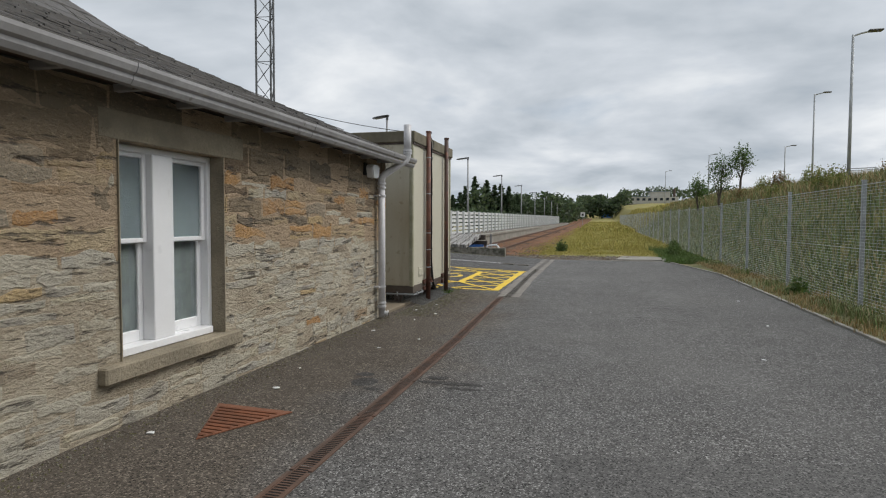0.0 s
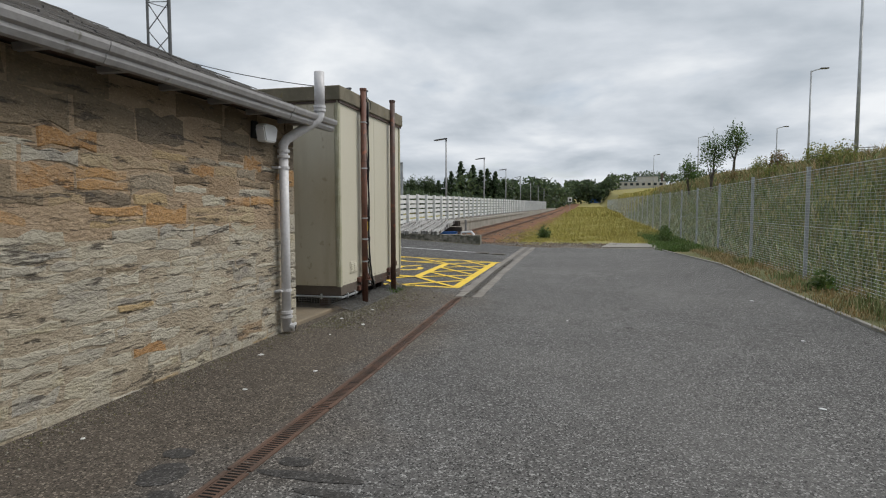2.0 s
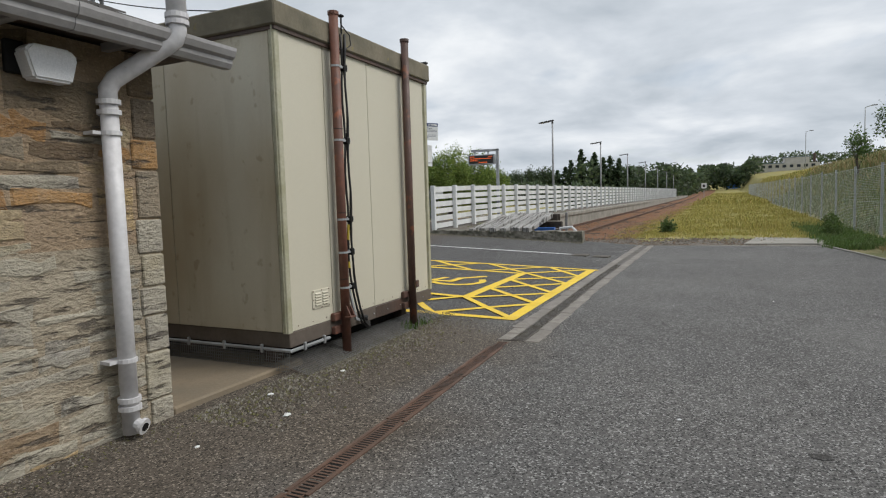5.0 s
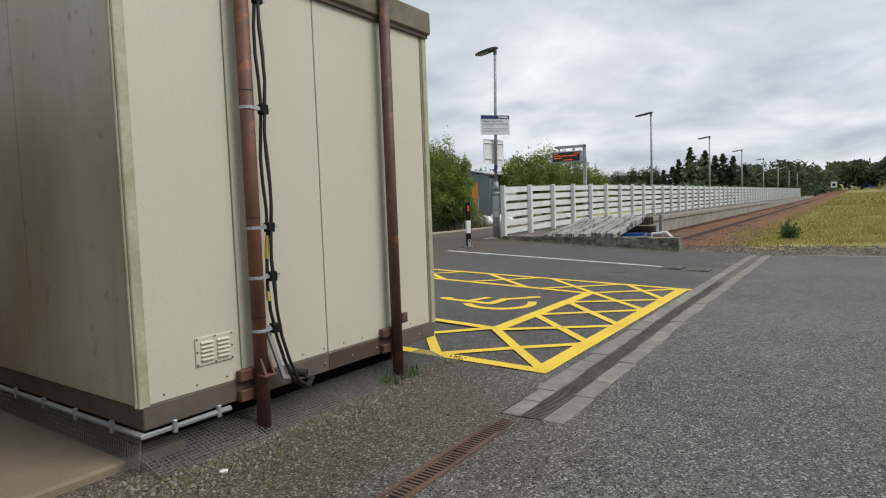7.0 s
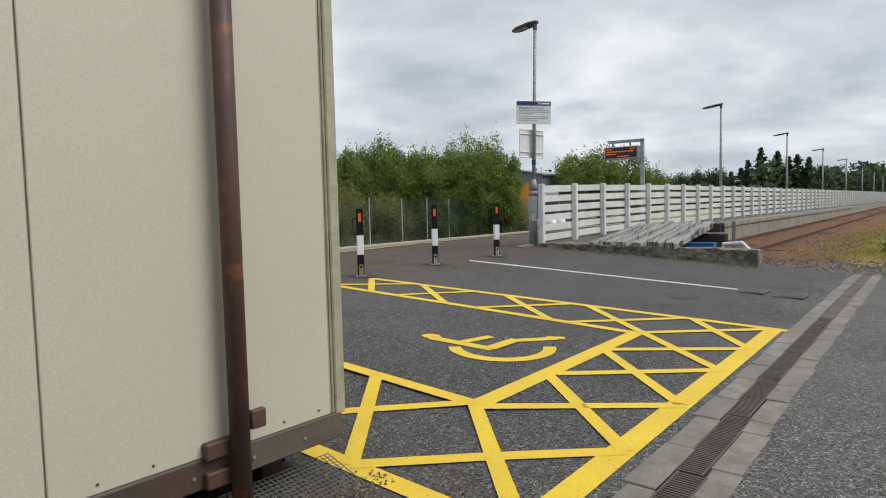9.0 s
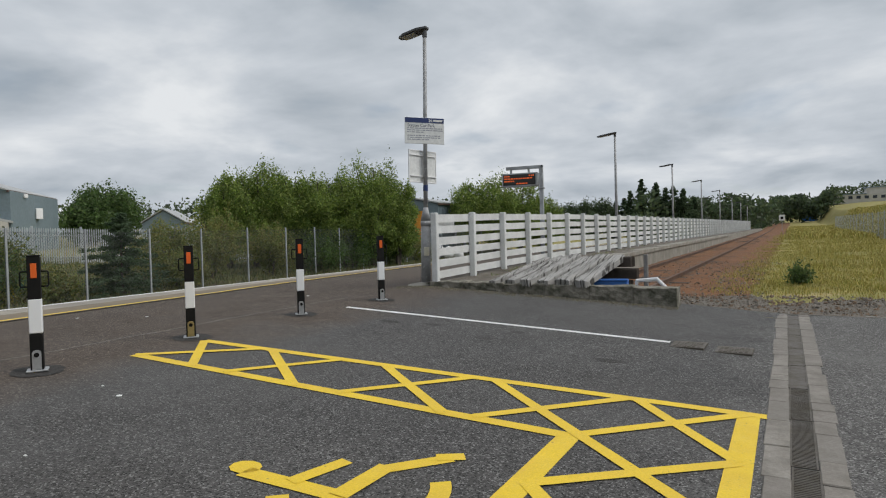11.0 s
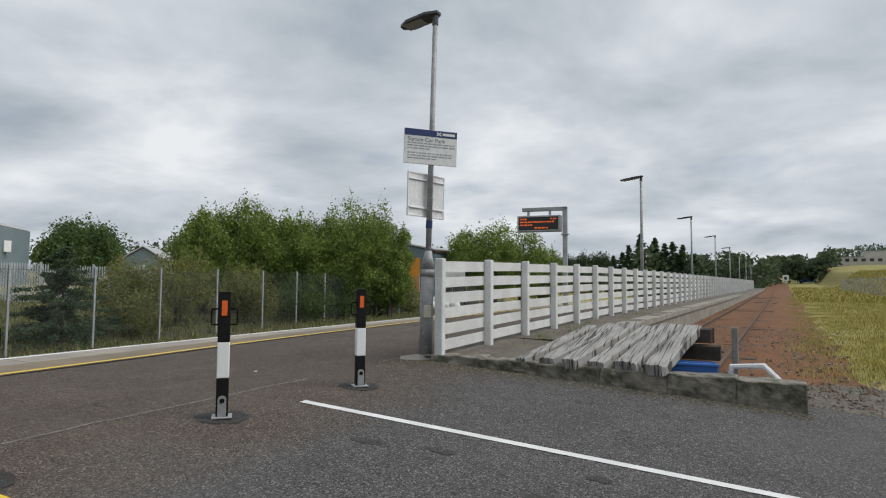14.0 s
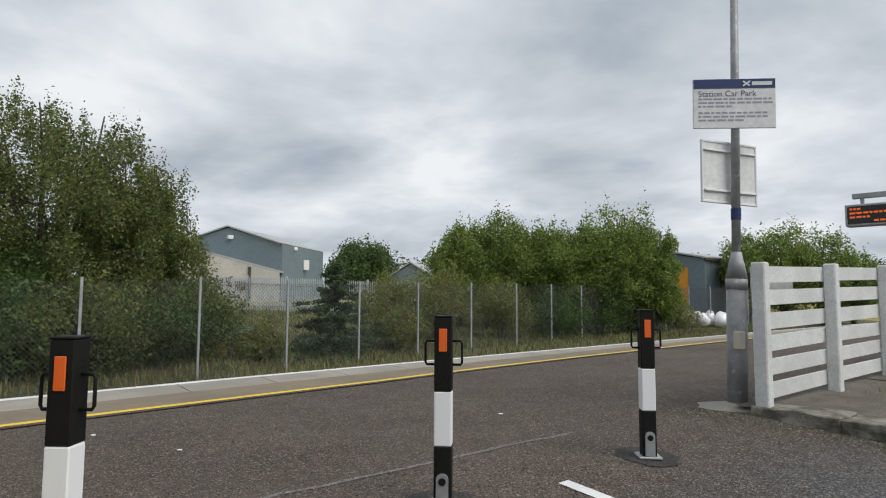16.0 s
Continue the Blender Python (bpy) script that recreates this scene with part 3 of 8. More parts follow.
# strip that closes the paving towards the dock
bm = bmesh.new()
for i in range(24):
    x0, x1 = -8.3 + 10.85 * i / 24, -8.3 + 10.85 * (i + 1) / 24
    sheet(bm, [(x, y, ground_z(x, y)) for x, y in ((x0, 23.0), (x1, 23.0), (x1, 23.62), (x0, 23.62))][::1])
part("pavement_end", bm, M_ASPHALT, road, kind="stuff")


# ---- things lying in the paving ----


def flat(bm, pts, lift):
    """A thin painted shape that follows the ground."""
    sheet(bm, [(x, y, ground_z(x, y) + lift) for x, y in pts])


def stroke(bm, a, b, w, lift=0.006):
    a, b = Vector((*a, 0)), Vector((*b, 0))
    d = (b - a).normalized()
    s = Vector((-d.y, d.x, 0)) * w / 2
    n = max(1, int((b - a).length / 0.5))
    for i in range(n):
        p, q = a.lerp(b, i / n), a.lerp(b, (i + 1) / n)
        flat(bm, [(v.x, v.y) for v in (p - s, q - s, q + s, p + s)], lift)


def parking_bay():
    bay = thing("parking_bay_marking", "yellow painted disabled parking bay with hatched border on asphalt", "road marking")
    bm = bmesh.new()
    for k, (a, b) in enumerate([((-7.85, 16.98), (-2.1, 17.42)), ((-7.85, 16.13), (-3.2, 16.25)), ((-2.19, 12.45), (-2.24, 17.42)), ((-3.2, 13.5), (-3.24, 16.27)),
                 ((-7.85, 13.58), (-3.2, 13.56)), ((-6.9, 12.46), (-2.12, 12.47))]):
        part("border_line", stroke_bm(a, b, 0.15 if k in (2, 3) else 0.12, 0.006), M_YELLOW, bay)
    hatch = [((-7.85, 16.13), (-6.95, 17.3)), ((-6.95, 16.13), (-7.85, 17.3)), ((-6.84, 17.3), (-5.63, 16.15)), ((-6.53, 16.15), (-5.9, 17.3)),
             ((-5.42, 17.3), (-4.18, 16.2)), ((-5.2, 16.2), (-4.45, 17.3)), ((-4.27, 17.3), (-2.24, 15.45)), ((-3.97, 16.25), (-3.1, 17.38)),
             ((-3.05, 17.38), (-2.24, 16.35)), ((-3.2, 16.3), (-2.24, 17.4)), ((-3.2, 15.42), (-2.24, 16.33)), ((-3.15, 14.5), (-2.24, 15.45)),
             ((-3.2, 15.42), (-2.2, 14.44)), ((-3.17, 14.42), (-2.18, 13.51)), ((-3.17, 13.53), (-2.18, 14.44)), ((-3.2, 12.47), (-2.18, 13.51)),
             ((-3.2, 13.53), (-2.16, 12.47)), ((-4.15, 13.56), (-3.2, 12.47)), ((-4.2, 12.47), (-3.25, 13.56)), ((-5.55, 13.58), (-4.6, 12.47)),
             ((-5.5, 12.47), (-4.56, 13.58)), ((-6.7, 12.47), (-5.45, 13.58))]
    far_side = lambda p: (p[0], 16.98 + (p[0] + 7.85) / 5.75 * 0.44) if p[1] > 17.25 else p
    for a, b in hatch:
        a, b = far_side(a), far_side(b)
        part("hatch_line", stroke_bm(a, b, 0.095, 0.0085), M_YELLOW, bay)
    sym = thing("wheelchair_marking", "yellow painted wheelchair symbol on the asphalt bay", "road marking")
    bm = bmesh.new()
    flat(bm, [(-4.66 + 0.1 * math.cos(a), 14.77 + 0.085 * math.sin(a)) for a in [k * math.pi / 5 for k in range(10)]], 0.006)
    part("head", bm, M_YELLOW, sym)
    bm = bmesh.new()
    for a, b, w in (((-4.62, 14.72), (-3.93, 14.77), 0.12), ((-4.3, 14.76), (-4.22, 15.14), 0.1), ((-3.97, 14.76), (-3.97, 15.2), 0.12), ((-3.97, 15.16), (-3.72, 15.5), 0.11), ((-3.8, 15.46), (-3.66, 15.56), 0.1)):
        stroke(bm, a, b, w, 0.006 + 0.002 * (len(bm.faces) % 3))
    part("body", bm, M_YELLOW, sym)
    bm = bmesh.new()
    angs = [radians(222 + 178 * k / 22) for k in range(23)]
    for a, b in zip(angs, angs[1:]):
        flat(bm, [(-3.93 + r * math.cos(t) * 0.95, 14.9 + r * math.sin(t)) for r, t in ((0.38, a), (0.5, a), (0.5, b), (0.38, b))], 0.006)
    part("wheel", bm, M_YELLOW, sym)


def stroke_bm(a, b, w, lift):
    bm = bmesh.new()
    stroke(bm, a, b, w, lift)
    return bm


parking_bay()
solo("white_bay_line", stroke_bm((-8.1, 19.85), (-3.23, 19.98), 0.1, 0.006), M_WHITE_LINE, "straight white painted line on the asphalt", "road marking")


def patch(name, pts, mat, label, lift=0.005):
    bm = bmesh.new()
    flat(bm, pts, lift)
    return solo(name, bm, mat, label, "patch", "structure")


def blob(cx, cy, rx, ry, n=18, seed=0):
    return [(cx + rx * math.cos(2 * math.pi * k / n) * (1 + 0.3 * noise.noise((k * 0.8, seed, 1))), cy + ry * math.sin(2 * math.pi * k / n) * (1 + 0.3 * noise.noise((k * 0.8, seed, 5)))) for k in range(n)]


M_TAR = asphalt_material("fresh_tarmac", (0.04, 0.038, 0.036), (0.05, 0.046, 0.043), (0.09, 0.085, 0.08), (0.035, 0.033, 0.031))
for k, (bx, by) in enumerate(((-7.99, 15.27), (-8.15, 17.03), (-8.23, 18.96), (-8.13, 20.82))):
    patch("tarmac_patch", blob(bx, by, 0.25, 0.22, 20, k), M_TAR, "dark fresh tarmac patch round a bollard base")
M_STAIN = asphalt_material("oil_stain", (0.05, 0.047, 0.044), (0.06, 0.056, 0.053), (0.12, 0.115, 0.11), (0.045, 0.043, 0.041))
for k, (x, y, rx, ry) in enumerate(((-1.35, 5.15, 0.3, 0.05), (-1.2, 5.0, 0.16, 0.04), (-1.5, 5.3, 0.1, 0.06), (-2.1, 5.0, 0.12, 0.14), (-2.2, 5.25, 0.09, 0.07), (-1.95, 4.8, 0.07, 0.05), (-6.8, 19.2, 0.16, 0.07), (-6.2, 19.35, 0.14, 0.06), (-5.2, 18.9, 0.12, 0.07), (-5.0, 19.5, 0.1, 0.06), (0.5, 9.5, 0.06, 0.04), (-3.6, 18.6, 0.18, 0.08))):
    patch("oil_stain", blob(x, y, rx, ry, 18, k + 10), M_STAIN, "dark oily stain on the asphalt", 0.003)
bm = bmesh.new()
prev = None
for k in range(26):
    y = 14.2 + k * 0.27
    x = -8.75 - 0.25 * math.sin((y - 14) * 0.25) + 0.05 * noise.noise((y * 2, 0, 0))
    if prev and noise.noise((y * 1.1, 3, 0)) > -0.25:
        flat(bm, [(prev[0] - 0.02, prev[1]), (x - 0.02, y), (x + 0.025, y), (prev[0] + 0.025, prev[1])], 0.004)
    prev = (x, y)
solo("sealed_joint", bm, M_JOINT, "pale worn surfacing joint across the platform entrance", "joint", "structure")
patch("asphalt_repair", [(-0.36, 1.0), (3.1, 1.2), (3.1, 4.32), (-0.32, 3.74)], M_PATCH, "lighter rectangular asphalt repair patch", 0.004)


def slot_drain():
    """The old rusty channel beside the building."""
    d = thing("channel_drain", "rusty iron slot drain let into the asphalt", "drain")
    for side in (-1, 1):
        bm = bmesh.new()
        for y in span(-6, 11.2, 1.0)[:-1]:
            x = drain_x(y) + side * 0.06
            x2 = drain_x(y + 0.99) + side * 0.06
            prism(bm, [(x - 0.012, y, -0.05), (x + 0.012, y, -0.05), (x + 0.012, y, 0.008), (x - 0.012, y, 0.008)], (x2 - x, 0.985, 0))
        part("edge_rail", bm, M_RUST, d)
    for k, y in enumerate(span(-6, 11.4, 0.58)[:-1]):
        bm = bmesh.new()
        x = drain_x(y + 0.29)
        box(bm, (x - 0.048, y + 0.005, -0.04), (x - 0.04, y + 0.57, 0.004))
        box(bm, (x + 0.04, y + 0.005, -0.04), (x + 0.048, y + 0.57, 0.004))
        if y > 0.5:
            for j in range(19):
                box(bm, (x - 0.04, y + 0.012 + j * 0.03, -0.02), (x + 0.04, y + 0.026 + j * 0.03, 0.003))
        else:
            box(bm, (x - 0.05, y + 0.01, -0.02), (x + 0.05, y + 0.56, 0.003))
        part("grate", bm, M_RUST, d)
    # black strips at paving level paint the shade down in the channel
    for y in span(-6, 11.4, 1.0)[:-1]:
        x = drain_x(y + 0.5)
        bm = bmesh.new()
        box(bm, (x - 0.045, y, 0.0005), (x + 0.045, y + 0.99, 0.001))
        part("channel_floor", bm, M_BLACK, d)


slot_drain()


def sett_drain():
    """The newer grated channel between two bands of stone setts."""
    rnd = random.Random(4)
    d = thing("sett_drain", "steel grated drain channel edged with grey stone setts", "drain")
    for side in (-1, 1):
        y = 11.46
        while y < 23.4:
            ln = rnd.uniform(0.2, 0.62)
            y2 = min(y + ln, 23.5)
            xc = drain_x(y + ln / 2)
            w = 0.15 if side < 0 else 0.145
            a = xc + side * 0.072
            b = a + side * (w + rnd.uniform(-0.015, 0.015))
            bm = bmesh.new()
            box(bm, (min(a, b), y + 0.005, -0.05), (max(a, b), y2 - 0.005, 0.006 + rnd.uniform(0, 0.006)), 0.006)
            part("sett", bm, M_SETT, d)
            y = y2
    for k, y in enumerate(span(11.46, 23.4, 0.995)[:-1]):
        bm = bmesh.new()
        x = drain_x(y + 0.5)
        for s in (-1, 1):
            box(bm, (x + s * 0.068 - 0.006, y + 0.004, -0.03), (x + s * 0.068 + 0.006, y + 0.99, 0.007))
        n = 40 if y < 17.5 else 0
        for j in range(n):
            box(bm, (x - 0.061, y + 0.012 + j * 0.0245, -0.02), (x + 0.061, y + 0.026 + j * 0.0245, 0.005))
        if not n:
            box(bm, (x - 0.061, y + 0.006, -0.02), (x + 0.061, y + 0.985, 0.005))
        part("grate", bm, M_RUST_GREY, d)
    # one black strip stands for the shade below these grates
    bm = bmesh.new()
    box(bm, (drain_x(17) - 0.1, 11.46, 0.0006), (drain_x(17) + 0.14, 23.5, 0.0012))
    part("channel_floor", bm, M_BLACK, d)


M_RUST_GREY = material("worn_grate_steel", (0.13, 0.115, 0.1), 0.6, 0.4, var=(0.09, 0.075, 0.05), scale=4, fine=50, bump=0.3)
sett_drain()


def manhole(x0, y0, x1, y1):
    m = thing("manhole_cover", "worn rectangular iron access cover in the asphalt", "manhole cover", group="access covers by the drain")
    bm = bmesh.new()
    z = ground_z((x0 + x1) / 2, y0)
    box(bm, (x0, y0, z - 0.02), (x1, y1, z + 0.016), 0.004)
    part("frame", bm, M_RUST_GREY, m)
    for i in range(6):
        for j in range(4):
            bm = bmesh.new()
            dx, dy = (x1 - x0 - 0.06) / 6, (y1 - y0 - 0.06) / 4
            box(bm, (x0 + 0.035 + i * dx, y0 + 0.035 + j * dy, z), (x0 + 0.02 + (i + 1) * dx, y0 + 0.02 + (j + 1) * dy, z + 0.022), 0.003)
            part("stud", bm, M_RUST_GREY, m)


manhole(-3.2, 19.72, -2.83, 20.12)
manhole(-2.72, 19.7, -2.34, 20.1)


def triangle_cover():
    t = thing("drain_cover", "rust-red triangular slotted iron cover in the asphalt", "drain cover")
    p = [Vector((-2.62, 3.37, 0.002)), Vector((-2.29, 4.04, 0.002)), Vector((-2.95, 4.08, 0.002))]
    bm = bmesh.new()
    prism(bm, [v + Vector((0, 0, 0.002)) for v in p], (0, 0, 0.008))
    part("plate", bm, M_RUST_TRI, t)
    for k in range(1, 11):
        a, b = p[0].lerp(p[1], k / 11.5), p[0].lerp(p[2], k / 11.5)
        a, b = a.lerp(b, 0.06), b.lerp(a, 0.06)
        bm = bmesh.new()
        tube(bm, [a + Vector((0, 0, 0.012)), b + Vector((0, 0, 0.012))], 0.011, 5)
        part("rib", bm, M_RUST_TRI, t)


triangle_cover()

# platform edge
EDGE_Z = 0.31


def platform_edge():
    ys_ = span(-40, 140, 1.2)
    p = thing("platform_edge", "concrete platform coping with white edge and yellow safety line", "platform edge")
    tagged(p, kind="structure")
    bands = [("wall", -0.02, -0.02, M_CONCRETE_DARK), ("white_edge", 0.0, 0.16, M_WHITE_LINE), ("coping", 0.16, 0.95, M_COPING), ("brown_coping", 0.95, 1.72, M_SAND), ("yellow_line", 1.72, 1.83, M_YELLOW), ("inner_strip", 1.83, 1.95, M_ASPHALT)]
    for name, a, b, mat in bands:
        bm = bmesh.new()
        for y0, y1 in zip(ys_, ys_[1:]):
            e0, e1 = edge_x(y0), edge_x(y1)
            z = EDGE_Z + 0.012
            slope = lambda e, y, o: z + (ground_z(e + 1.95, y) - EDGE_Z) * o / 1.95
            if name == "wall":
                sheet(bm, [(e0, y0, z), (e1, y1, z), (e1, y1, -0.8), (e0, y0, -0.8)])
            else:
                g = 0.006 if name == "coping" else 0.0
                sheet(bm, [(e0 + a, y0 + g, slope(e0, y0, a)), (e0 + b, y0 + g, slope(e0, y0, b)), (e1 + b, y1 - g, slope(e1, y1, b)), (e1 + a, y1 - g, slope(e1, y1, a))][::-1])
        part(name, bm, mat, p)


M_SAND = material("brown_slab", (0.24, 0.19, 0.13), 0.9, var=(0.18, 0.15, 0.11), scale=1.5, fine=40, bump=0.3)
platform_edge()
for k, off in enumerate((1.1, 2.6)):
    bm = bmesh.new()
    for y0, y1 in zip(span(-40, 140, 2), span(-40, 140, 2)[1:]):
        prism(bm, [(edge_x(y0) - off - 0.035, y0, -0.68), (edge_x(y0) - off + 0.035, y0, -0.68), (edge_x(y0) - off + 0.03, y0, -0.55), (edge_x(y0) - off - 0.03, y0, -0.55)], (edge_x(y1) - edge_x(y0), y1 - y0, 0))
    solo("rail", bm, M_RUST, "rusty running rail beside the platform", "rail", group="running rails")

# ---- the stone building ----
WALL_X, WALL_END, EAVE = -3.28, 8.72, 2.34
WIN = (3.46, 4.64, 0.46, 1.99)


def stone_block(y0, y1, z0, z1, rnd, bm=None):
    """One rough stone: an irregular face with chipped edges standing proud of the joints."""
    own = bm is None
    bm = bm or bmesh.new()
    w, h = y1 - y0, z1 - z0
    j = min(0.035, h * 0.3)
    n_top = 4 if w > 0.3 else 3
    base = []
    for k in range(n_top + 1):
        base.append((y0 + w * k / n_top, z0))
    for k in range(n_top + 1):
        base.append((y1 - w * k / n_top, z1))
    proud = rnd.uniform(-0.002, 0.005)
    back = [bm.verts.new((WALL_X - 0.07, y + rnd.uniform(-j, j) * 0.4, z + rnd.uniform(-j, j))) for y, z in base]
    cy, cz = (y0 + y1) / 2, (z0 + z1) / 2
    mid = [bm.verts.new((WALL_X - 0.006 + rnd.uniform(-0.002, 0.002), b.co.y, b.co.z)) for b in back]
    front = [bm.verts.new((WALL_X + proud + rnd.uniform(-0.004, 0.003), cy + (b.co.y - cy) * (1 - min(0.5, 0.035 / w)), cz + (b.co.z - cz) * (1 - min(0.4, 0.018 / h)))) for b in back]
    n = len(base)
    for a, b in ((back, mid), (mid, front)):
        for k in range(n):
            bm.faces.new((a[k], a[(k + 1) % n], b[(k + 1) % n], b[k]))
    c = bm.verts.new((WALL_X + proud + rnd.uniform(-0.001, 0.006), cy + rnd.uniform(-0.1, 0.1) * w, cz))
    for k in range(n):
        bm.faces.new((front[k], front[(k + 1) % n], c))
    return bm


def stone_layout(ya, yb, rnd):
    """Rough courses broken round the window."""
    out = []
    z = -0.04
    while z < EAVE - 0.02:
        h = rnd.choice((0.24, 0.28)) if z > 1.8 else rnd.choice((0.07, 0.1, 0.13, 0.16)) if z > 1.15 else rnd.choice((0.07, 0.09, 0.11, 0.14))
        h = min(h, EAVE - z)
        y = ya + rnd.uniform(-0.2, 0.0)
        while y < yb:
            w = rnd.uniform(0.45, 0.8) if z > 1.8 else rnd.uniform(0.16, 0.42) + h * rnd.uniform(0.6, 1.8)
            a, b = y, min(y + w, yb)
            y += w
            if b - a < 0.05:
                continue
            if z + h > WIN[2] - 0.14 and z < WIN[3] + 0.02:
                lo, hi = WIN[0] - 0.02, WIN[1] + 0.02
                if z < WIN[2]:
                    lo, hi = 3.28, 4.8
                if a >= lo and b <= hi:
                    continue
                if a < lo < b:
                    b = lo
                if a < hi < b:
                    a = hi
                if b - a < 0.05 or (a < lo and b > hi):
                    continue
            if rnd.random() < 0.35 and 0.12 < h < 0.2:
                m = z + h * rnd.uniform(0.4, 0.6)
                out += [(a, b, z, m), (a, b, m, z + h)]
            else:
                out.append((a, b, z, z + h))
        z += h
    return out


def stone_kind(z, chance):
    """Which stone a course is laid in: grey flags below, warm blocks above, dressed stone with eaves shade in its brown
    on top.
    """
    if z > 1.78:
        return M_STONE_BROWN_SHADE
    if z > 1.15:
        return M_STONE_BROWN_SHADE if chance < 0.16 else M_STONE_WARM if chance < 0.88 else M_STONE_GREY
    return M_STONE_WARM if chance < 0.12 else M_STONE_GREY


def building():
    rnd = random.Random(11)
    wall = thing("wall_stone", "weathered buff and grey rubble stone wall of the station building", "wall")
    tagged(wall, kind="structure")
    # mortar body with a window opening through it
    bm, upper = bmesh.new(), bmesh.new()
    x0, x1 = WALL_X - 0.5, WALL_X - 0.003
    for lo, hi in (((x0, -8, -0.2), (x1, WIN[0], EAVE)), ((x0, WIN[1], -0.2), (x1, WALL_END, EAVE)), ((x0, WIN[0], -0.2), (x1, WIN[1], WIN[2] - 0.13)), ((x0, WIN[0], WIN[3]), (x1, WIN[1], EAVE))):
        if hi[2] > 1.2:
            box(upper, (lo[0], lo[1], max(lo[2], 1.16)), hi)
        if lo[2] < 1.1:
            box(bm, lo, (hi[0], hi[1], min(hi[2], 1.16)))
    part("mortar", bm, M_MORTAR, wall)
    part("upper_mortar", upper, M_MORTAR_WARM, wall)
    gable = bmesh.new()
    box(gable, (-10, WALL_END - 0.5, -0.2), (WALL_X - 0.504, WALL_END, EAVE))
    box(gable, (-10, -8, -0.2), (WALL_X - 0.504, -7.5, EAVE))
    part("end_wall", gable, M_MORTAR, wall)
    stones = [s for s in stone_layout(1.9, WALL_END - 0.16, rnd) if rnd.random() > (0.24 if s[2] < 1.15 else 0.12)]
    stones.sort(key=lambda s: -(s[1] - s[0]) * (s[3] - s[2]))
    for s in stones[:300]:
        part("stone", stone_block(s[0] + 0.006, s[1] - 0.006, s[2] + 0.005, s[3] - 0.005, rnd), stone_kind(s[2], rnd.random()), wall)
    for mat in (M_STONE_WARM, M_STONE_GREY, M_STONE_BROWN_SHADE):
        bm = bmesh.new()
        for s in stones[300:] + stone_layout(-8, 1.88, random.Random(5)):
            if stone_kind(s[2], math.sin(s[0] * 91.7 + s[2] * 37.1) * 0.5 + 0.5) == mat:
                stone_block(s[0] + 0.006, s[1] - 0.006, s[2] + 0.005, s[3] - 0.005, rnd, bm)
        part("small_stones", bm, mat, wall, kind="stuff")
    # quoins at the corner
    z = -0.04
    k = 0
    while z < EAVE - 0.05:
        h = min(rnd.uniform(0.18, 0.32), EAVE - z)
        bm = bmesh.new()
        box(bm, (WALL_X - (0.3 if k % 2 else 0.18), WALL_END - (0.17 if k % 2 else 0.15), z + 0.006), (WALL_X + 0.012, WALL_END + 0.012, z + h - 0.006), 0.008)
        part("quoin", bm, M_STONE_BROWN_SHADE if z > 1.7 else M_STONE_GREY if z < 1.1 or rnd.random() < 0.5 else M_STONE_WARM, wall)
        z += h
        k += 1
    bm = bmesh.new()
    box(bm, (WALL_X - 0.3, 3.26, WIN[2] - 0.125), (WALL_X + 0.07, 4.82, WIN[2] - 0.004), 0.012)
    part("window_sill", bm, M_LINTEL, wall, "rough pale stone sill")
    bm = bmesh.new()
    box(bm, (WALL_X - 0.25, 3.3, WIN[3] + 0.002), (WALL_X + 0.006, 4.95, WIN[3] + 0.2), 0.006)
    part("lintel", bm, M_LINTEL, wall)
    for a, b in ((WIN[0] - 0.004, WIN[0] + 0.004), (WIN[1] - 0.004, WIN[1] + 0.004)):
        bm = bmesh.new()
        box(bm, (WALL_X - 0.3, a, WIN[2]), (WALL_X + 0.012, b, WIN[3]))
        part("reveal", bm, M_LINTEL, wall)
    # dark inside behind the glass
    bm = bmesh.new()
    box(bm, (WALL_X - 2.4, 2.0, -0.1), (WALL_X - 2.38, 6.5, EAVE))
    box(bm, (WALL_X - 2.4, 2.0, -0.12), (WALL_X - 0.5, 6.5, -0.1))
    part("inner_wall", bm, M_RENDER, wall)


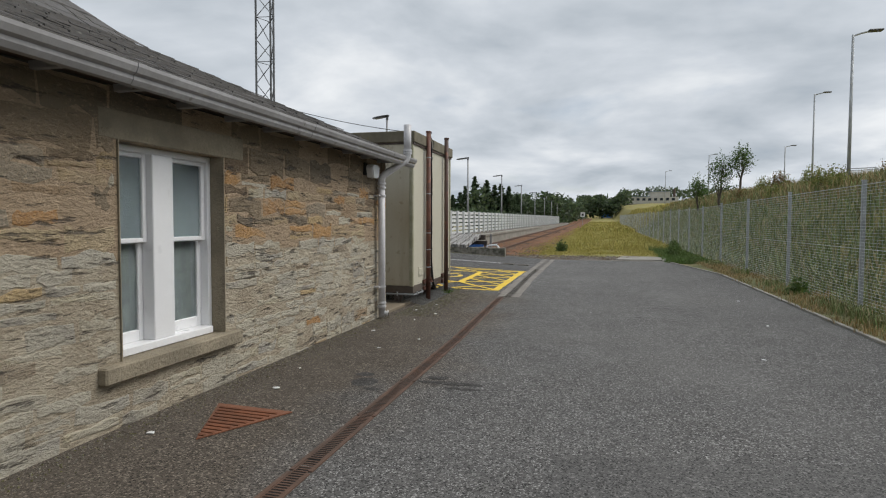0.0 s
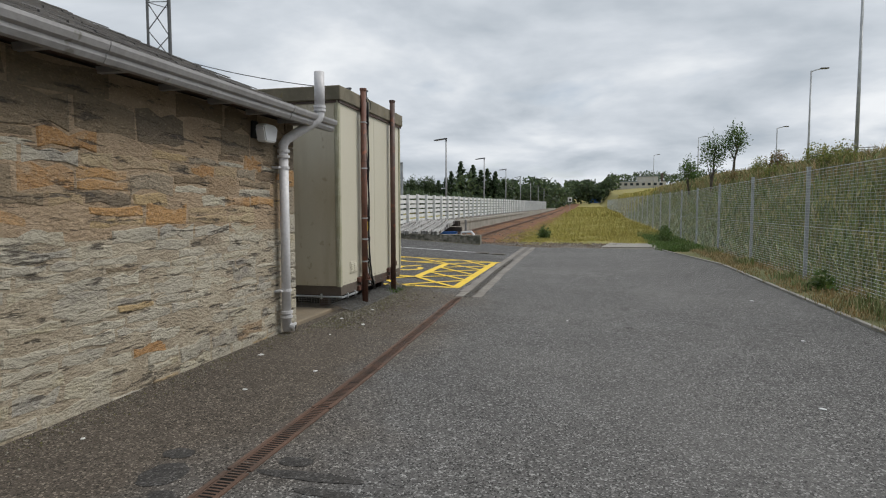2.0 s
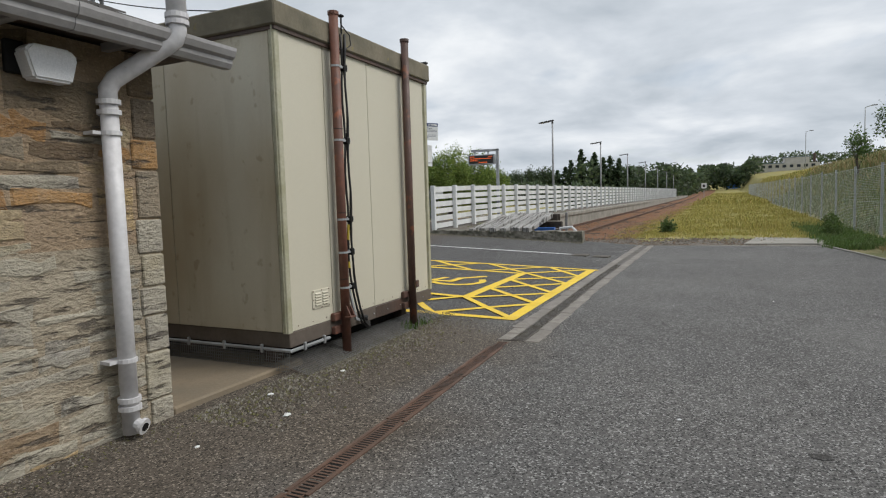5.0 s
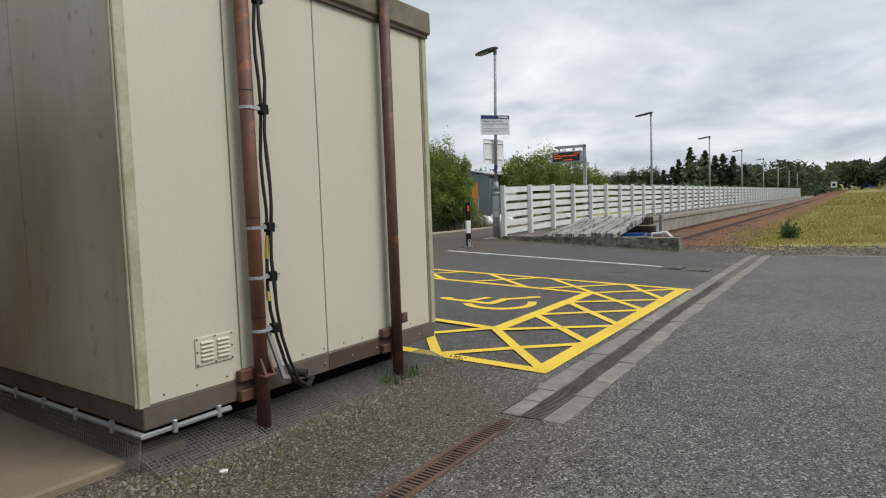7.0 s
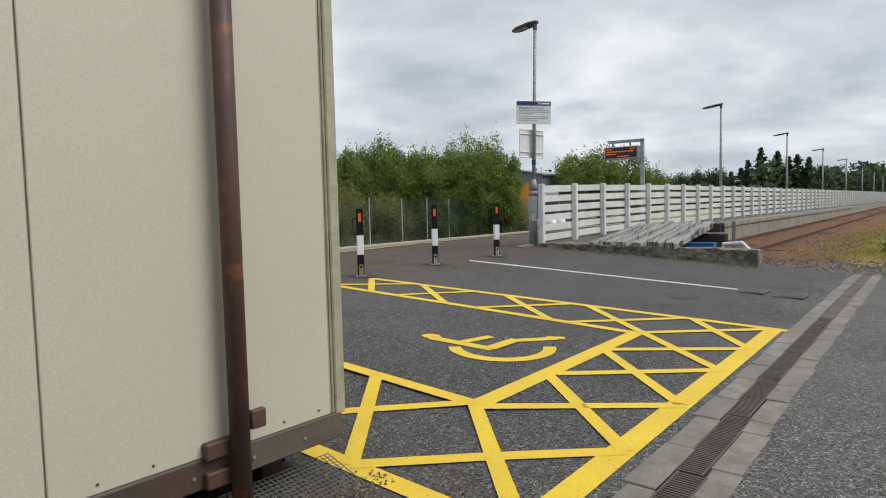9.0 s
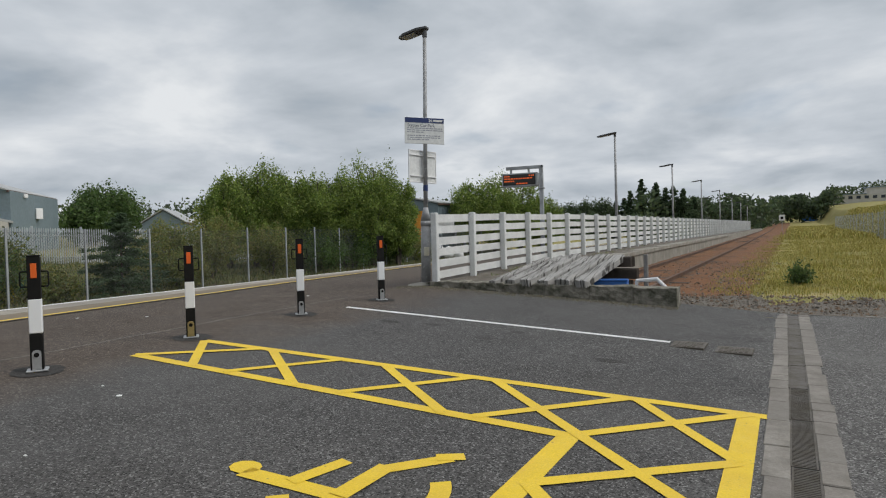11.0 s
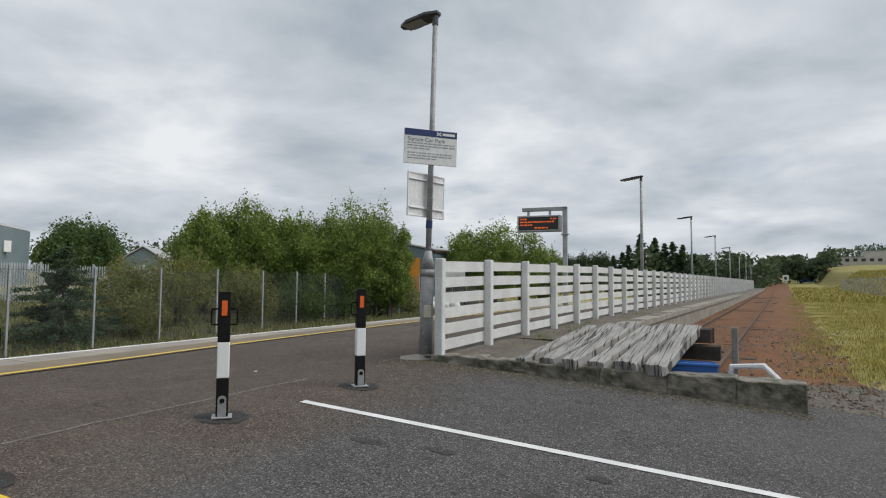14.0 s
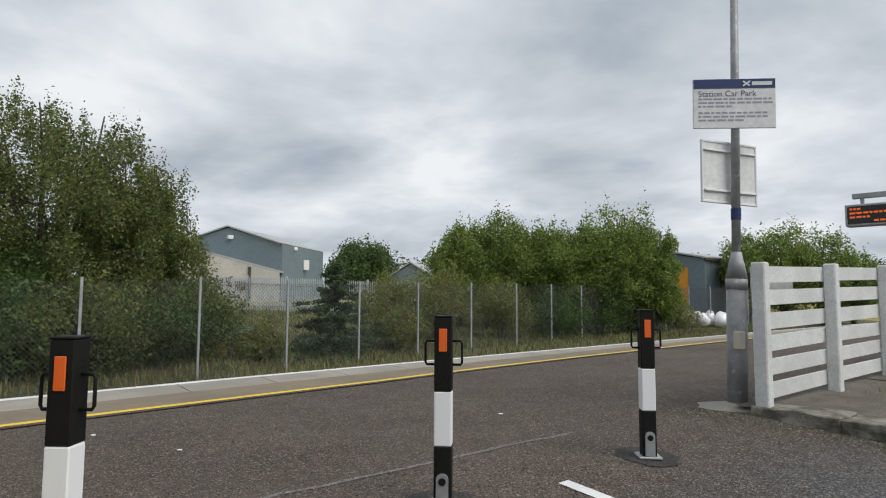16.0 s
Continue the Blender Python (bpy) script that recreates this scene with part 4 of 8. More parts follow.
def sash_window():
    w = thing("window_1", "white painted timber twin sash window with obscured lower panes", "window")
    tagged(w, kind="structure")
    xf = WALL_X - 0.15
    y0, y1, z0, z1 = WIN

    def bar(name, lo, hi, par=w, bv=0.006):
        bm = bmesh.new()
        box(bm, lo, hi, bv)
        return part(name, bm, M_UPVC, par)
    bar("window_frame", (xf - 0.1, y0 + 0.004, z0), (xf + 0.03, y0 + 0.05, z1))
    bar("window_frame", (xf - 0.1, y1 - 0.05, z0), (xf + 0.03, y1 - 0.004, z1))
    bar("window_frame", (xf - 0.1, y0 + 0.05, z1 - 0.05), (xf + 0.03, y1 - 0.05, z1))
    bar("timber_sill", (xf - 0.1, y0 + 0.05, z0), (xf + 0.075, y1 - 0.05, z0 + 0.06))
    ym = y0 + 0.555
    bar("mullion", (xf - 0.1, ym - 0.115, z0 + 0.06), (xf + 0.055, ym + 0.115, z1 - 0.05))
    zm = z0 + 0.83
    for a, b in ((y0 + 0.05, ym - 0.115), (ym + 0.115, y1 - 0.05)):
        for lo, hi, dx, tag in ((z0 + 0.06, zm + 0.015, -0.045, "lower_sash"), (zm - 0.02, z1 - 0.05, 0.0, "upper_sash")):
            s = bmesh.new()
            t = 0.042 if tag == "upper_sash" else 0.05
            x = xf + dx
            box(s, (x - 0.035, a, lo), (x, a + t, hi), 0.005)
            box(s, (x - 0.035, b - t, lo), (x, b, hi), 0.005)
            box(s, (x - 0.035, a + t, hi - t * 0.8), (x, b - t, hi), 0.005)
            box(s, (x - 0.035, a + t, lo), (x, b - t, lo + (0.085 if tag == "lower_sash" else 0.035)), 0.005)
            sash = part(tag, s, M_UPVC, w)
            g = bmesh.new()
            box(g, (x - 0.022, a + t, lo + 0.03), (x - 0.017, b - t, hi - 0.03))
            part("pane", g, M_GLASS, sash).visible_shadow = False
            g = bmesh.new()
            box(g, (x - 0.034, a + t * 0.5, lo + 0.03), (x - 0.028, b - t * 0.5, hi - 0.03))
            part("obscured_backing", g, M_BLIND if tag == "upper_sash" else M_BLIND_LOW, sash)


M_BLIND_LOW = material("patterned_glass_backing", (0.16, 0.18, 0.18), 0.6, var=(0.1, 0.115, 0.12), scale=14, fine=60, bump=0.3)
building()
sash_window()


def roof():
    r = thing("roof", "dark grey slate hipped roof with lichen", "roof")
    tagged(r, kind="structure")
    ex, ez, ey = WALL_X + 0.33, EAVE + 0.07, WALL_END + 0.32
    tan1, tan2 = math.tan(radians(24)), math.tan(radians(38))

    def zz(s):
        return ez + min(s, 2.7) * tan1 + max(0, s - 2.7) * tan2
    bm = bmesh.new()
    rnd = random.Random(2)
    # slates laid in courses on the long slope
    s = 0.0
    while s < 4.6:
        yend = ey - s
        y = -8.0 + rnd.uniform(0, 0.2)
        while y < yend:
            w = rnd.uniform(0.2, 0.36)
            b = min(y + w, yend)
            t = rnd.uniform(0.006, 0.014)
            s2 = s + 0.27
            lift = 0.022
            pts = [(ex - s + rnd.uniform(-0.012, 0.012), y + 0.004, zz(s) + lift), (ex - s + rnd.uniform(-0.012, 0.012), b - 0.004, zz(s) + lift), (ex - s2, min(b, ey - s2 + 0.1) - 0.004, zz(s2) + 0.002), (ex - s2, min(y + 0.004, ey - s2), zz(s2) + 0.002)]
            up = [bm.verts.new(p) for p in pts]
            dn = [bm.verts.new((p[0], p[1], p[2] - t - 0.004)) for p in pts]
            bm.faces.new(up)
            bm.faces.new((dn[0], dn[1], up[1], up[0]))
            bm.faces.new((dn[1], dn[2], up[2], up[1]))
            bm.faces.new((dn[3], dn[0], up[0], up[3]))
            y += w
        s += 0.2
    part("slates", bm, M_SLATE, r, kind="stuff")
    bm = bmesh.new()
    cut = [0, 2.7, 4.7]
    for a, b in zip(cut, cut[1:]):
        sheet(bm, [(ex - a, -8, zz(a)), (ex - a, ey - a, zz(a)), (ex - b, ey - b, zz(b)), (ex - b, -8, zz(b))])
        sheet(bm, [(ex - a, ey - a, zz(a)), (-10.5 + a, ey - a, zz(a)), (-10.5 + b, ey - b, zz(b)), (ex - b, ey - b, zz(b))])
        sheet(bm, [(-10.5 + a, ey - a, zz(a)), (-10.5 + a, -8, zz(a)), (-10.5 + b, -8, zz(b)), (-10.5 + b, ey - b, zz(b))])
    part("boarding", bm, M_SLATE, r)
    bm = bmesh.new()
    box(bm, (ex - 0.36, -8, ez - 0.05), (ex - 0.02, ey - 0.06, ez - 0.03))
    box(bm, (-10, ey - 0.36, ez - 0.05), (ex - 0.36, ey - 0.06, ez - 0.03))
    part("soffit", bm, M_DARK_STEEL, r)
    for k, y in enumerate(span(2.2, 8.4, 0.62)):
        bm = bmesh.new()
        box(bm, (ex - 0.34, y, ez - 0.1), (ex - 0.05, y + 0.05, ez - 0.051), 0.004)
        part("rafter_foot", bm, M_GUTTER, r)
    # steeper main roof rising behind
    g = thing("gutter", "grey painted moulded iron gutter along the eaves", "gutter")
    bm = bmesh.new()
    gx, gz = ex - 0.03, EAVE - 0.055
    prof = [(0.0, 0.0), (0.055, 0.0), (0.075, 0.03), (0.075, 0.055), (0.1, 0.07), (0.115, 0.105), (0.115, 0.128), (0.1, 0.128), (0.1, 0.11), (0.0, 0.06)]
    prism(bm, [(gx + px, -8, gz + pz) for px, pz in prof], (0, 8 + ey + 0.02, 0))
    part("channel", bm, M_GUTTER, g)
    for y in (3.2, 5.6, 8.0):
        bm = bmesh.new()
        prism(bm, [(gx + px * 1.04 + 0.001, y, gz - 0.003 + pz * 1.03) for px, pz in prof], (0, 0.07, 0))
        part("joint_collar", bm, M_GUTTER, g)


roof()


def downpipe():
    d = thing("downpipe", "pale grey painted cast-iron downpipe with swan-neck offset", "downpipe")
    x, y = WALL_X + 0.085, 8.36
    bm = bmesh.new()
    tube(bm, [(x, y, 0.03), (x, y, 2.02)], 0.05, 16)
    part("pipe", bm, M_PIPE, d, smooth=True)
    bm = bmesh.new()
    top = Vector((x + 0.32, y + 0.24, 2.42))
    tube(bm, [(x, y, 2.0), (x, y, 2.07), Vector((x, y, 2.1)) + Vector((0.03, 0.022, 0.03)), top - Vector((0.06, 0.045, 0.1)), top - Vector((0.015, 0.01, 0.055)), top, top + Vector((0, 0, 0.06))], 0.052, 16)
    part("offset_bend", bm, M_PIPE, d, smooth=True)
    bm = bmesh.new()
    tube(bm, [top + Vector((0, 0, 0.05)), top + Vector((0, 0, 0.46))], 0.056, 16)
    part("upper_pipe", bm, M_PIPE, d, smooth=True)
    for c in ((x, y, 2.0), (x, y, 1.94), (x, y, 0.24), (x, y, 0.19), tuple(top + Vector((0, 0, 0.08))), tuple(top + Vector((0, 0, 0.04)))):
        bm = bmesh.new()
        ring(bm, c, (0, 0, 1), 0.066, 0.028, 16)
        part("collar", bm, M_PIPE, d, smooth=False)
    for z in (1.82, 0.48):
        bm = bmesh.new()
        ring(bm, (x, y, z), (0, 0, 1), 0.061, 0.025, 14)
        box(bm, (WALL_X, y - 0.11, z - 0.01), (x, y + 0.04, z + 0.01))
        part("bracket", bm, M_PIPE, d)
    bm = bmesh.new()
    tube(bm, [(x, y, 0.1), (x + 0.075, y + 0.02, 0.075)], 0.035, 10)
    ring(bm, (x + 0.08, y + 0.02, 0.075), (1, 0.27, -0.3), 0.05, 0.02, 12)
    part("inspection_eye", bm, M_PIPE, d)
    bm = bmesh.new()
    ring(bm, (x + 0.0925, y + 0.023, 0.071), (1, 0.27, -0.3), 0.026, 0.006, 10)
    part("eye_hole", bm, M_BLACK, d)


downpipe()


def alarm_box():
    a = thing("alarm_box", "white plastic security light box under the eaves", "alarm box")
    bm = bmesh.new()
    prism(bm, [(WALL_X + 0.02, 7.93, 2.06), (WALL_X + 0.02, 8.13, 2.06), (WALL_X + 0.02, 8.17, 2.2), (WALL_X + 0.02, 8.13, 2.24), (WALL_X + 0.02, 7.93, 2.24), (WALL_X + 0.02, 7.89, 2.2)], (0.11, 0, 0))
    bmesh.ops.bevel(bm, geom=bm.edges[:], offset=0.012, segments=2, affect="EDGES")
    part("cover", bm, M_UPVC, a)
    bm = bmesh.new()
    box(bm, (WALL_X - 0.01, 7.85, 2.09), (WALL_X + 0.03, 7.95, 2.26), 0.008)
    part("bracket", bm, M_BLACK, a)


alarm_box()


# ---- the cabin ----
CX, CY0, CY1, CZ0, CZ1 = -3.17, 9.8, 12.4, 0.34, 2.79


def cabin():
    c = thing("relay_cabin", "cream panelled steel equipment cabin with mossy roof fascia", "equipment cabin")
    xb = CX - 2.45
    bm = bmesh.new()
    box(bm, (xb, CY0, CZ0), (CX - 0.012, CY1, CZ1))
    part("body", bm, M_CREAM_TRIM, c)
    for a, b in ((CY0 + 0.04, 10.41), (10.42, 11.125), (11.132, 11.84), (11.85, CY1 - 0.07)):
        bm = bmesh.new()
        box(bm, (CX - 0.011, a, CZ0), (CX, b, CZ1 - 0.01), 0.003)
        part("panel", bm, M_CREAM, c)
    for a, b in ((xb + 0.02, CX - 1.24), (CX - 1.23, CX - 0.06)):
        bm = bmesh.new()
        box(bm, (a, CY0 - 0.012, CZ0), (b, CY0 - 0.001, CZ1 - 0.01), 0.003)
        part("panel", bm, M_CREAM_STAINED, c, "cream panel with brown dirt streaks")
        bm = bmesh.new()
        box(bm, (a, CY1 + 0.001, CZ0), (b, CY1 + 0.012, CZ1 - 0.01), 0.003)
        part("panel", bm, M_CREAM, c)
    for x, y in ((CX - 0.02, CY0 + 0.0), (CX - 0.02, CY1 - 0.02), (xb + 0.02, CY0), (xb + 0.02, CY1 - 0.02)):
        bm = bmesh.new()
        box(bm, (x - 0.03, y - 0.02, CZ0 - 0.01), (x + 0.03, y + 0.04, CZ1), 0.006)
        tube(bm, [(x + 0.012, y - 0.026, CZ0), (x + 0.012, y - 0.026, CZ1)], 0.007, 6)
        part("corner_trim", bm, M_CREAM_TRIM, c)
    bm = bmesh.new()
    box(bm, (xb - 0.05, CY0 - 0.05, CZ1), (CX + 0.045, CY1 + 0.05, CZ1 + 0.19), 0.012)
    fas = part("roof_fascia", bm, M_FASCIA, c, "brown fascia stained with moss")
    bm = bmesh.new()
    box(bm, (xb - 0.025, CY0 - 0.025, CZ1 - 0.03), (CX + 0.025, CY1 + 0.025, CZ1 + 0.002))
    part("drip_rail", bm, M_DARK_STEEL, c)
    bm = bmesh.new()
    box(bm, (xb + 0.01, CY0 + 0.0, CZ0 - 0.13), (CX + 0.004, CY1, CZ0 - 0.002), 0.006)
    part("skirt", bm, M_SKIRT, c)
    bm = bmesh.new()
    tube(bm, [(xb, CY0 - 0.02, 0.195), (CX + 0.03, CY0 - 0.02, 0.195), (CX + 0.03, 10.3, 0.195)], 0.016, 6)
    part("cable_tray", bm, M_GALV_POST, c)
    for p in [(xb + 0.5 + 0.42 * k, CY0 - 0.03, 0.2) for k in range(5)] + [(CX + 0.035, 9.95, 0.2), (CX + 0.035, 10.22, 0.2)]:
        bm = bmesh.new()
        box(bm, (p[0] - 0.012, p[1] - 0.012, 0.165), (p[0] + 0.012, p[1] + 0.012, 0.235), 0.004)
        part("clip", bm, M_GALV, c)
    # ventilation grille
    v = bmesh.new()
    box(v, (CX, 10.115, 0.475), (CX + 0.008, 10.36, 0.64), 0.003)
    vent = part("vent", v, M_CREAM, c)
    for col in (10.145, 10.25):
        for k in range(5):
            b = bmesh.new()
            z = 0.502 + k * 0.024
            prism(b, [(CX + 0.008, col, z), (CX + 0.02, col + 0.006, z + 0.003), (CX + 0.02, col + 0.006, z + 0.007), (CX + 0.008, col, z + 0.017)], (0, 0.078, 0))
            part("slat", b, M_CREAM, vent)
    for y, z in ((10.125, 0.485), (10.24, 0.483), (10.35, 0.485), (10.125, 0.63), (10.24, 0.632), (10.35, 0.63), (10.124, 0.557), (10.351, 0.557)):
        b = bmesh.new()
        ring(b, (CX + 0.009, y, z), (1, 0, 0), 0.006, 0.004, 6)
        part("screw", b, M_RUST, vent)
    # rivets along the foot of the panels, and chipped paint on the skirt
    for k in range(13):
        b = bmesh.new()
        ring(b, (CX + 0.001, CY0 + 0.12 + k * 0.195, CZ0 + 0.035), (1, 0, 0), 0.006, 0.004, 6)
        part("rivet", b, M_RUST, c)
    chips = random.Random(17)
    for k in range(9):
        b = bmesh.new()
        y, z = 11.05 + chips.uniform(0, 0.75), CZ0 - 0.03 - chips.uniform(0, 0.08)
        w, h = chips.uniform(0.008, 0.03), chips.uniform(0.01, 0.035)
        prism(b, [(CX + 0.0045, y, z), (CX + 0.0045, y + w, z + chips.uniform(-0.006, 0.006)), (CX + 0.0045, y + w * chips.uniform(0.5, 1), z + h), (CX + 0.0045, y + w * 0.2, z + h * chips.uniform(0.6, 1))], (0.001, 0, 0))
        part("paint_chip", b, M_SIGN, c)
    b = bmesh.new()
    box(b, (CX + 0.004, 11.13, CZ0 - 0.125), (CX + 0.007, 11.72, CZ0 - 0.01), 0.001)
    part("skirt_plate", b, M_DARK_STEEL, c)
    # feet
    for x in (CX - 0.3, CX - 1.3, CX - 2.2):
        for y in (CY0 + 0.15, CY1 - 0.25):
            b = bmesh.new()
            box(b, (x - 0.06, y - 0.06, 0.03), (x + 0.06, y + 0.06, CZ0 - 0.13), 0.006)
            part("foot", b, M_DARK_STEEL, c)
    # black block put in as the deep shade beneath the cabin
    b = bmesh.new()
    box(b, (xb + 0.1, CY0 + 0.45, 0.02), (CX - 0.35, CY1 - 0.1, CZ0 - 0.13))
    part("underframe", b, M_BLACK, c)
    for k in range(7):
        b = bmesh.new()
        tube(b, [(CX + 0.004, 10.55 + k * 0.27, CZ0 - 0.07), (CX + 0.012, 10.55 + k * 0.27, CZ0 - 0.07)], 0.008, 6)
        part("bolt", b, M_GALV, c)
    return c


cabin()
bm = bmesh.new()
box(bm, (-5.4, WALL_END + 0.02, -0.05), (WALL_X - 0.0, CY0 + 0.3, 0.05), 0.015)
solo("concrete_plinth", bm, M_SAND, "brown concrete plinth slab between building and cabin", "plinth")


def wire_mesh(a, b, up, nx, nz, name="wire_mesh"):
    """Wire mesh skirt hung from a to b and reaching along up."""
    a, b, up = Vector(a), Vector(b), Vector(up)
    w = thing(name, "galvanised wire mesh closing the gap under the cabin", "wire mesh", group="mesh under the cabin")
    bm = bmesh.new()
    for i in range(nx + 1):
        p = a.lerp(b, i / nx)
        tube(bm, [p, p + up], 0.0026, 4, False)
    for k in range(nz + 1):
        tube(bm, [a + up * k / nz, b + up * k / nz], 0.0022, 4, False)
    part("wire_grid", bm, M_MESH_DULL, w)


wire_mesh((CX - 0.12, 9.78, 0.1), (CX - 0.12, CY1, 0.09), (0.3, 0, -0.086), 104, 12)
wire_mesh((CX - 2.2, 9.77, 0.19), (CX + 0.02, 9.77, 0.19), (0, -0.02, -0.16), 92, 6)


def steel_post(y, h, mat, cable):
    p = thing("steel_post", "brown painted steel cable post beside the cabin" if cable else "dark brown steel post clamped to the cabin", "post", (CX + 0.075, y, ground_z(CX, y)))
    bm = bmesh.new()
    tube(bm, [(0, 0, 0), (0, 0, h)], 0.042, 12)
    part("shaft", bm, mat, p, smooth=True)
    bm = bmesh.new()
    ring(bm, (0, 0, h - 0.012), (0, 0, 1), 0.05, 0.03, 12)
    part("cap", bm, mat, p)
    for z in (0.24, 0.36):
        bm = bmesh.new()
        box(bm, (-0.075, -0.13, z - 0.035), (-0.03, 0.06, z + 0.035), 0.006)
        part("clamp", bm, mat, p)
    if cable:
        for z in (0.62, 0.94, 1.24, 1.95, 2.6):
            bm = bmesh.new()
            ring(bm, (0, 0, z), (0, 0, 1), 0.046, 0.018, 12)
            box(bm, (0.0, 0.03, z - 0.009), (0.03, 0.15, z + 0.009))
            clip = part("band_clip", bm, M_GALV_POST, p, "galvanised band clip")
            bm = bmesh.new()
            box(bm, (-0.006, 0.075, z - 0.03), (0.042, 0.13, z + 0.03), 0.006)
            part("cable_clamp", bm, M_BLACK, clip)
            bm = bmesh.new()
            tube(bm, [(0.015, 0.06, z + 0.014), (0.015, 0.165, z + 0.014)], 0.006, 6)
            part("bolt", bm, M_GALV, clip)
        for z in (0.7, 1.3, 2.05):
            bm = bmesh.new()
            ring(bm, (0, 0, z), (0, 0, 1), 0.0435, 0.006, 12)
            part("tie_wire", bm, M_BLACK_RUBBER, p)
        for dx, dy, r in ((0.0, 0.0, 0.0105), (0.024, 0.02, 0.0105), (0.008, 0.034, 0.0075)):
            bm = bmesh.new()
            pts = [(0.008 + dx, 0.085 + dy + 0.012 * math.sin(k * 1.35 + dy * 60), 2.9 - k * 0.155) for k in range(15)] + [(0.012 + dx, 0.12 + dy, 0.56), (0.012 + dx, 0.17 + dy, 0.4), (0.02 + dx, 0.23 + dy, 0.25), (0.03, 0.32 + dy, 0.19), (-0.04, 0.42 + dy, 0.22)]
            tube(bm, pts, r, 7)
            part("cable", bm, M_BLACK_RUBBER, p, smooth=True)
        for z0, z1 in ((1.05, 1.19), (0.79, 0.85)):
            bm = bmesh.new()
            tube(bm, [(0.008, 0.082 + 0.012 * math.sin((2.9 - z0) / 0.155 * 1.35), z0), (0.008, 0.082 + 0.012 * math.sin((2.9 - z1) / 0.155 * 1.35), z1)], 0.0125, 8)
            part("tape", bm, M_TAPE, p, "yellow tape")
        bm = bmesh.new()
        prism(bm, [(-0.01, 0.05, 0.6), (-0.01, 0.075, 0.6), (-0.005, 0.17, 0.31), (0.0, 0.26, 0.27), (0.0, 0.26, 0.255), (-0.005, 0.15, 0.29)], (0.02, 0, 0))
        part("earth_strap", bm, M_GALV_POST, p, "grey flat metal strap")
        bm = bmesh.new()
        tube(bm, [(-0.06, 0.3, 0.285), (0.02, 0.34, 0.275)], 0.032, 10, True, 0.026)
        part("cable_gland", bm, M_BLACK_RUBBER, p)
        bm = bmesh.new()
        prism(bm, [(0.03, -0.03, 0.36), (0.075, -0.03, 0.36), (0.03, -0.03, 0.46)], (0, 0.012, 0))
        prism(bm, [(0.03, 0.03, 0.36), (0.075, 0.03, 0.36), (0.03, 0.03, 0.46)], (0, 0.012, 0))
        box(bm, (0.02, -0.045, 0.345), (0.085, 0.05, 0.36), 0.003)
        part("gusset", bm, mat, p)
        bm = bmesh.new()
        tube(bm, [(0.012, 0.1, 2.9), (0.012, 0.1, 3.06)], 0.008, 6)
        box(bm, (-0.012, 0.08, 3.05), (0.03, 0.125, 3.07), 0.004)
        part("antenna", bm, M_BLACK, p)
        bm = bmesh.new()
        tube(bm, [(0.012, 0.1, 2.98), (0.05, 0.17, 2.9), (0.04, 0.2, 2.82), (0.02, 0.12, 2.76), (-0.03, -0.05, 2.8), (-0.06, -0.07, 2.98)], 0.006, 6)
        part("loop_cable", bm, M_BLACK_RUBBER, p, smooth=True)
    else:
        bm = bmesh.new()
        box(bm, (0.0, 0.04, 0.42), (0.03, 0.11, 0.5), 0.006)
        part("lug", bm, mat, p)


steel_post(10.5, 3.07, M_BROWN_STEEL, True)
steel_post(11.8, 3.12, M_POST_DARK, False)


def lattice_mast():
    m = thing("lattice_mast", "tall slim galvanised lattice radio mast behind the cabin", "mast", (-6.35, 10.5, 0))
    r = 0.2
    c = [(r * math.cos(a), r * math.sin(a)) for a in (radians(100), radians(220), radians(340))]
    for x, y in c:
        bm = bmesh.new()
        tube(bm, [(x, y, -0.1), (x, y, 13)], 0.02, 6)
        part("leg", bm, M_DARK_GALV, m)
    for i in range(3):
        (x0, y0), (x1, y1) = c[i], c[(i + 1) % 3]
        bm = bmesh.new()
        z = 0.3
        k = 0
        while z < 12.6:
            a, b = ((x0, y0), (x1, y1)) if k % 2 else ((x1, y1), (x0, y0))
            tube(bm, [(*a, z), (*b, z + 0.42)], 0.008, 4, False)
            if k % 2 == 0:
                tube(bm, [(*a, z), (*b, z)], 0.007, 4, False)
            z += 0.42
            k += 1
        part("bracing", bm, M_DARK_GALV, m)
    for z in (3.6, 7.0, 10.5):
        for x, y in c:
            bm = bmesh.new()
            ring(bm, (x, y, z), (0, 0, 1), 0.038, 0.06, 8)
            part("flange", bm, M_DARK_GALV, m)


M_DARK_GALV = material("dull_galvanised_steel", (0.16, 0.165, 0.17), 0.6, 0.3, var=(0.11, 0.11, 0.115), scale=3, fine=25, bump=0.1)
lattice_mast()


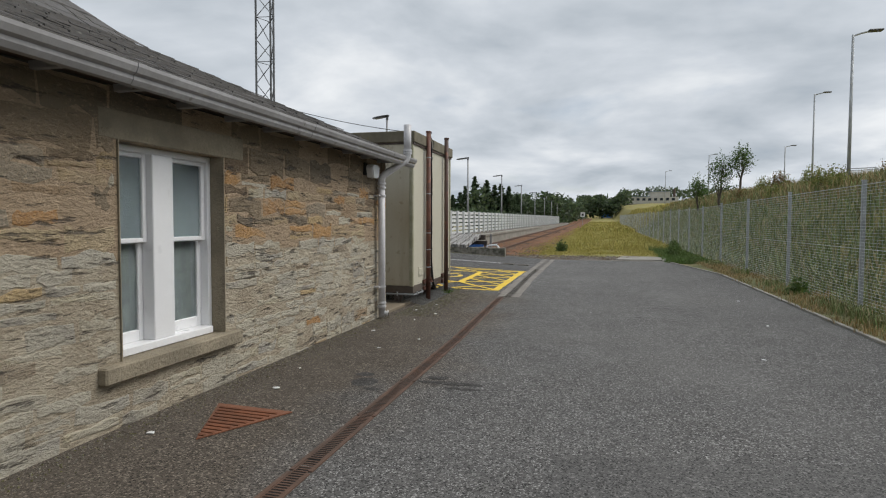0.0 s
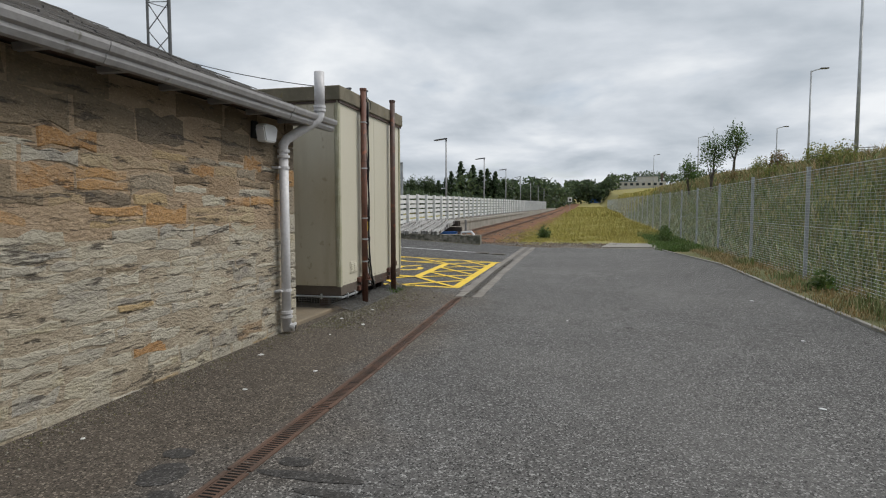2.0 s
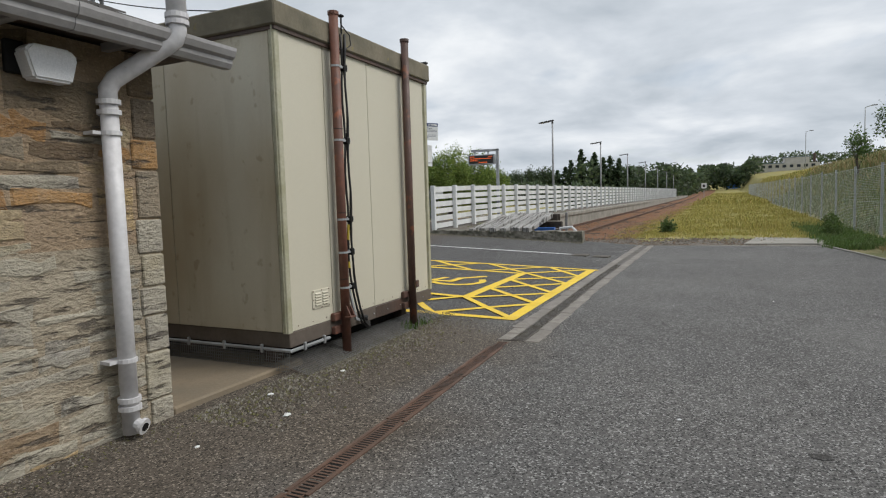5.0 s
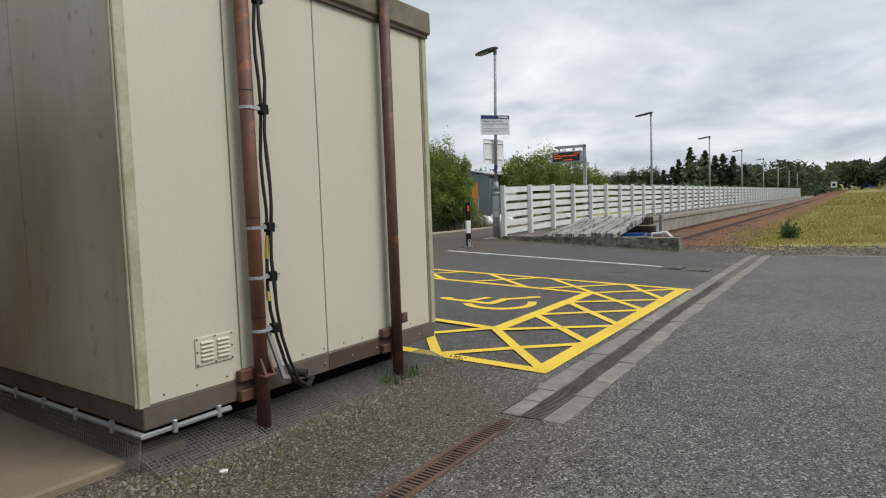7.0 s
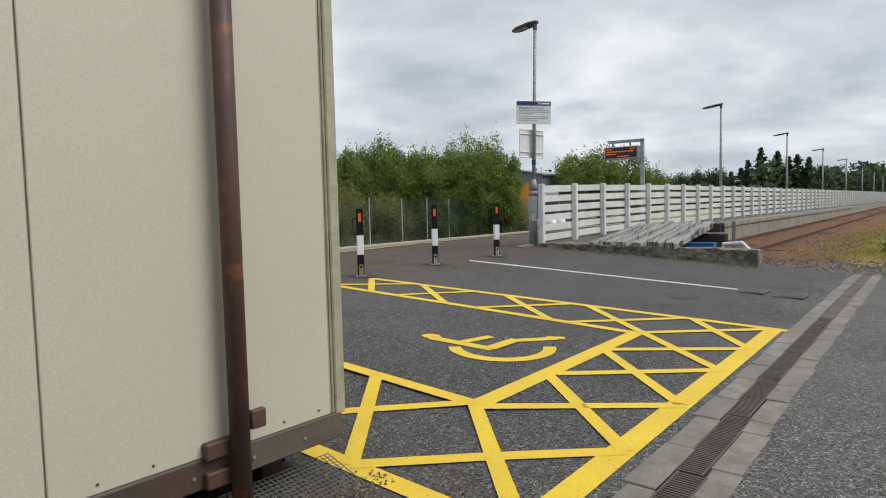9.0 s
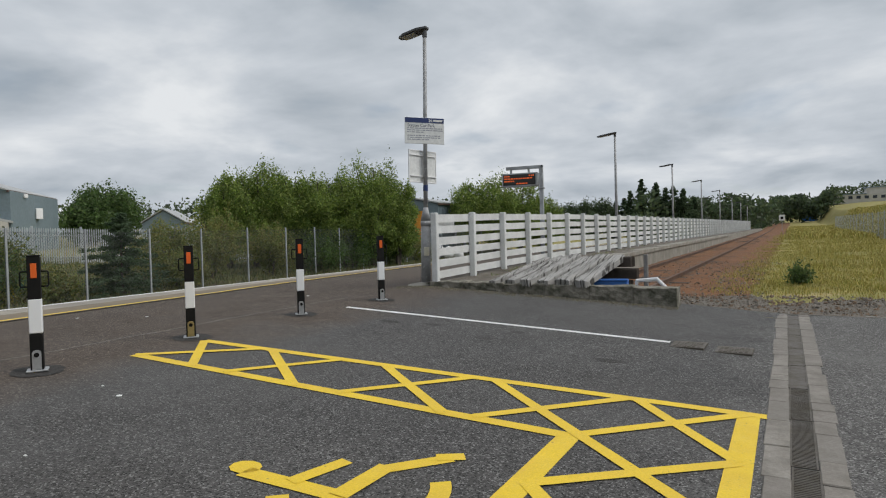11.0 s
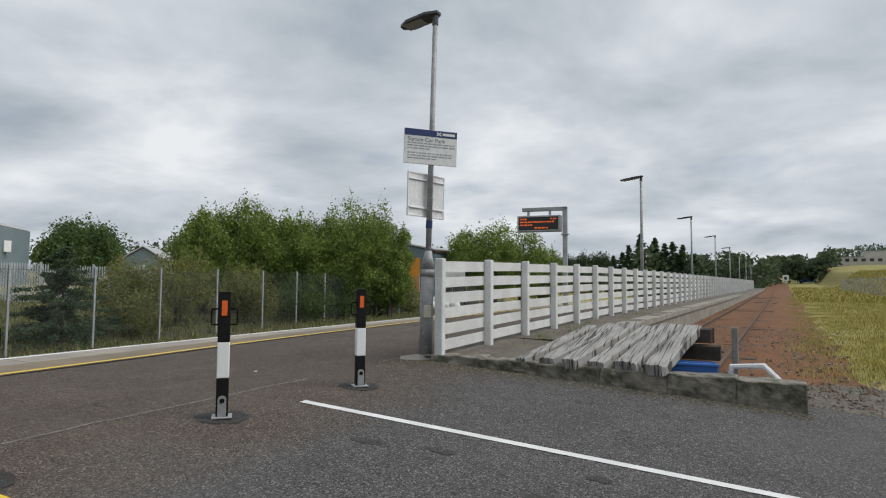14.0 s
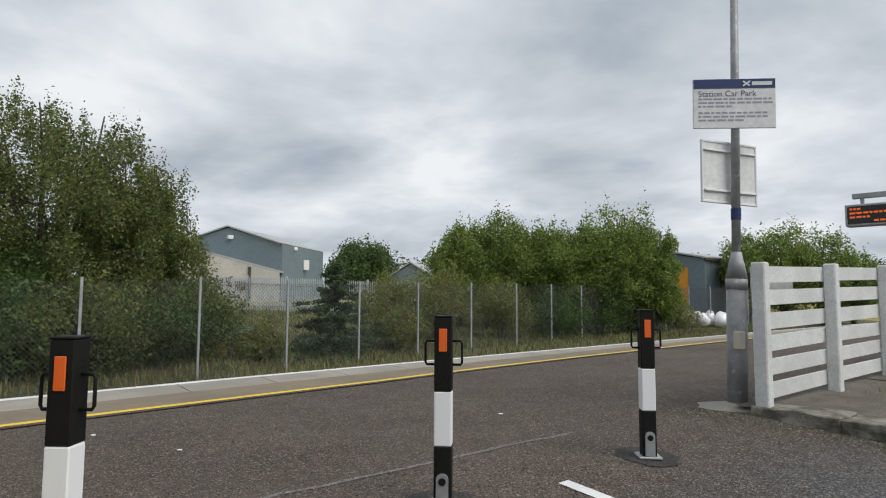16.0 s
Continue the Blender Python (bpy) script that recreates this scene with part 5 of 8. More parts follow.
def litter():
    """Scraps of paper and pale stones lying on the asphalt."""
    rnd = random.Random(21)
    spots = [(-2.9, 5.3), (-2.75, 4.6), (-3.0, 3.4), (-2.5, 6.4), (-2.2, 7.0), (-2.95, 7.4), (-2.7, 8.4), (-2.55, 9.0), (1.6, 6.9), (2.4, 12.0), (1.3, 3.1), (-0.2, 9.8), (-5.9, 14.2), (-7.0, 15.3), (-6.6, 15.2), (-2.95, 9.3), (-2.8, 10.0), (-10.5, 18.0), (-10.0, 21.0), (-11.5, 17.5), (2.2, 9.2), (0.6, 14.5)]
    for k, (x, y) in enumerate(spots):
        bm = bmesh.new()
        r = rnd.uniform(0.012, 0.03)
        bmesh.ops.create_icosphere(bm, subdivisions=1, radius=r)
        for v in bm.verts:
            v.co = Vector((v.co.x * rnd.uniform(0.8, 1.5), v.co.y, v.co.z * 0.3)) * rnd.uniform(0.8, 1.2)
        ob = solo("litter_scrap", bm, M_SIGN, "small pale scrap of litter on the asphalt", "litter", group="scraps on the asphalt")
        ob.matrix_basis = pose(x, y, ground_z(x, y) + r * 0.25, 0, 0, rnd.uniform(0, 180))


litter()


def loose_grit():
    """Moss, grit and dead leaves gathered along the foot of the wall and the cabin."""
    rng = np.random.default_rng(3)
    n = 9000
    y = np.where(rng.random(n) < 0.5, rng.uniform(0.5, 12.6, n), rng.uniform(8.7, 12.6, n))
    x = WALL_X + 0.03 + np.abs(rng.normal(size=n)) * 0.16
    late = y > 8.7
    x[late] = CX + 0.03 + np.abs(rng.normal(size=late.sum())) * 0.28
    s = rng.uniform(0.003, 0.011, n) * (1 + 0.6 * late)
    v = np.empty((n, 4, 3))
    a = rng.uniform(0, 2 * np.pi, n)
    for k in range(3):
        v[:, k, 0], v[:, k, 1], v[:, k, 2] = x + s * np.cos(a + k * 2.1), y + s * np.sin(a + k * 2.1), 0.002
    v[:, 3, 0], v[:, 3, 1], v[:, 3, 2] = x, y, 0.002 + s * 0.9
    b = np.arange(n)[:, None] * 4
    faces = np.concatenate([b + np.array(f) for f in ((0, 1, 3), (1, 2, 3), (2, 0, 3))]).tolist()
    me = bpy.data.meshes.new("grit")
    me.from_pydata(v.reshape(-1, 3).tolist(), [], faces)
    me.materials.append(M_GRIT)
    tagged(new("grit", me), "moss and loose grit along the wall foot", "grit", "", "stuff")


def kerb_grit():
    """Loose gravel fallen along the dock kerb and the lamp footing, and cement dust under the cabin's mesh."""
    rng = np.random.default_rng(31)
    n = 5200
    x = rng.uniform(-8.9, -3.6, n)
    y = 22.62 + (x + 8.25) * 0.1 - 0.02 - np.abs(rng.normal(size=n)) * 0.16
    by_cabin = rng.random(n) < 0.3
    x[by_cabin], y[by_cabin] = CX + 0.2 + rng.normal(size=by_cabin.sum()) * 0.05, rng.uniform(9.9, 12.5, by_cabin.sum())
    s = rng.uniform(0.005, 0.016, n)
    z = np.array([ground_z(float(p), float(q)) for p, q in zip(x, y)])
    a = rng.uniform(0, 2 * np.pi, n)
    v = np.empty((n, 4, 3))
    for k in range(3):
        v[:, k, 0], v[:, k, 1], v[:, k, 2] = x + s * np.cos(a + k * 2.1), y + s * np.sin(a + k * 2.1), z + 0.002
    v[:, 3, 0], v[:, 3, 1], v[:, 3, 2] = x, y, z + s
    b = np.arange(n)[:, None] * 4
    faces = np.concatenate([b + np.array(f) for f in ((0, 1, 3), (1, 2, 3), (2, 0, 3))]).tolist()
    me = bpy.data.meshes.new("gravel")
    me.from_pydata(v.reshape(-1, 3).tolist(), [], faces)
    me.materials.append(M_GRIT)
    tagged(new("gravel", me), "pale loose gravel along the dock kerb and cabin foot", "gravel", "", "stuff")


M_GRIT = material("grit", (0.2, 0.18, 0.12), 0.95, rand=[(0.17, 0.155, 0.125), (0.12, 0.1, 0.07), (0.13, 0.125, 0.05), (0.25, 0.235, 0.2), (0.09, 0.08, 0.06)], scale=2, fine=20, bump=0, island=True)
loose_grit()
kerb_grit()

# ---- the dock and the bay track ----


def kerb_y(x):
    return 22.62 + (x + 8.25) * 0.1


def dock():
    d = thing("dock_platform", "weathered concrete dock platform with mossy kerb", "platform")
    tagged(d, kind="structure")
    bm = bmesh.new()
    rnd = random.Random(3)
    # platform strip between the fence and the bay track
    ys_ = span(25.5, 140, 1.5)
    for y0, y1 in zip(ys_, ys_[1:]):
        z0, z1 = fence_z(y0) + 0.05, fence_z(y1) + 0.05
        sheet(bm, [(-8.45, y0, z0), (-7.0, y0, z0), (-7.0, y1, z1), (-8.45, y1, z1)])
    part("surface", bm, M_GRAVEL, d)
    for y in span(25.4, 70, 1.45):
        bm = bmesh.new()
        z = fence_z(y) + 0.055
        box(bm, (-7.35, y + 0.01, z - 0.16), (-6.93, y + 1.43, z + rnd.uniform(0.0, 0.015)), 0.015)
        part("coping_slab", bm, M_CONCRETE, d)
    bm = bmesh.new()
    for y0, y1 in zip(ys_, ys_[1:]):
        sheet(bm, [(-6.99, y0, -0.6), (-6.99, y1, -0.6), (-6.99, y1, fence_z(y1) + 0.05), (-6.99, y0, fence_z(y0) + 0.05)])
    part("face_wall", bm, M_CONCRETE, d)
    bm = bmesh.new()
    sheet(bm, [(-8.45, 22.72, fence_z(22.7) + 0.05), (-5.9, 22.95, 0.41), (-5.9, 25.5, 0.5), (-8.45, 25.5, fence_z(25.5) + 0.05)])
    sheet(bm, [(-5.9, 25.5, 0.5), (-5.9, 22.95, 0.41), (-5.9, 22.95, -0.4), (-5.9, 25.5, -0.4)])
    part("end_slab", bm, M_GRAVEL, d)
    # broken mossy kerb across the end
    xk = [-8.25, -7.5, -6.7, -5.9, -5.1, -4.35, -3.64]
    for a, b in zip(xk, xk[1:]):
        bm = bmesh.new()
        za = 0.53 - (a + 8.25) * 0.022
        box(bm, (a + 0.001, 0.0, -0.1), (b - 0.001, 0.36, za), 0.012)
        bmesh.ops.subdivide_edges(bm, edges=[e for e in bm.edges if e.calc_length() > 0.2], cuts=9, use_grid_fill=True)
        for v in bm.verts:
            k = noise.noise((v.co.x * 5, v.co.y * 5, v.co.z * 5))
            v.co += Vector((0, kerb_y(v.co.x) + 0.025 * k + 0.022 * noise.noise(v.co * 17), 0.022 * noise.noise((v.co.x * 4, v.co.y * 7, 3.0))))
        part("kerb", bm, M_CONCRETE_DARK, d)


dock()


def weathered_plank(name, parent, a, b, w, t, seed, mat):
    """A split, warped plank from a to b."""
    rnd = random.Random(seed)
    a, b = Vector(a), Vector(b)
    d = (b - a)
    side = Vector((0, 0, 1)).cross(d).normalized()
    up = d.cross(side).normalized() * -1
    if up.z < 0:
        up = -up
    bm = bmesh.new()
    n, m = 10, 10
    top, bot = [], []
    for i in range(n + 1):
        u = i / n
        rt, rb = [], []
        for j in range(m + 1):
            v = j / m - 0.5
            edge = 0.02 * noise.noise((u * 5, v * 3 + seed, seed * 1.7)) if j in (0, m) else 0
            lift = -0.05 * max(0, noise.noise((v * 14 + seed * 3.1, u * 0.9, 2.0)) - 0.15) - (0.012 if j in (0, m) else 0) + 0.004 * noise.noise((u * 9, v * 6, seed))
            endj = (0.08 * noise.noise((v * 7, seed, u))) if i in (0, n) else 0
            p = a + d * (u + endj / d.length) + side * (v * w + edge)
            rt.append(bm.verts.new(p + up * (t + lift)))
            rb.append(bm.verts.new(p))
        top.append(rt)
        bot.append(rb)
    for i in range(n):
        for j in range(m):
            bm.faces.new((top[i][j], top[i][j + 1], top[i + 1][j + 1], top[i + 1][j]))
            bm.faces.new((bot[i][j], bot[i + 1][j], bot[i + 1][j + 1], bot[i][j + 1]))
        bm.faces.new((top[i][0], top[i + 1][0], bot[i + 1][0], bot[i][0]))
        bm.faces.new((top[i][m], bot[i][m], bot[i + 1][m], top[i + 1][m]))
    for r_t, r_b in ((top[0], bot[0]), (top[n], bot[n])):
        for j in range(m):
            bm.faces.new((r_t[j], r_b[j], r_b[j + 1], r_t[j + 1]))
    bmesh.ops.recalc_face_normals(bm, faces=bm.faces[:])
    return part(name, bm, mat, parent)


def grain_wood():
    """Silvered oak: dark splits drawn out along the boards."""
    mat = material("silvered_split_timber", (0.38, 0.37, 0.355), 0.92, var=(0.27, 0.262, 0.25), scale=3, fine=50, bump=0.5, dist=0.01)
    nt = mat.node_tree
    N, L = nt.nodes.new, nt.links.new
    bsdf = nt.nodes["Principled BSDF"]
    old = bsdf.inputs["Base Color"].links[0].from_socket
    geo = N("ShaderNodeNewGeometry")
    mp = N("ShaderNodeMapping"); mp.inputs["Scale"].default_value = (30, 0.75, 2.0)
    L(geo.outputs["Position"], mp.inputs[0])
    n = N("ShaderNodeTexNoise"); n.inputs["Scale"].default_value, n.inputs["Detail"].default_value = 1.6, 5
    L(mp.outputs[0], n.inputs["Vector"])
    r = N("ShaderNodeMapRange"); r.inputs["From Min"].default_value, r.inputs["From Max"].default_value = 0.545, 0.6
    L(n.outputs["Fac"], r.inputs["Value"])
    m = N("ShaderNodeMixRGB"); L(r.outputs[0], m.inputs[0]); L(old, m.inputs[1]); m.inputs[2].default_value = (0.06, 0.055, 0.05, 1)
    L(m.outputs[0], bsdf.inputs["Base Color"])
    return mat


M_SILVER = grain_wood()


def timber_ramp():
    t = thing("timber_pile", "silvered split timber baulks lying sloped on the dock kerb", "timber pile")
    rows = [(-6.93, -6.42, 0.2, -0.03), (-6.6, -6.12, 0.27, 0.0), (-6.27, -5.87, 0.27, 0.025), (-5.95, -5.6, 0.26, -0.015), (-5.6, -5.33, 0.33, 0.015), (-5.24, -5.05, 0.29, -0.005)]
    for k, (xa, xb, w, dz) in enumerate(rows):
        weathered_plank("baulk", t, (xa, 22.8 + 0.03 * k + 0.06 * math.sin(k * 2.1), 0.44 + dz * 0.5), (xb, 24.4 + 0.1 * k + 0.08 * math.sin(k * 1.3), 0.83 + dz), w * 0.88, 0.13, k + 1, M_SILVER)
    s = thing("sleeper_stack", "stack of dark old timber sleepers behind the kerb", "timber stack")
    for k in range(3):
        z = 0.22 + k * 0.24
        weathered_plank("sleeper", s, (-5.95, 24.75 + 0.05 * k, z), (-4.78 + 0.1 * (k % 2), 24.8 + 0.05 * k, z), 0.26, 0.21, 20 + k, M_DARK_WOOD)
    for k in range(2):
        z = 0.46
        weathered_plank("sleeper", s, (-4.7 - k * 1.6, 24.3, -0.1), (-4.7 - k * 1.6, 25.4, -0.1), 0.24, 0.31, 30 + k, M_DARK_WOOD)
    bm = bmesh.new()
    box(bm, (-4.5, 24.6, -0.1), (-4.42, 24.68, 0.96), 0.01)
    part("stake", bm, M_OLD_WOOD, s)
    b = thing("plastic_crate", "blue plastic crate lying behind the kerb", "crate", (-4.95, 23.75, 0.0), 8)
    b.matrix_basis = pose(-4.95, 23.75, 0.0, 0, 0, 8) @ Matrix.Diagonal((0.8, 1, 1.14, 1))
    bm = bmesh.new()
    box(bm, (-0.42, -0.2, -0.1), (0.42, -0.17, 0.46), 0.01)
    box(bm, (-0.42, 0.17, -0.1), (0.42, 0.2, 0.46), 0.01)
    box(bm, (-0.42, -0.17, -0.1), (-0.39, 0.17, 0.44), 0.01)
    box(bm, (0.39, -0.17, -0.1), (0.42, 0.17, 0.44), 0.01)
    box(bm, (-0.39, -0.17, 0.3), (0.39, 0.17, 0.33), 0.005)
    part("shell", bm, M_BLUE, b)
    bm = bmesh.new()
    box(bm, (-0.44, -0.22, 0.44), (0.44, -0.16, 0.475), 0.008)
    part("rim", bm, M_BLUE, b)
    c = thing("plastic_chair", "broken white plastic chair lying behind the kerb", "chair", (-4.2, 23.75, 0.0), -8)
    c.matrix_basis = pose(-4.2, 23.75, 0.0, 0, 0, -8) @ Matrix.Diagonal((1, 1, 1.2, 1))
    bm = bmesh.new()
    tube(bm, [(-0.3, 0, 0.05), (-0.25, 0, 0.42), (0.12, 0, 0.45), (0.3, 0, 0.3), (0.42, 0, 0.05), (-0.3, 0, 0.05)], 0.035, 8)
    tube(bm, [(-0.28, 0.02, 0.2), (0.36, 0.02, 0.2)], 0.025, 6)
    part("chair_frame", bm, M_UPVC, c)


timber_ramp()


def bed_z(x, y):
    """The ballast bed, sinking raggedly under the grass on its far side."""
    k = max(0.0, min(1.0, (x + 3.9) / 2.0))
    return lerp_table(RISE, y) - 0.06 + 0.035 * noise.noise((x * 1.3, y * 1.1, 2)) - 0.13 * k * k + 0.1 * k * noise.noise((x * 0.9, y * 0.6, 8)) + 0.05 * k * noise.noise((x * 3, y * 2.6, 5))


def bay_track():
    zt = lambda y: lerp_table(RISE, y) - 0.06
    bm = bmesh.new()
    ys_ = span(23.7, 60, 0.5) + span(62, 240, 2.5)
    xr = lambda y: -1.9 + 0.35 * noise.noise((y * 0.25, 0, 0))
    rows = []
    for y in ys_:
        rows.append([bm.verts.new((-6.99 + (xr(y) + 6.99) * i / 16, y, bed_z(-6.99 + (xr(y) + 6.99) * i / 16, y))) for i in range(17)])
    for a, b in zip(rows, rows[1:]):
        for i in range(16):
            bm.faces.new((a[i], a[i + 1], b[i + 1], b[i]))
    solo("track_bed", bm, M_SOIL, "rust-brown ballast bed of the disused bay track", "track bed", "structure", smooth=True)
    for x in (-6.4, -4.92):
        bm = bmesh.new()
        ys_ = [26.5] + span(29, 239, 6)
        for y0, y1 in zip(ys_, ys_[1:]):
            dx = -0.012 * max(0, y0 - 60) * 0.5
            dx1 = -0.012 * max(0, y1 - 60) * 0.5
            prof = [(-0.065, 0.0), (0.065, 0.0), (0.01, 0.02), (0.01, 0.1), (0.034, 0.11), (0.034, 0.145), (-0.034, 0.145), (-0.034, 0.11), (-0.01, 0.1), (-0.01, 0.02)]
            prism(bm, [(x + dx + px, y0, zt(y0) + pz - 0.02) for px, pz in prof], (dx1 - dx, y1 - y0, zt(y1) - zt(y0)))
        solo("rail", bm, M_RUST, "rusty rail of the disused bay track", "rail", group="bay track rails")
    rnd = random.Random(8)
    src = None
    for k, y in enumerate(span(26.8, 90, 0.75)):
        m = pose(-5.66 + rnd.uniform(-0.04, 0.04), y, zt(y) - 0.088 + rnd.uniform(-0.02, 0.012), 0, 0, rnd.uniform(-3, 3))
        if src is None:
            bm = bmesh.new()
            box(bm, (-1.3, -0.12, 0), (1.3, 0.12, 0.085), 0.012)
            src = solo("sleeper", bm, M_DARK_WOOD, "half-buried brown timber sleeper in the ballast", "sleeper", group="sleepers of the bay track")
            src.matrix_basis = m
        else:
            copy_thing(src, m)
    # loose gravel apron at the end of the paving
    bm = bmesh.new()
    rows = []
    for y in span(23.55, 27.3, 0.25):
        rows.append([bm.verts.new((x, y, 0.0 + 0.025 * noise.noise((x, y * 2, 1)) - 0.1 * max(0, y - 26 + 1.2 * noise.noise((x * 0.8, 3, 1))) ** 1.3)) for x in span(-4.4, 3.2, 0.25)])
    for a, b in zip(rows, rows[1:]):
        for i in range(len(a) - 1):
            bm.faces.new((a[i], a[i + 1], b[i + 1], b[i]))
    solo("gravel_apron", bm, M_GRAVEL, "loose grey-brown gravel at the end of the asphalt", "gravel", "structure", smooth=True)


bay_track()
bm = bmesh.new()
box(bm, (-1.0, 23.52, -0.08), (3.0, 23.6, 0.014), 0.008)
solo("edging_kerb", bm, M_CONCRETE, "flush concrete edging across the end of the asphalt", "kerb", "structure")
bm = bmesh.new()
flat_pts = [(0.5, 24.0), (2.5, 24.1), (2.7, 26.3), (0.9, 26.6)]
prism(bm, [(x, y, -0.1) for x, y in flat_pts], (0, 0, 0.132))
solo("concrete_pad", bm, M_CONCRETE, "pale cracked concrete pad among the grass", "concrete pad", "structure")

# ---- the white boarded fence ----


def white_fence():
    rnd = random.Random(6)
    f = thing("board_fence", "white painted concrete post and board fence along the platform", "fence")
    ys_ = [22.72 + 1.64 * k for k in range(63)]
    far_p, far_b = bmesh.new(), bmesh.new()
    for k, y in enumerate(ys_):
        zb, zt = fence_z(y) - 0.05, fence_z(y) + 1.46
        bm = bmesh.new() if k < 50 else far_p
        box(bm, (-8.22, y - 0.055, zb), (-8.09, y + 0.055, zt), 0.012 if k < 12 else 0)
        if k < 50:
            part("post", bm, M_WHITE, f)
        if k == len(ys_) - 1:
            break
        y2 = ys_[k + 1]
        z2 = fence_z(y2) + 1.46
        for j in range(6):
            if k < 48:
                bm = bmesh.new()
            else:
                bm = far_b
            top = -0.04 - j * 0.232 + rnd.uniform(-0.008, 0.008)
            h = 0.16 + rnd.uniform(-0.008, 0.006)
            sag = rnd.uniform(-0.01, 0.01)
            prism(bm, [(-8.245, y, zt + top - h), (-8.22, y, zt + top - h), (-8.22, y, zt + top), (-8.245, y, zt + top)], (0, 1.64, z2 - zt + sag))
            if k < 48:
                part("board", bm, M_WHITE, f)
    part("far_posts", far_p, M_WHITE, f, kind="stuff")
    part("far_boards", far_b, M_WHITE, f, kind="stuff")


white_fence()
bm = bmesh.new()
box(bm, (-8.42, 23.05, 1.62), (-8.39, 23.95, 1.88), 0.004)
solo("notice_board", bm, M_SIGN, "blank white board fixed behind the fence boards", "notice board")

# ---- bollards ----


def bollard(x, y, turn, brass, h):
    b = thing("bollard", "black and white square removable security bollard with orange reflector", "bollard", (x, y, ground_z(x, y) + 0.006), turn, "bollards across the platform entrance")
    r = 0.052
    bands = ((0.0, 0.35, M_BLACK, "lower_band"), (0.35, 0.665, M_REFL_WHITE, "white_band"), (0.665, h, M_BLACK, "upper_band"))
    for z0, z1, mat, nm in bands:
        bm = bmesh.new()
        box(bm, (-r, -r, z0), (r, r, z1), 0.006)
        part(nm, bm, mat, b)
    bm = bmesh.new()
    box(bm, (-r - 0.002, -r - 0.002, h), (r + 0.002, r + 0.002, h + 0.012), 0.004)
    part("cap", bm, M_BLACK, b)
    bm = bmesh.new()
    box(bm, (-0.024, -r - 0.008, h - 0.2), (0.024, -r - 0.001, h - 0.065), 0.003)
    part("reflector", bm, M_ORANGE, b)
    for s in (-1, 1):
        bm = bmesh.new()
        tube(bm, [(s * r, 0, h - 0.14), (s * (r + 0.05), 0, h - 0.14), (s * (r + 0.058), 0, h - 0.155), (s * (r + 0.058), 0, h - 0.265), (s * (r + 0.05), 0, h - 0.28), (s * r, 0, h - 0.28)], 0.0075, 8)
        part("handle", bm, M_BLACK, b, smooth=True)
    bm = bmesh.new()
    pts = [(-0.036, -r - 0.016, 0.02), (0.036, -r - 0.016, 0.02), (0.036, -r - 0.016, 0.17)] + [(0.036 * math.cos(a), -r - 0.016, 0.17 + 0.03 * math.sin(a)) for a in (0.6, 1.2, 1.9, 2.5)] + [(-0.036, -r - 0.016, 0.17)]
    prism(bm, pts, (0, 0.014, 0))
    lock = part("lock_plate", bm, M_BRASS if brass else M_GALV, b)
    bm = bmesh.new()
    ring(bm, (0, -r - 0.018, 0.155), (0, 1, 0), 0.022, 0.008, 10)
    part("keyhole", bm, M_BLACK, lock)
    bm = bmesh.new()
    box(bm, (-0.085, -0.085, 0.0), (0.085, 0.085, 0.016), 0.004)
    part("base_plate", bm, M_GALV, b)


for x, y, turn, brass, tall in ((-7.99, 15.27, 60, False, 1.06), (-8.14, 17.02, 52, True, 1.08), (-8.21, 18.94, 48, False, 1.1), (-8.11, 20.8, 50, False, 1.1)):
    bollard(x, y, turn, brass, tall)

# ---- lamps and signs ----


def lamp_column(x, y, z, top, label, thick=True, head=0.62):
    p = thing("lamp_post", label, "lamp post", (x, y, z), 0, "platform lamps")
    bm = bmesh.new()
    if thick:
        tube(bm, [(0, 0, -0.05), (0, 0, 1.3)], 0.1, 16)
        part("base_tube", bm, M_LAMP_POST, p, smooth=True)
        bm = bmesh.new()
        tube(bm, [(0, 0, 1.3), (0, 0, 1.58)], 0.108, 16, True, 0.05)
        tube(bm, [(0, 0, 1.19), (0, 0, 1.3)], 0.107, 16)
        part("shoulder", bm, M_LAMP_POST, p, smooth=True)
        bm = bmesh.new()
        tube(bm, [(0, 0, 1.5), (0, 0, top - z)], 0.046, 12, True, 0.038)
    else:
        tube(bm, [(0, 0, -0.05), (0, 0, top - z)], 0.07, 10, True, 0.04)
    part("shaft", bm, M_LAMP_POST, p, smooth=True)
    bm = bmesh.new()
    h = top - z
    out = [(-head, -0.05, h + 0.0), (-head * 0.75, -0.15, h + 0.01), (-0.12, -0.15, h + 0.07), (0.07, -0.06, h + 0.1), (0.07, 0.06, h + 0.1), (-0.12, 0.15, h + 0.07), (-head * 0.75, 0.15, h + 0.01), (-head, 0.05, h + 0.0)]
    prism(bm, out, (0.0, 0, 0.055))
    bmesh.ops.bevel(bm, geom=bm.edges[:], offset=0.01, segments=1, affect="EDGES")
    lamp = part("lamp_head", bm, M_DARK_HEAD, p)
    bm = bmesh.new()
    prism(bm, [(-head * 0.85, -0.11, h + 0.003), (-0.2, -0.11, h + 0.05), (-0.2, 0.11, h + 0.05), (-head * 0.85, 0.11, h + 0.003)], (0, 0, -0.006))
    part("lens", bm, M_LENS, lamp)
    bm = bmesh.new()
    tube(bm, [(0, 0, h - 0.05), (0, 0, h + 0.13)], 0.05, 10)
    part("spigot", bm, M_DARK_HEAD, p)
    return p


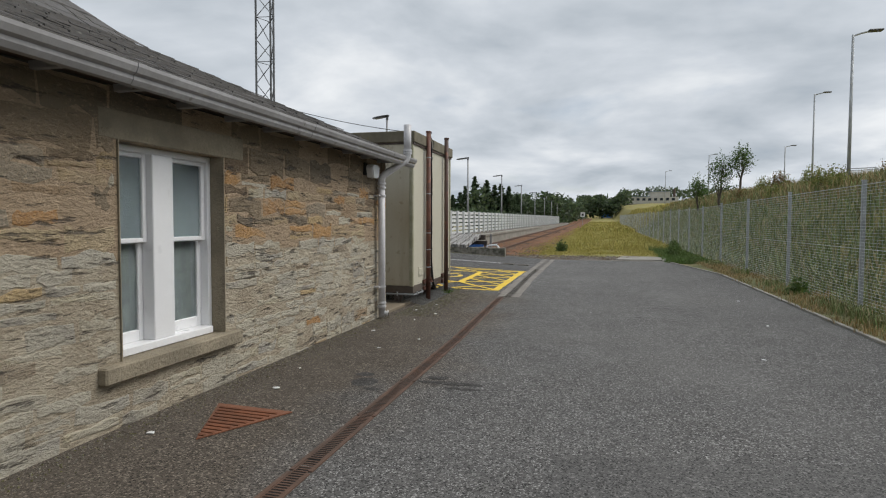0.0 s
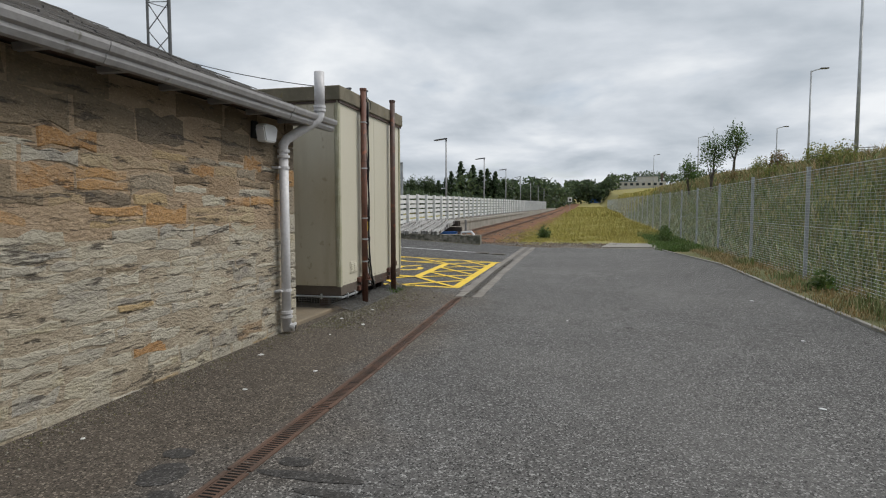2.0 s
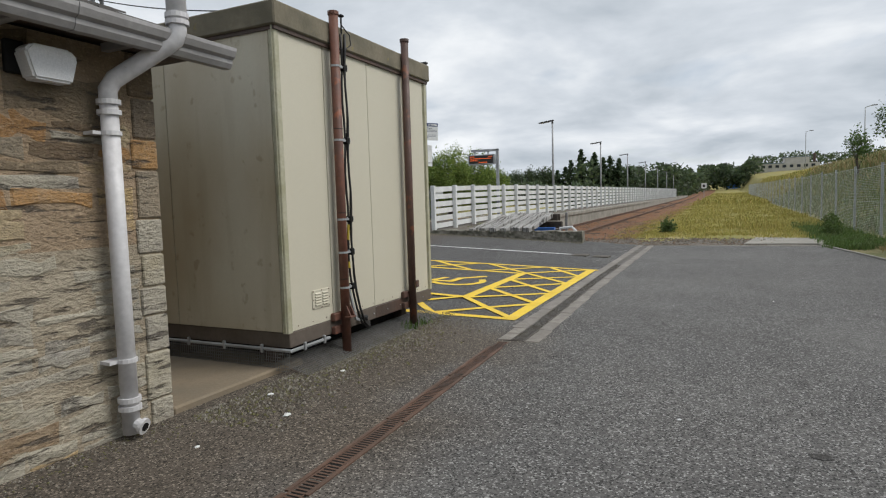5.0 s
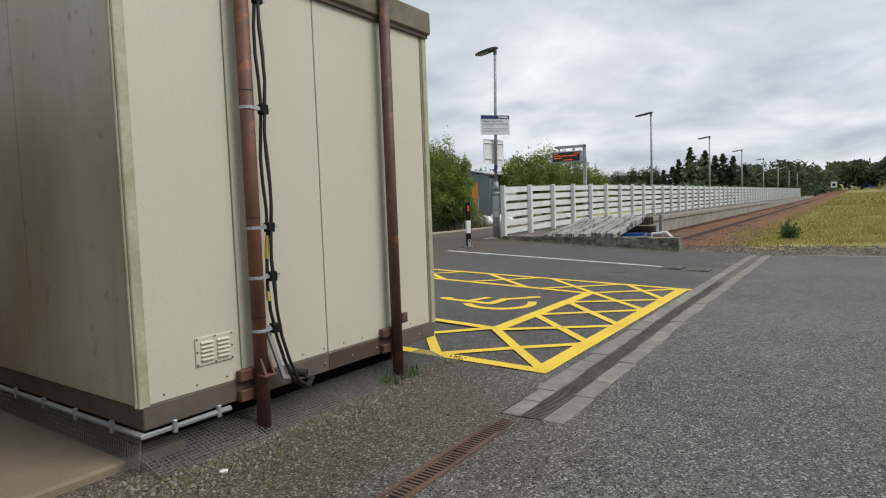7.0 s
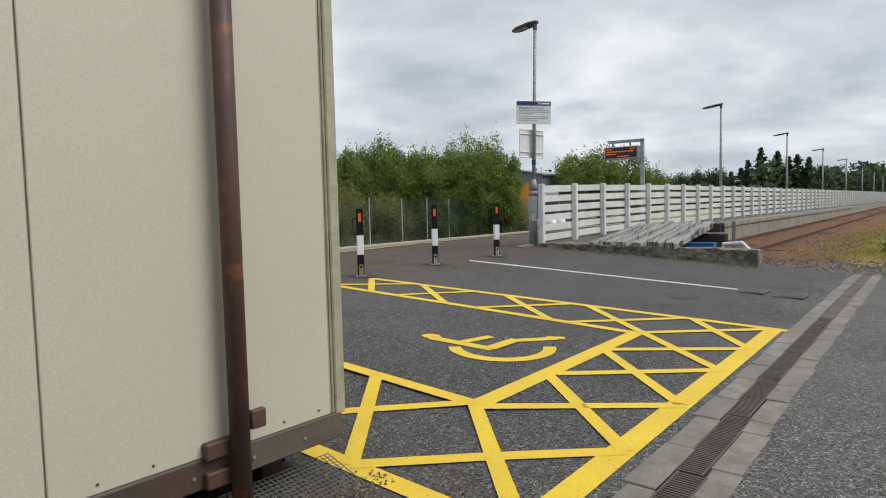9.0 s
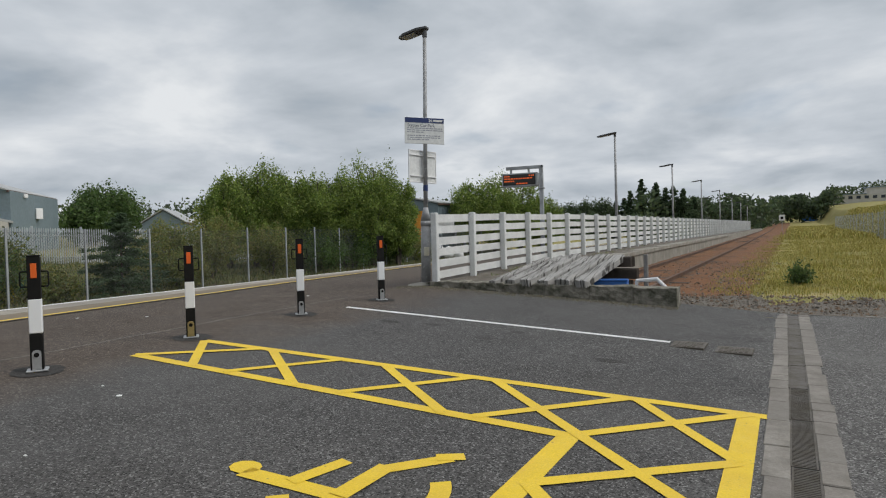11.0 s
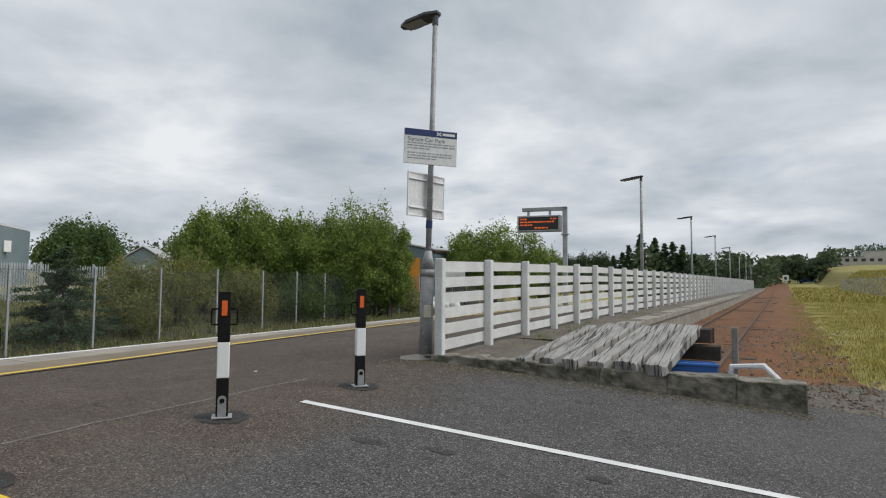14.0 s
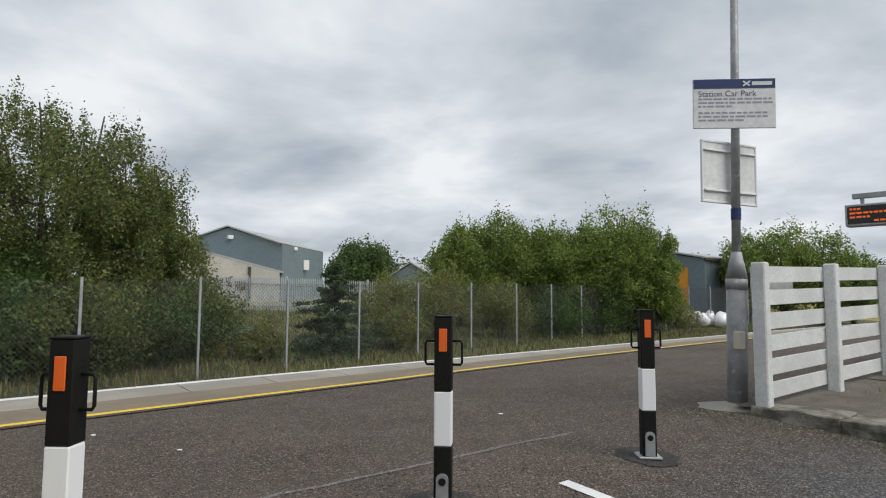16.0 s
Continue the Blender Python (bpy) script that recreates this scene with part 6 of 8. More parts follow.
M_DARK_HEAD = material("dark_grey_lamp_head", (0.06, 0.062, 0.066), 0.5, var=(0.09, 0.09, 0.093), scale=8, fine=30, bump=0.05)
M_LENS = plain("lamp_lens", (0.3, 0.31, 0.31), 0.25)
LX, LY = -8.54, 22.95
lp = lamp_column(LX, LY, fence_z(LY), 5.6, "grey tubular steel lamp post with flat head at the fence end")
lp.matrix_basis = pose(LX, LY, fence_z(LY), -0.6, 1.1, 0)
bm = bmesh.new()
box(bm, (0.02, -0.12, 0.58), (0.1, -0.02, 0.76), 0.008)
part("junction_box", bm, M_CREAM, lp)
bm = bmesh.new()
ring(bm, (0, 0, 1.98), (0, 0, 1), 0.052, 0.12, 12)
part("blue_band", bm, M_NAVY, lp)
bm = bmesh.new()
for a, b in zip(blob(LX, LY - 0.1, 0.42, 0.3, 14, 3), blob(LX, LY - 0.1, 0.42, 0.3, 14, 3)[1:] + blob(LX, LY - 0.1, 0.42, 0.3, 14, 3)[:1]):
    bm.faces.new([bm.verts.new(p) for p in ((*a, fence_z(LY) - 0.03), (*b, fence_z(LY) - 0.03), (LX, LY, fence_z(LY) + 0.05))])
solo("concrete_footing", bm, M_CONCRETE, "broken concrete footing round the lamp post", "footing", "structure")
for y in (37.8, 51.5, 65, 79, 93, 107, 121):
    lamp_column(-8.33, y, fence_z(y), 5.47 - (y - 37) * 0.004, "slim grey platform lamp post with flat head", False, 0.75)


def text_mesh(words, size, mat, parent, m, name="lettering"):
    cu = bpy.data.curves.new(name, "FONT")
    cu.body, cu.size, cu.extrude = words, size, 0.0008
    tmp = bpy.data.objects.new(name, cu)
    scene.collection.objects.link(tmp)
    bpy.context.view_layer.update()
    me = bpy.data.meshes.new_from_object(tmp.evaluated_get(bpy.context.evaluated_depsgraph_get()))
    bpy.data.objects.remove(tmp)
    bpy.data.curves.remove(cu)
    me.materials.clear()
    me.materials.append(mat)
    ob = new(name, me)
    ob.parent = parent
    ob.matrix_basis = m
    return ob


def car_park_sign():
    s = thing("car_park_sign", "white station car park sign with navy band on the lamp post", "sign", (LX + 0.075, LY - 0.02, 3.345), 47)
    s.matrix_basis = pose(LX + 0.075, LY - 0.02, 3.345, 0, 1.0, 47)
    w, h = 0.835, 0.535
    bm = bmesh.new()
    box(bm, (-w / 2, -0.004, 0), (w / 2, 0.02, h), 0.004)
    part("panel", bm, M_SIGN, s)
    bm = bmesh.new()
    box(bm, (-w / 2 + 0.004, -0.0075, h - 0.105), (w / 2 - 0.004, -0.0045, h - 0.004))
    band = part("header_band", bm, M_NAVY, s)
    bm = bmesh.new()
    for a, b in (((0.09, h - 0.08), (0.16, h - 0.03)), ((0.09, h - 0.03), (0.16, h - 0.08))):
        d = Vector((b[0] - a[0], 0, b[1] - a[1])).normalized() * 0.008
        prism(bm, [(a[0] - d.z, -0.0085, a[1] + d.x), (a[0] + d.z, -0.0085, a[1] - d.x), (b[0] + d.z, -0.0085, b[1] - d.x), (b[0] - d.z, -0.0085, b[1] + d.x)], (0, -0.001, 0))
    box(bm, (0.18, -0.0095, h - 0.075), (0.38, -0.0085, h - 0.035))
    part("emblem", bm, M_SIGN, band)
    text_mesh("Station Car Park", 0.088, M_SIGN_TEXT, s, pose(-w / 2 + 0.05, -0.0055, h - 0.19, 90, 0, 0))
    rnd = random.Random(1)
    for k, (z, ln) in enumerate(((0.305, 0.72), (0.265, 0.74), (0.225, 0.3), (0.155, 0.68), (0.115, 0.69), (0.075, 0.42))):
        x = -w / 2 + 0.05
        bm = bmesh.new()
        while x < -w / 2 + 0.05 + ln:
            ww = rnd.uniform(0.03, 0.1)
            box(bm, (x, -0.0055, z), (x + ww, -0.0045, z + 0.02))
            x += ww + 0.014
        part("text_line", bm, M_SIGN_GREY, s)
    for z in (0.1, 0.43):
        bm = bmesh.new()
        box(bm, (-0.3, 0.02, z - 0.015), (0.3, 0.045, z + 0.015), 0.004)
        part("rail", bm, M_GALV, s)
    n = thing("rear_sign", "back of a framed sign facing the platform", "sign", (LX - 0.03, LY + 0.03, 2.57), 74)
    n.matrix_basis = pose(LX - 0.03, LY + 0.03, 2.57, 0, 1.0, 74)
    bm = bmesh.new()
    box(bm, (-0.36, -0.006, 0), (0.36, 0.006, 0.63), 0.003)
    part("panel", bm, M_SIGN, n)
    for lo, hi in (((-0.38, -0.015, -0.02), (0.38, 0.015, 0.005)), ((-0.38, -0.015, 0.625), (0.38, 0.015, 0.65)), ((-0.38, -0.015, 0.005), (-0.357, 0.015, 0.625)), ((0.357, -0.015, 0.005), (0.38, 0.015, 0.625)), ((-0.355, -0.03, 0.1), (0.355, -0.006, 0.125)), ((-0.355, -0.03, 0.53), (0.355, -0.006, 0.55))):
        bm = bmesh.new()
        box(bm, lo, hi, 0.004)
        part("frame_bar", bm, M_UPVC, n)


car_park_sign()


def departure_display():
    y, x = 30.45, -8.82
    z0 = fence_z(y)
    d = thing("departure_display", "hanging platform departure display with orange lettering on grey post", "departure display", (x, y, z0), 9)
    h = 3.62 - z0
    bm = bmesh.new()
    box(bm, (-0.06, -0.06, -0.05), (0.06, 0.06, h), 0.01)
    part("post", bm, M_GALV_POST, d)
    bm = bmesh.new()
    box(bm, (-0.09, -0.09, h - 0.75), (0.09, 0.09, h - 0.71), 0.005)
    part("collar", bm, M_GALV_POST, d)
    bm = bmesh.new()
    box(bm, (-1.14, -0.06, h - 0.1), (0.06, 0.06, h), 0.01)
    part("arm", bm, M_GALV_POST, d)
    for px in (-0.98, -0.4):
        bm = bmesh.new()
        box(bm, (px - 0.03, -0.03, h - 0.23), (px + 0.03, 0.03, h - 0.095), 0.004)
        part("hanger", bm, M_GALV_POST, d)
    bm = bmesh.new()
    box(bm, (-1.25, -0.16, h - 0.65), (-0.1, 0.16, h - 0.225), 0.012)
    cs = part("case", bm, M_GALV_POST, d)
    bm = bmesh.new()
    box(bm, (-1.21, -0.168, h - 0.61), (-0.15, -0.161, h - 0.265))
    part("screen", bm, M_SCREEN, cs)
    rnd = random.Random(4)
    for z, x0, x1 in ((h - 0.32, -1.17, -0.97), (h - 0.32, -0.36, -0.2), (h - 0.4, -1.17, -0.26), (h - 0.48, -1.17, -0.84), (h - 0.56, -0.78, -0.42)):
        bm = bmesh.new()
        xx = x0
        while xx < x1:
            w = rnd.uniform(0.03, 0.1)
            box(bm, (xx, -0.171, z - 0.018), (min(xx + w, x1), -0.169, z + 0.018))
            xx += w + 0.02
        part("text_line", bm, M_LED, cs)


departure_display()

# cable between mast and cabin
bm = bmesh.new()
tube(bm, [(-3.3 - 3.05 * t, 10.0 + 0.5 * t, 2.99 + 0.75 * t - 0.25 * t * (1 - t)) for t in [k / 10 for k in range(11)]], 0.006, 5)
solo("overhead_cable", bm, M_BLACK_RUBBER, "thin black cable from the mast to the cabin", "cable")


def ballast_stones():
    """Loose ballast and rubble round the end of the bay track."""
    rng = np.random.default_rng(12)
    n = 4200
    y = 23.6 + rng.random(n) ** 1.6 * 16
    x = -6.9 + rng.random(n) * (3.9 + 1.2 * rng.random(n))
    near = rng.random(n) < 0.55
    x[near], y[near] = rng.uniform(-4.6, 1.6, near.sum()), rng.uniform(23.65, 26.4, near.sum())
    s = 0.01 + 0.035 * rng.random(n) ** 2.2
    z = np.array([lerp_table(RISE, float(v)) for v in y]) - 0.045 + near * 0.045
    v = np.empty((n, 6, 3))
    d = rng.normal(size=(n, 6, 3)) * 0.18
    base = np.array([(1, 0, 0), (0, 1, 0), (-1, 0, 0), (0, -1, 0), (0, 0, 0.8), (0, 0, -0.5)])
    v[:] = (base[None] + d) * s[:, None, None]
    v[:, :, 0] += x[:, None]; v[:, :, 1] += y[:, None]; v[:, :, 2] += z[:, None]
    b = np.arange(n)[:, None] * 6
    faces = np.concatenate([b + np.array(f) for f in ((0, 1, 4), (1, 2, 4), (2, 3, 4), (3, 0, 4), (1, 0, 5), (2, 1, 5), (3, 2, 5), (0, 3, 5))]).tolist()
    me = bpy.data.meshes.new("ballast")
    me.from_pydata(v.reshape(-1, 3).tolist(), [], faces)
    me.materials.append(M_BALLAST)
    tagged(new("ballast", me), "loose grey and rusty ballast stones round the track end", "ballast", "", "stuff")


M_BALLAST = material("ballast_stone", (0.2, 0.17, 0.14), 0.95, rand=[(0.2, 0.175, 0.15), (0.15, 0.1, 0.065), (0.25, 0.225, 0.19), (0.19, 0.125, 0.08), (0.13, 0.115, 0.1)], scale=3, fine=30, bump=0, island=True)
ballast_stones()

# ---- the mesh fence at the foot of the bank ----


M_MESH_WIRE = material("bright_mesh_wire", (0.52, 0.56, 0.58), 0.5, 0.2, var=(0.44, 0.48, 0.5), scale=1, fine=10, bump=0)


def mesh_fence():
    f = thing("mesh_fence", "tall grey galvanised wire mesh security fence along the bank", "fence")
    ys_ = [-4.3 + 3.78 * k for k in range(36)]
    post_me = panel_me = None
    for k, y in enumerate(ys_):
        x = 3.92
        z = terrain_z(x, y) if y > 23.7 else 0.0
        if post_me is None:
            bm = bmesh.new()
            box(bm, (-0.03, -0.03, -0.15), (0.03, 0.03, 2.1), 0.006)
            box(bm, (-0.036, -0.036, 2.1), (0.036, 0.036, 2.12), 0.004)
            first = part("post", bm, M_GALV_POST, f)
            post_me = first.data
            bm = bmesh.new()
            for i in range(41):
                zz = 0.04 + i * 0.05
                tube(bm, [(-0.034, 0.0, zz), (-0.034, 3.78, zz)], 0.0036 if i % 20 else 0.007, 4, False)
            for i in range(1, 25):
                tube(bm, [(-0.034, i * 0.15, 0.03), (-0.034, i * 0.15, 2.06)], 0.0017, 3, False)
            fp = part("mesh_panel", bm, M_MESH_WIRE, f)
            panel_me = fp.data
            first.location, fp.location = (x, y, z), (x, y, z)
        else:
            p = new("post", post_me)
            p.parent, p.location = f, (x, y, z)
            if k < len(ys_) - 1:
                q = new("mesh_panel", panel_me)
                q.parent, q.location = f, (x, y, z)


mesh_fence()
bm = bmesh.new()
for y0, y1 in zip(span(-6, 24, 1.0), span(-6, 24, 1.0)[1:]):
    xa = 3.18 if y0 < 18 else 3.18 - (y0 - 18) * 0.16
    xb = 3.18 if y1 < 18 else 3.18 - (y1 - 18) * 0.16
    prism(bm, [(xa, y0, -0.1), (xa + 0.06, y0, -0.1), (xa + 0.06, y0, 0.03), (xa, y0, 0.03)], (xb - xa, y1 - y0 - 0.008, 0))
solo("edging_kerb", bm, M_CONCRETE, "narrow concrete edging along the asphalt", "kerb", "structure")


def verge_z(x, y):
    k = max(0.0, min(1.0, (x - 3.18) / 1.0))
    if x < 3.19:
        return -0.02
    return 0.012 + 0.05 * k + 0.05 * noise.noise((x * 2, y * 1.5, 2)) * k


grid("verge", [2.2, 2.8, 3.12, 3.22, 3.6, 3.9, 4.2, 4.5], span(-8, 23.7, 0.5), verge_z, M_BANK, "dry grassy verge beside the asphalt", "verge")


def chain_fence():
    """Chain-link fence on the far side of the running line."""
    f = thing("chain_link_fence", "grey chain-link fence on steel posts beyond the track", "fence")
    ys_ = [7.3 + 2.72 * k for k in range(24)]
    pts = [(lerp_table([(5, -18.2), (18.6, -20.7), (23.3, -22.3), (28.7, -23.5), (34.3, -24.05), (41.4, -25.5), (75, -27.5)], y), y) for y in ys_]
    for (x, y), (x2, y2) in zip(pts, pts[1:]):
        z, z2 = terrain_z(x, y), terrain_z(x2, y2)
        bm = bmesh.new()
        box(bm, (x - 0.03, y - 0.03, z - 0.1), (x + 0.03, y + 0.03, z + 2.65), 0.006)
        part("post", bm, M_GALV_POST, f)
        bm = bmesh.new()
        a, b = Vector((x, y, z)), Vector((x2, y2, z2))
        L = (b - a).length
        h = 2.5
        s = 0.11
        n = int((L + h) / s)
        for k in range(n):
            u = k * s
            for flip in (False, True):
                lo_u, lo_v = (u - h, h) if u > h else (0.0, u)
                hi_u, hi_v = (L, u - L) if u > L else (u, 0.0)
                if flip:
                    lo_u, hi_u = L - lo_u, L - hi_u
                p = a.lerp(b, lo_u / L) + Vector((0, 0, lo_v + 0.05))
                q = a.lerp(b, hi_u / L) + Vector((0, 0, hi_v + 0.05))
                tube(bm, [p, q], 0.0036, 3, False)
        for v in (0.05, 1.3, 2.52):
            tube(bm, [a + Vector((0, 0, v)), b + Vector((0, 0, v))], 0.004, 3, False)
        part("chain_link", bm, M_CHAIN, f)


M_CHAIN = material("dull_chain_wire", (0.12, 0.125, 0.125), 0.6, 0.3, var=(0.085, 0.09, 0.09), scale=2, fine=10, bump=0)
chain_fence()


def palisade(a, b, n):
    f = thing("palisade_fence", "grey galvanised steel palisade fence of the works yard", "fence")
    a, b = Vector(a), Vector(b)
    d = (b - a).normalized()
    me = None
    rz = math.degrees(math.atan2(d.y, d.x))
    for k in range(n):
        p = a.lerp(b, k / n)
        m = pose(p.x, p.y, terrain_z(p.x, p.y), 0, 0, rz)
        if me is None:
            bm = bmesh.new()
            prism(bm, [(-0.035, 0, 0), (0.035, 0, 0), (0.035, 0, 2.3), (0.0, 0, 2.42), (-0.035, 0, 2.3)], (0, 0.02, 0))
            ob = part("pale", bm, M_PALISADE, f)
            me = ob.data
        else:
            ob = new("pale", me)
            ob.parent = f
        ob.matrix_basis = m
    for k in range(9):
        p = a.lerp(b, k / 8)
        bm = bmesh.new()
        box(bm, (-0.06, 0.03, -0.1), (0.06, 0.15, 2.5), 0.01)
        ob = part("post", bm, M_PALISADE, f)
        ob.matrix_basis = pose(p.x, p.y, terrain_z(p.x, p.y), 0, 0, rz)
    for v in (0.5, 1.9):
        for k in range(8):
            bm = bmesh.new()
            p, q = a.lerp(b, k / 8), a.lerp(b, (k + 1) / 8)
            tube(bm, [(p.x, p.y, terrain_z(p.x, p.y) + v), (q.x, q.y, terrain_z(q.x, q.y) + v)], 0.03, 4, False)
            part("rail", bm, M_PALISADE, f)


palisade((-50, 26, 0), (-35.5, 43.0, 0), 170)

# ---- buildings beyond ----


def shed(name, label, origin, u, w, length, eave, ridge, wall_mat, roof_mat, ribs=True):
    """A gabled shed: origin is the near corner, u the long side's direction, w the gable's width to its left."""
    s = thing(name, label, "building")
    o = Vector((*origin, 0))
    u = Vector((*u, 0)).normalized()
    v = Vector((-u.y, u.x, 0))
    g = terrain_z(o.x, o.y) - 0.3
    P = lambda a, b, z: o + u * a + v * b + Vector((0, 0, z))
    bm = bmesh.new()
    prism(bm, [P(0, 0, g), P(0, w, g), P(0, w, eave), P(0, w / 2, ridge), P(0, 0, eave)], u * length)
    part("wall", bm, wall_mat, s)
    for e0, b0, b1 in ((eave, -0.15, w / 2), (eave, w + 0.15, w / 2)):
        bm = bmesh.new()
        z0 = eave + 0.02
        prism(bm, [P(-0.2, b0, z0), P(length + 0.2, b0, z0), P(length + 0.2, b1, ridge + 0.1), P(-0.2, b1, ridge + 0.1)], (0, 0, 0.12))
        part("roof", bm, roof_mat, s)
    if ribs:
        for k in range(int(length / 0.6)):
            bm = bmesh.new()
            a = 0.3 + k * 0.6
            prism(bm, [P(a, -0.03, g), P(a + 0.1, -0.03, g), P(a + 0.1, -0.03, eave), P(a, -0.03, eave)], v * 0.02)
            part("cladding_rib", bm, wall_mat, s)
    bm = bmesh.new()
    prism(bm, [P(-0.18, -0.18, eave - 0.12), P(length + 0.18, -0.18, eave - 0.12), P(length + 0.18, -0.18, eave + 0.06), P(-0.18, -0.18, eave + 0.06)], v * 0.12)
    part("gutter", bm, M_DARK_STEEL, s)
    return s, P


s1, P1 = shed("works_shed", "large blue-grey metal clad works shed with pale roof", (-67.1, 45.5), (7.9, -7.8), -11.0, 11.1, 6.4, 8.0, M_SHED, M_SHED_ROOF)
for a, b, z, w in ((11.2, -5.2, 6.9, 0.5), (8.2, 0.08, 6.0, 0.35)):
    bm = bmesh.new()
    c = P1(a, b, z)
    box(bm, (c.x - w / 2, c.y - w / 2, c.z), (c.x + w / 2, c.y + w / 2, c.z + 0.35), 0.03)
    part("floodlight", bm, M_UPVC, s1)
bm = bmesh.new()
c = P1(5.5, 0.1, 4.2)
box(bm, (c.x - 0.3, c.y - 0.3, c.z), (c.x + 0.3, c.y + 0.3, c.z + 1.0), 0.03)
part("notice", bm, M_UPVC, s1)


def lean_to():
    """A low rendered shed whose single roof slope falls towards the line."""
    s = thing("lean_to_shed", "low pale rendered lean-to shed with sheet roof", "building")
    a, b = Vector((-61.8, 29.2, 0)), Vector((-59.0, 37.4, 0))
    g = terrain_z(-60, 34) - 0.4
    back = Vector((-2.6, 1.4, 0))
    up = lambda p, z: p + Vector((0, 0, z))
    bm = bmesh.new()
    prism(bm, [up(a, g), up(b, g), up(b, 3.7), up(a, 5.9)], back)
    part("wall", bm, M_RENDER, s)
    bm = bmesh.new()
    d = (b - a).normalized()
    prism(bm, [up(a - d * 0.2, 5.97), up(b + d * 0.3, 3.64), up(b + d * 0.3, 3.84), up(a - d * 0.2, 6.17)] , back * 1.1)
    part("roof", bm, M_SHED_ROOF, s)
    out = -back.normalized()
    for k, (u0, u1, z0, z1, mat) in enumerate(((0.36, 0.44, 2.2, 3.1, M_RUST), (0.46, 0.52, 2.3, 3.2, M_RUST), (0.56, 0.66, 2.0, 2.9, M_RUST), (0.68, 0.71, 1.4, 4.2, M_DARK_STEEL))):
        p, q = a.lerp(b, u0) + out * 0.03, a.lerp(b, u1) + out * 0.03
        bm = bmesh.new()
        prism(bm, [up(p, z0), up(q, z0), up(q, z1), up(p, z1)], out * 0.05)
        part("downpipe" if k == 3 else "shutter", bm, mat, s)


lean_to()
shed("store_shed", "small blue-grey gabled shed with pale roof", (-60.9, 55.7), (-0.65, 0.76), 4.4, 6, 3.9, 5.3, M_SHED, M_SHED_ROOF, False)
s4, P4 = shed("yard_shed", "blue-grey metal shed with an orange panel", (-29.7, 59.0), (-0.06, 1.0), 5.6, 9, 4.5, 5.0, M_SHED, M_SHED_ROOF)
bm = bmesh.new()
for lo, hi in ((1.3, 2.9),):
    prism(bm, [P4(-0.06, lo, 0.8), P4(-0.06, hi, 0.8), P4(-0.06, hi, 3.9), P4(-0.06, lo, 3.9)], (P4(1, 0, 0) - P4(0, 0, 0)) * 0.05)
part("orange_door", bm, material("orange_door_paint", (0.8, 0.33, 0.03), 0.6, var=(0.7, 0.28, 0.03), scale=1, fine=8, bump=0), s4)


def far_building():
    b = thing("hilltop_building", "long low pale flat-roofed building on the hillside", "building")
    g = terrain_z(20, 265) - 0.5
    bm = bmesh.new()
    box(bm, (9, 262, g), (31, 274, g + 3.0))
    box(bm, (20, 264, g + 3.0), (28, 272, g + 5.2))
    part("wall", bm, M_RENDER, b)
    bm = bmesh.new()
    box(bm, (8.6, 261.7, g + 3.0), (19.8, 274.2, g + 3.3))
    box(bm, (19.7, 263.7, g + 5.2), (28.3, 272.3, g + 5.5))
    part("roof", bm, M_SHED, b)
    for k in range(9):
        bm = bmesh.new()
        box(bm, (10.0 + k * 2.3, 261.9, g + 1.5), (11.2 + k * 2.3, 262.02, g + 2.5))
        part("window", bm, M_GLASS_DARK, b)
    bm = bmesh.new()
    tube(bm, [(30, 268, g + 3.0), (30, 268, g + 6.6)], 0.5, 8)
    part("chimney", bm, M_DARK_STEEL, b)
    c = thing("blue_hut", "small blue hut on the hillside", "hut")
    bm = bmesh.new()
    box(bm, (0.5, 250, terrain_z(2, 250) - 0.3), (5, 254, terrain_z(2, 250) + 2.8), 0.05)
    part("wall", bm, M_BLUE, c)
    bm = bmesh.new()
    box(bm, (0.2, 249.7, terrain_z(2, 250) + 2.8), (5.3, 254.3, terrain_z(2, 250) + 3.1), 0.05)
    part("roof", bm, M_SHED, c)


far_building()

# ---- the road on the bank ----


def road_lamp(x, y, top, label, head=1.1):
    p = thing("street_lamp", label, "street lamp", (x, y, terrain_z(x, y)), 0, "street lamps on the bank")
    h = top - terrain_z(x, y)
    bm = bmesh.new()
    tube(bm, [(0, 0, -0.1), (0, 0, h)], 0.075, 8, True, 0.045)
    part("shaft", bm, M_GALV_POST, p, smooth=True)
    bm = bmesh.new()
    tube(bm, [(0, 0, h - 0.05), (0.25, 0, h + 0.03), (head * 0.6, 0, h + 0.1)], 0.035, 8)
    part("arm", bm, M_GALV_POST, p)
    bm = bmesh.new()
    box(bm, (head * 0.5, -0.14, h + 0.07), (head, 0.14, h + 0.15), 0.03)
    part("lamp_head", bm, M_DARK_HEAD, p)


for x, y, top in ((9.27, 26.7, 8.72), (13.81, 45.8, 10.14), (12.5, 78, 9.6), (17.5, 66, 9.0), (11.0, 112, 10.5)):
    road_lamp(x, y, top, "tall galvanised street lamp on the grassy bank", 1.0)


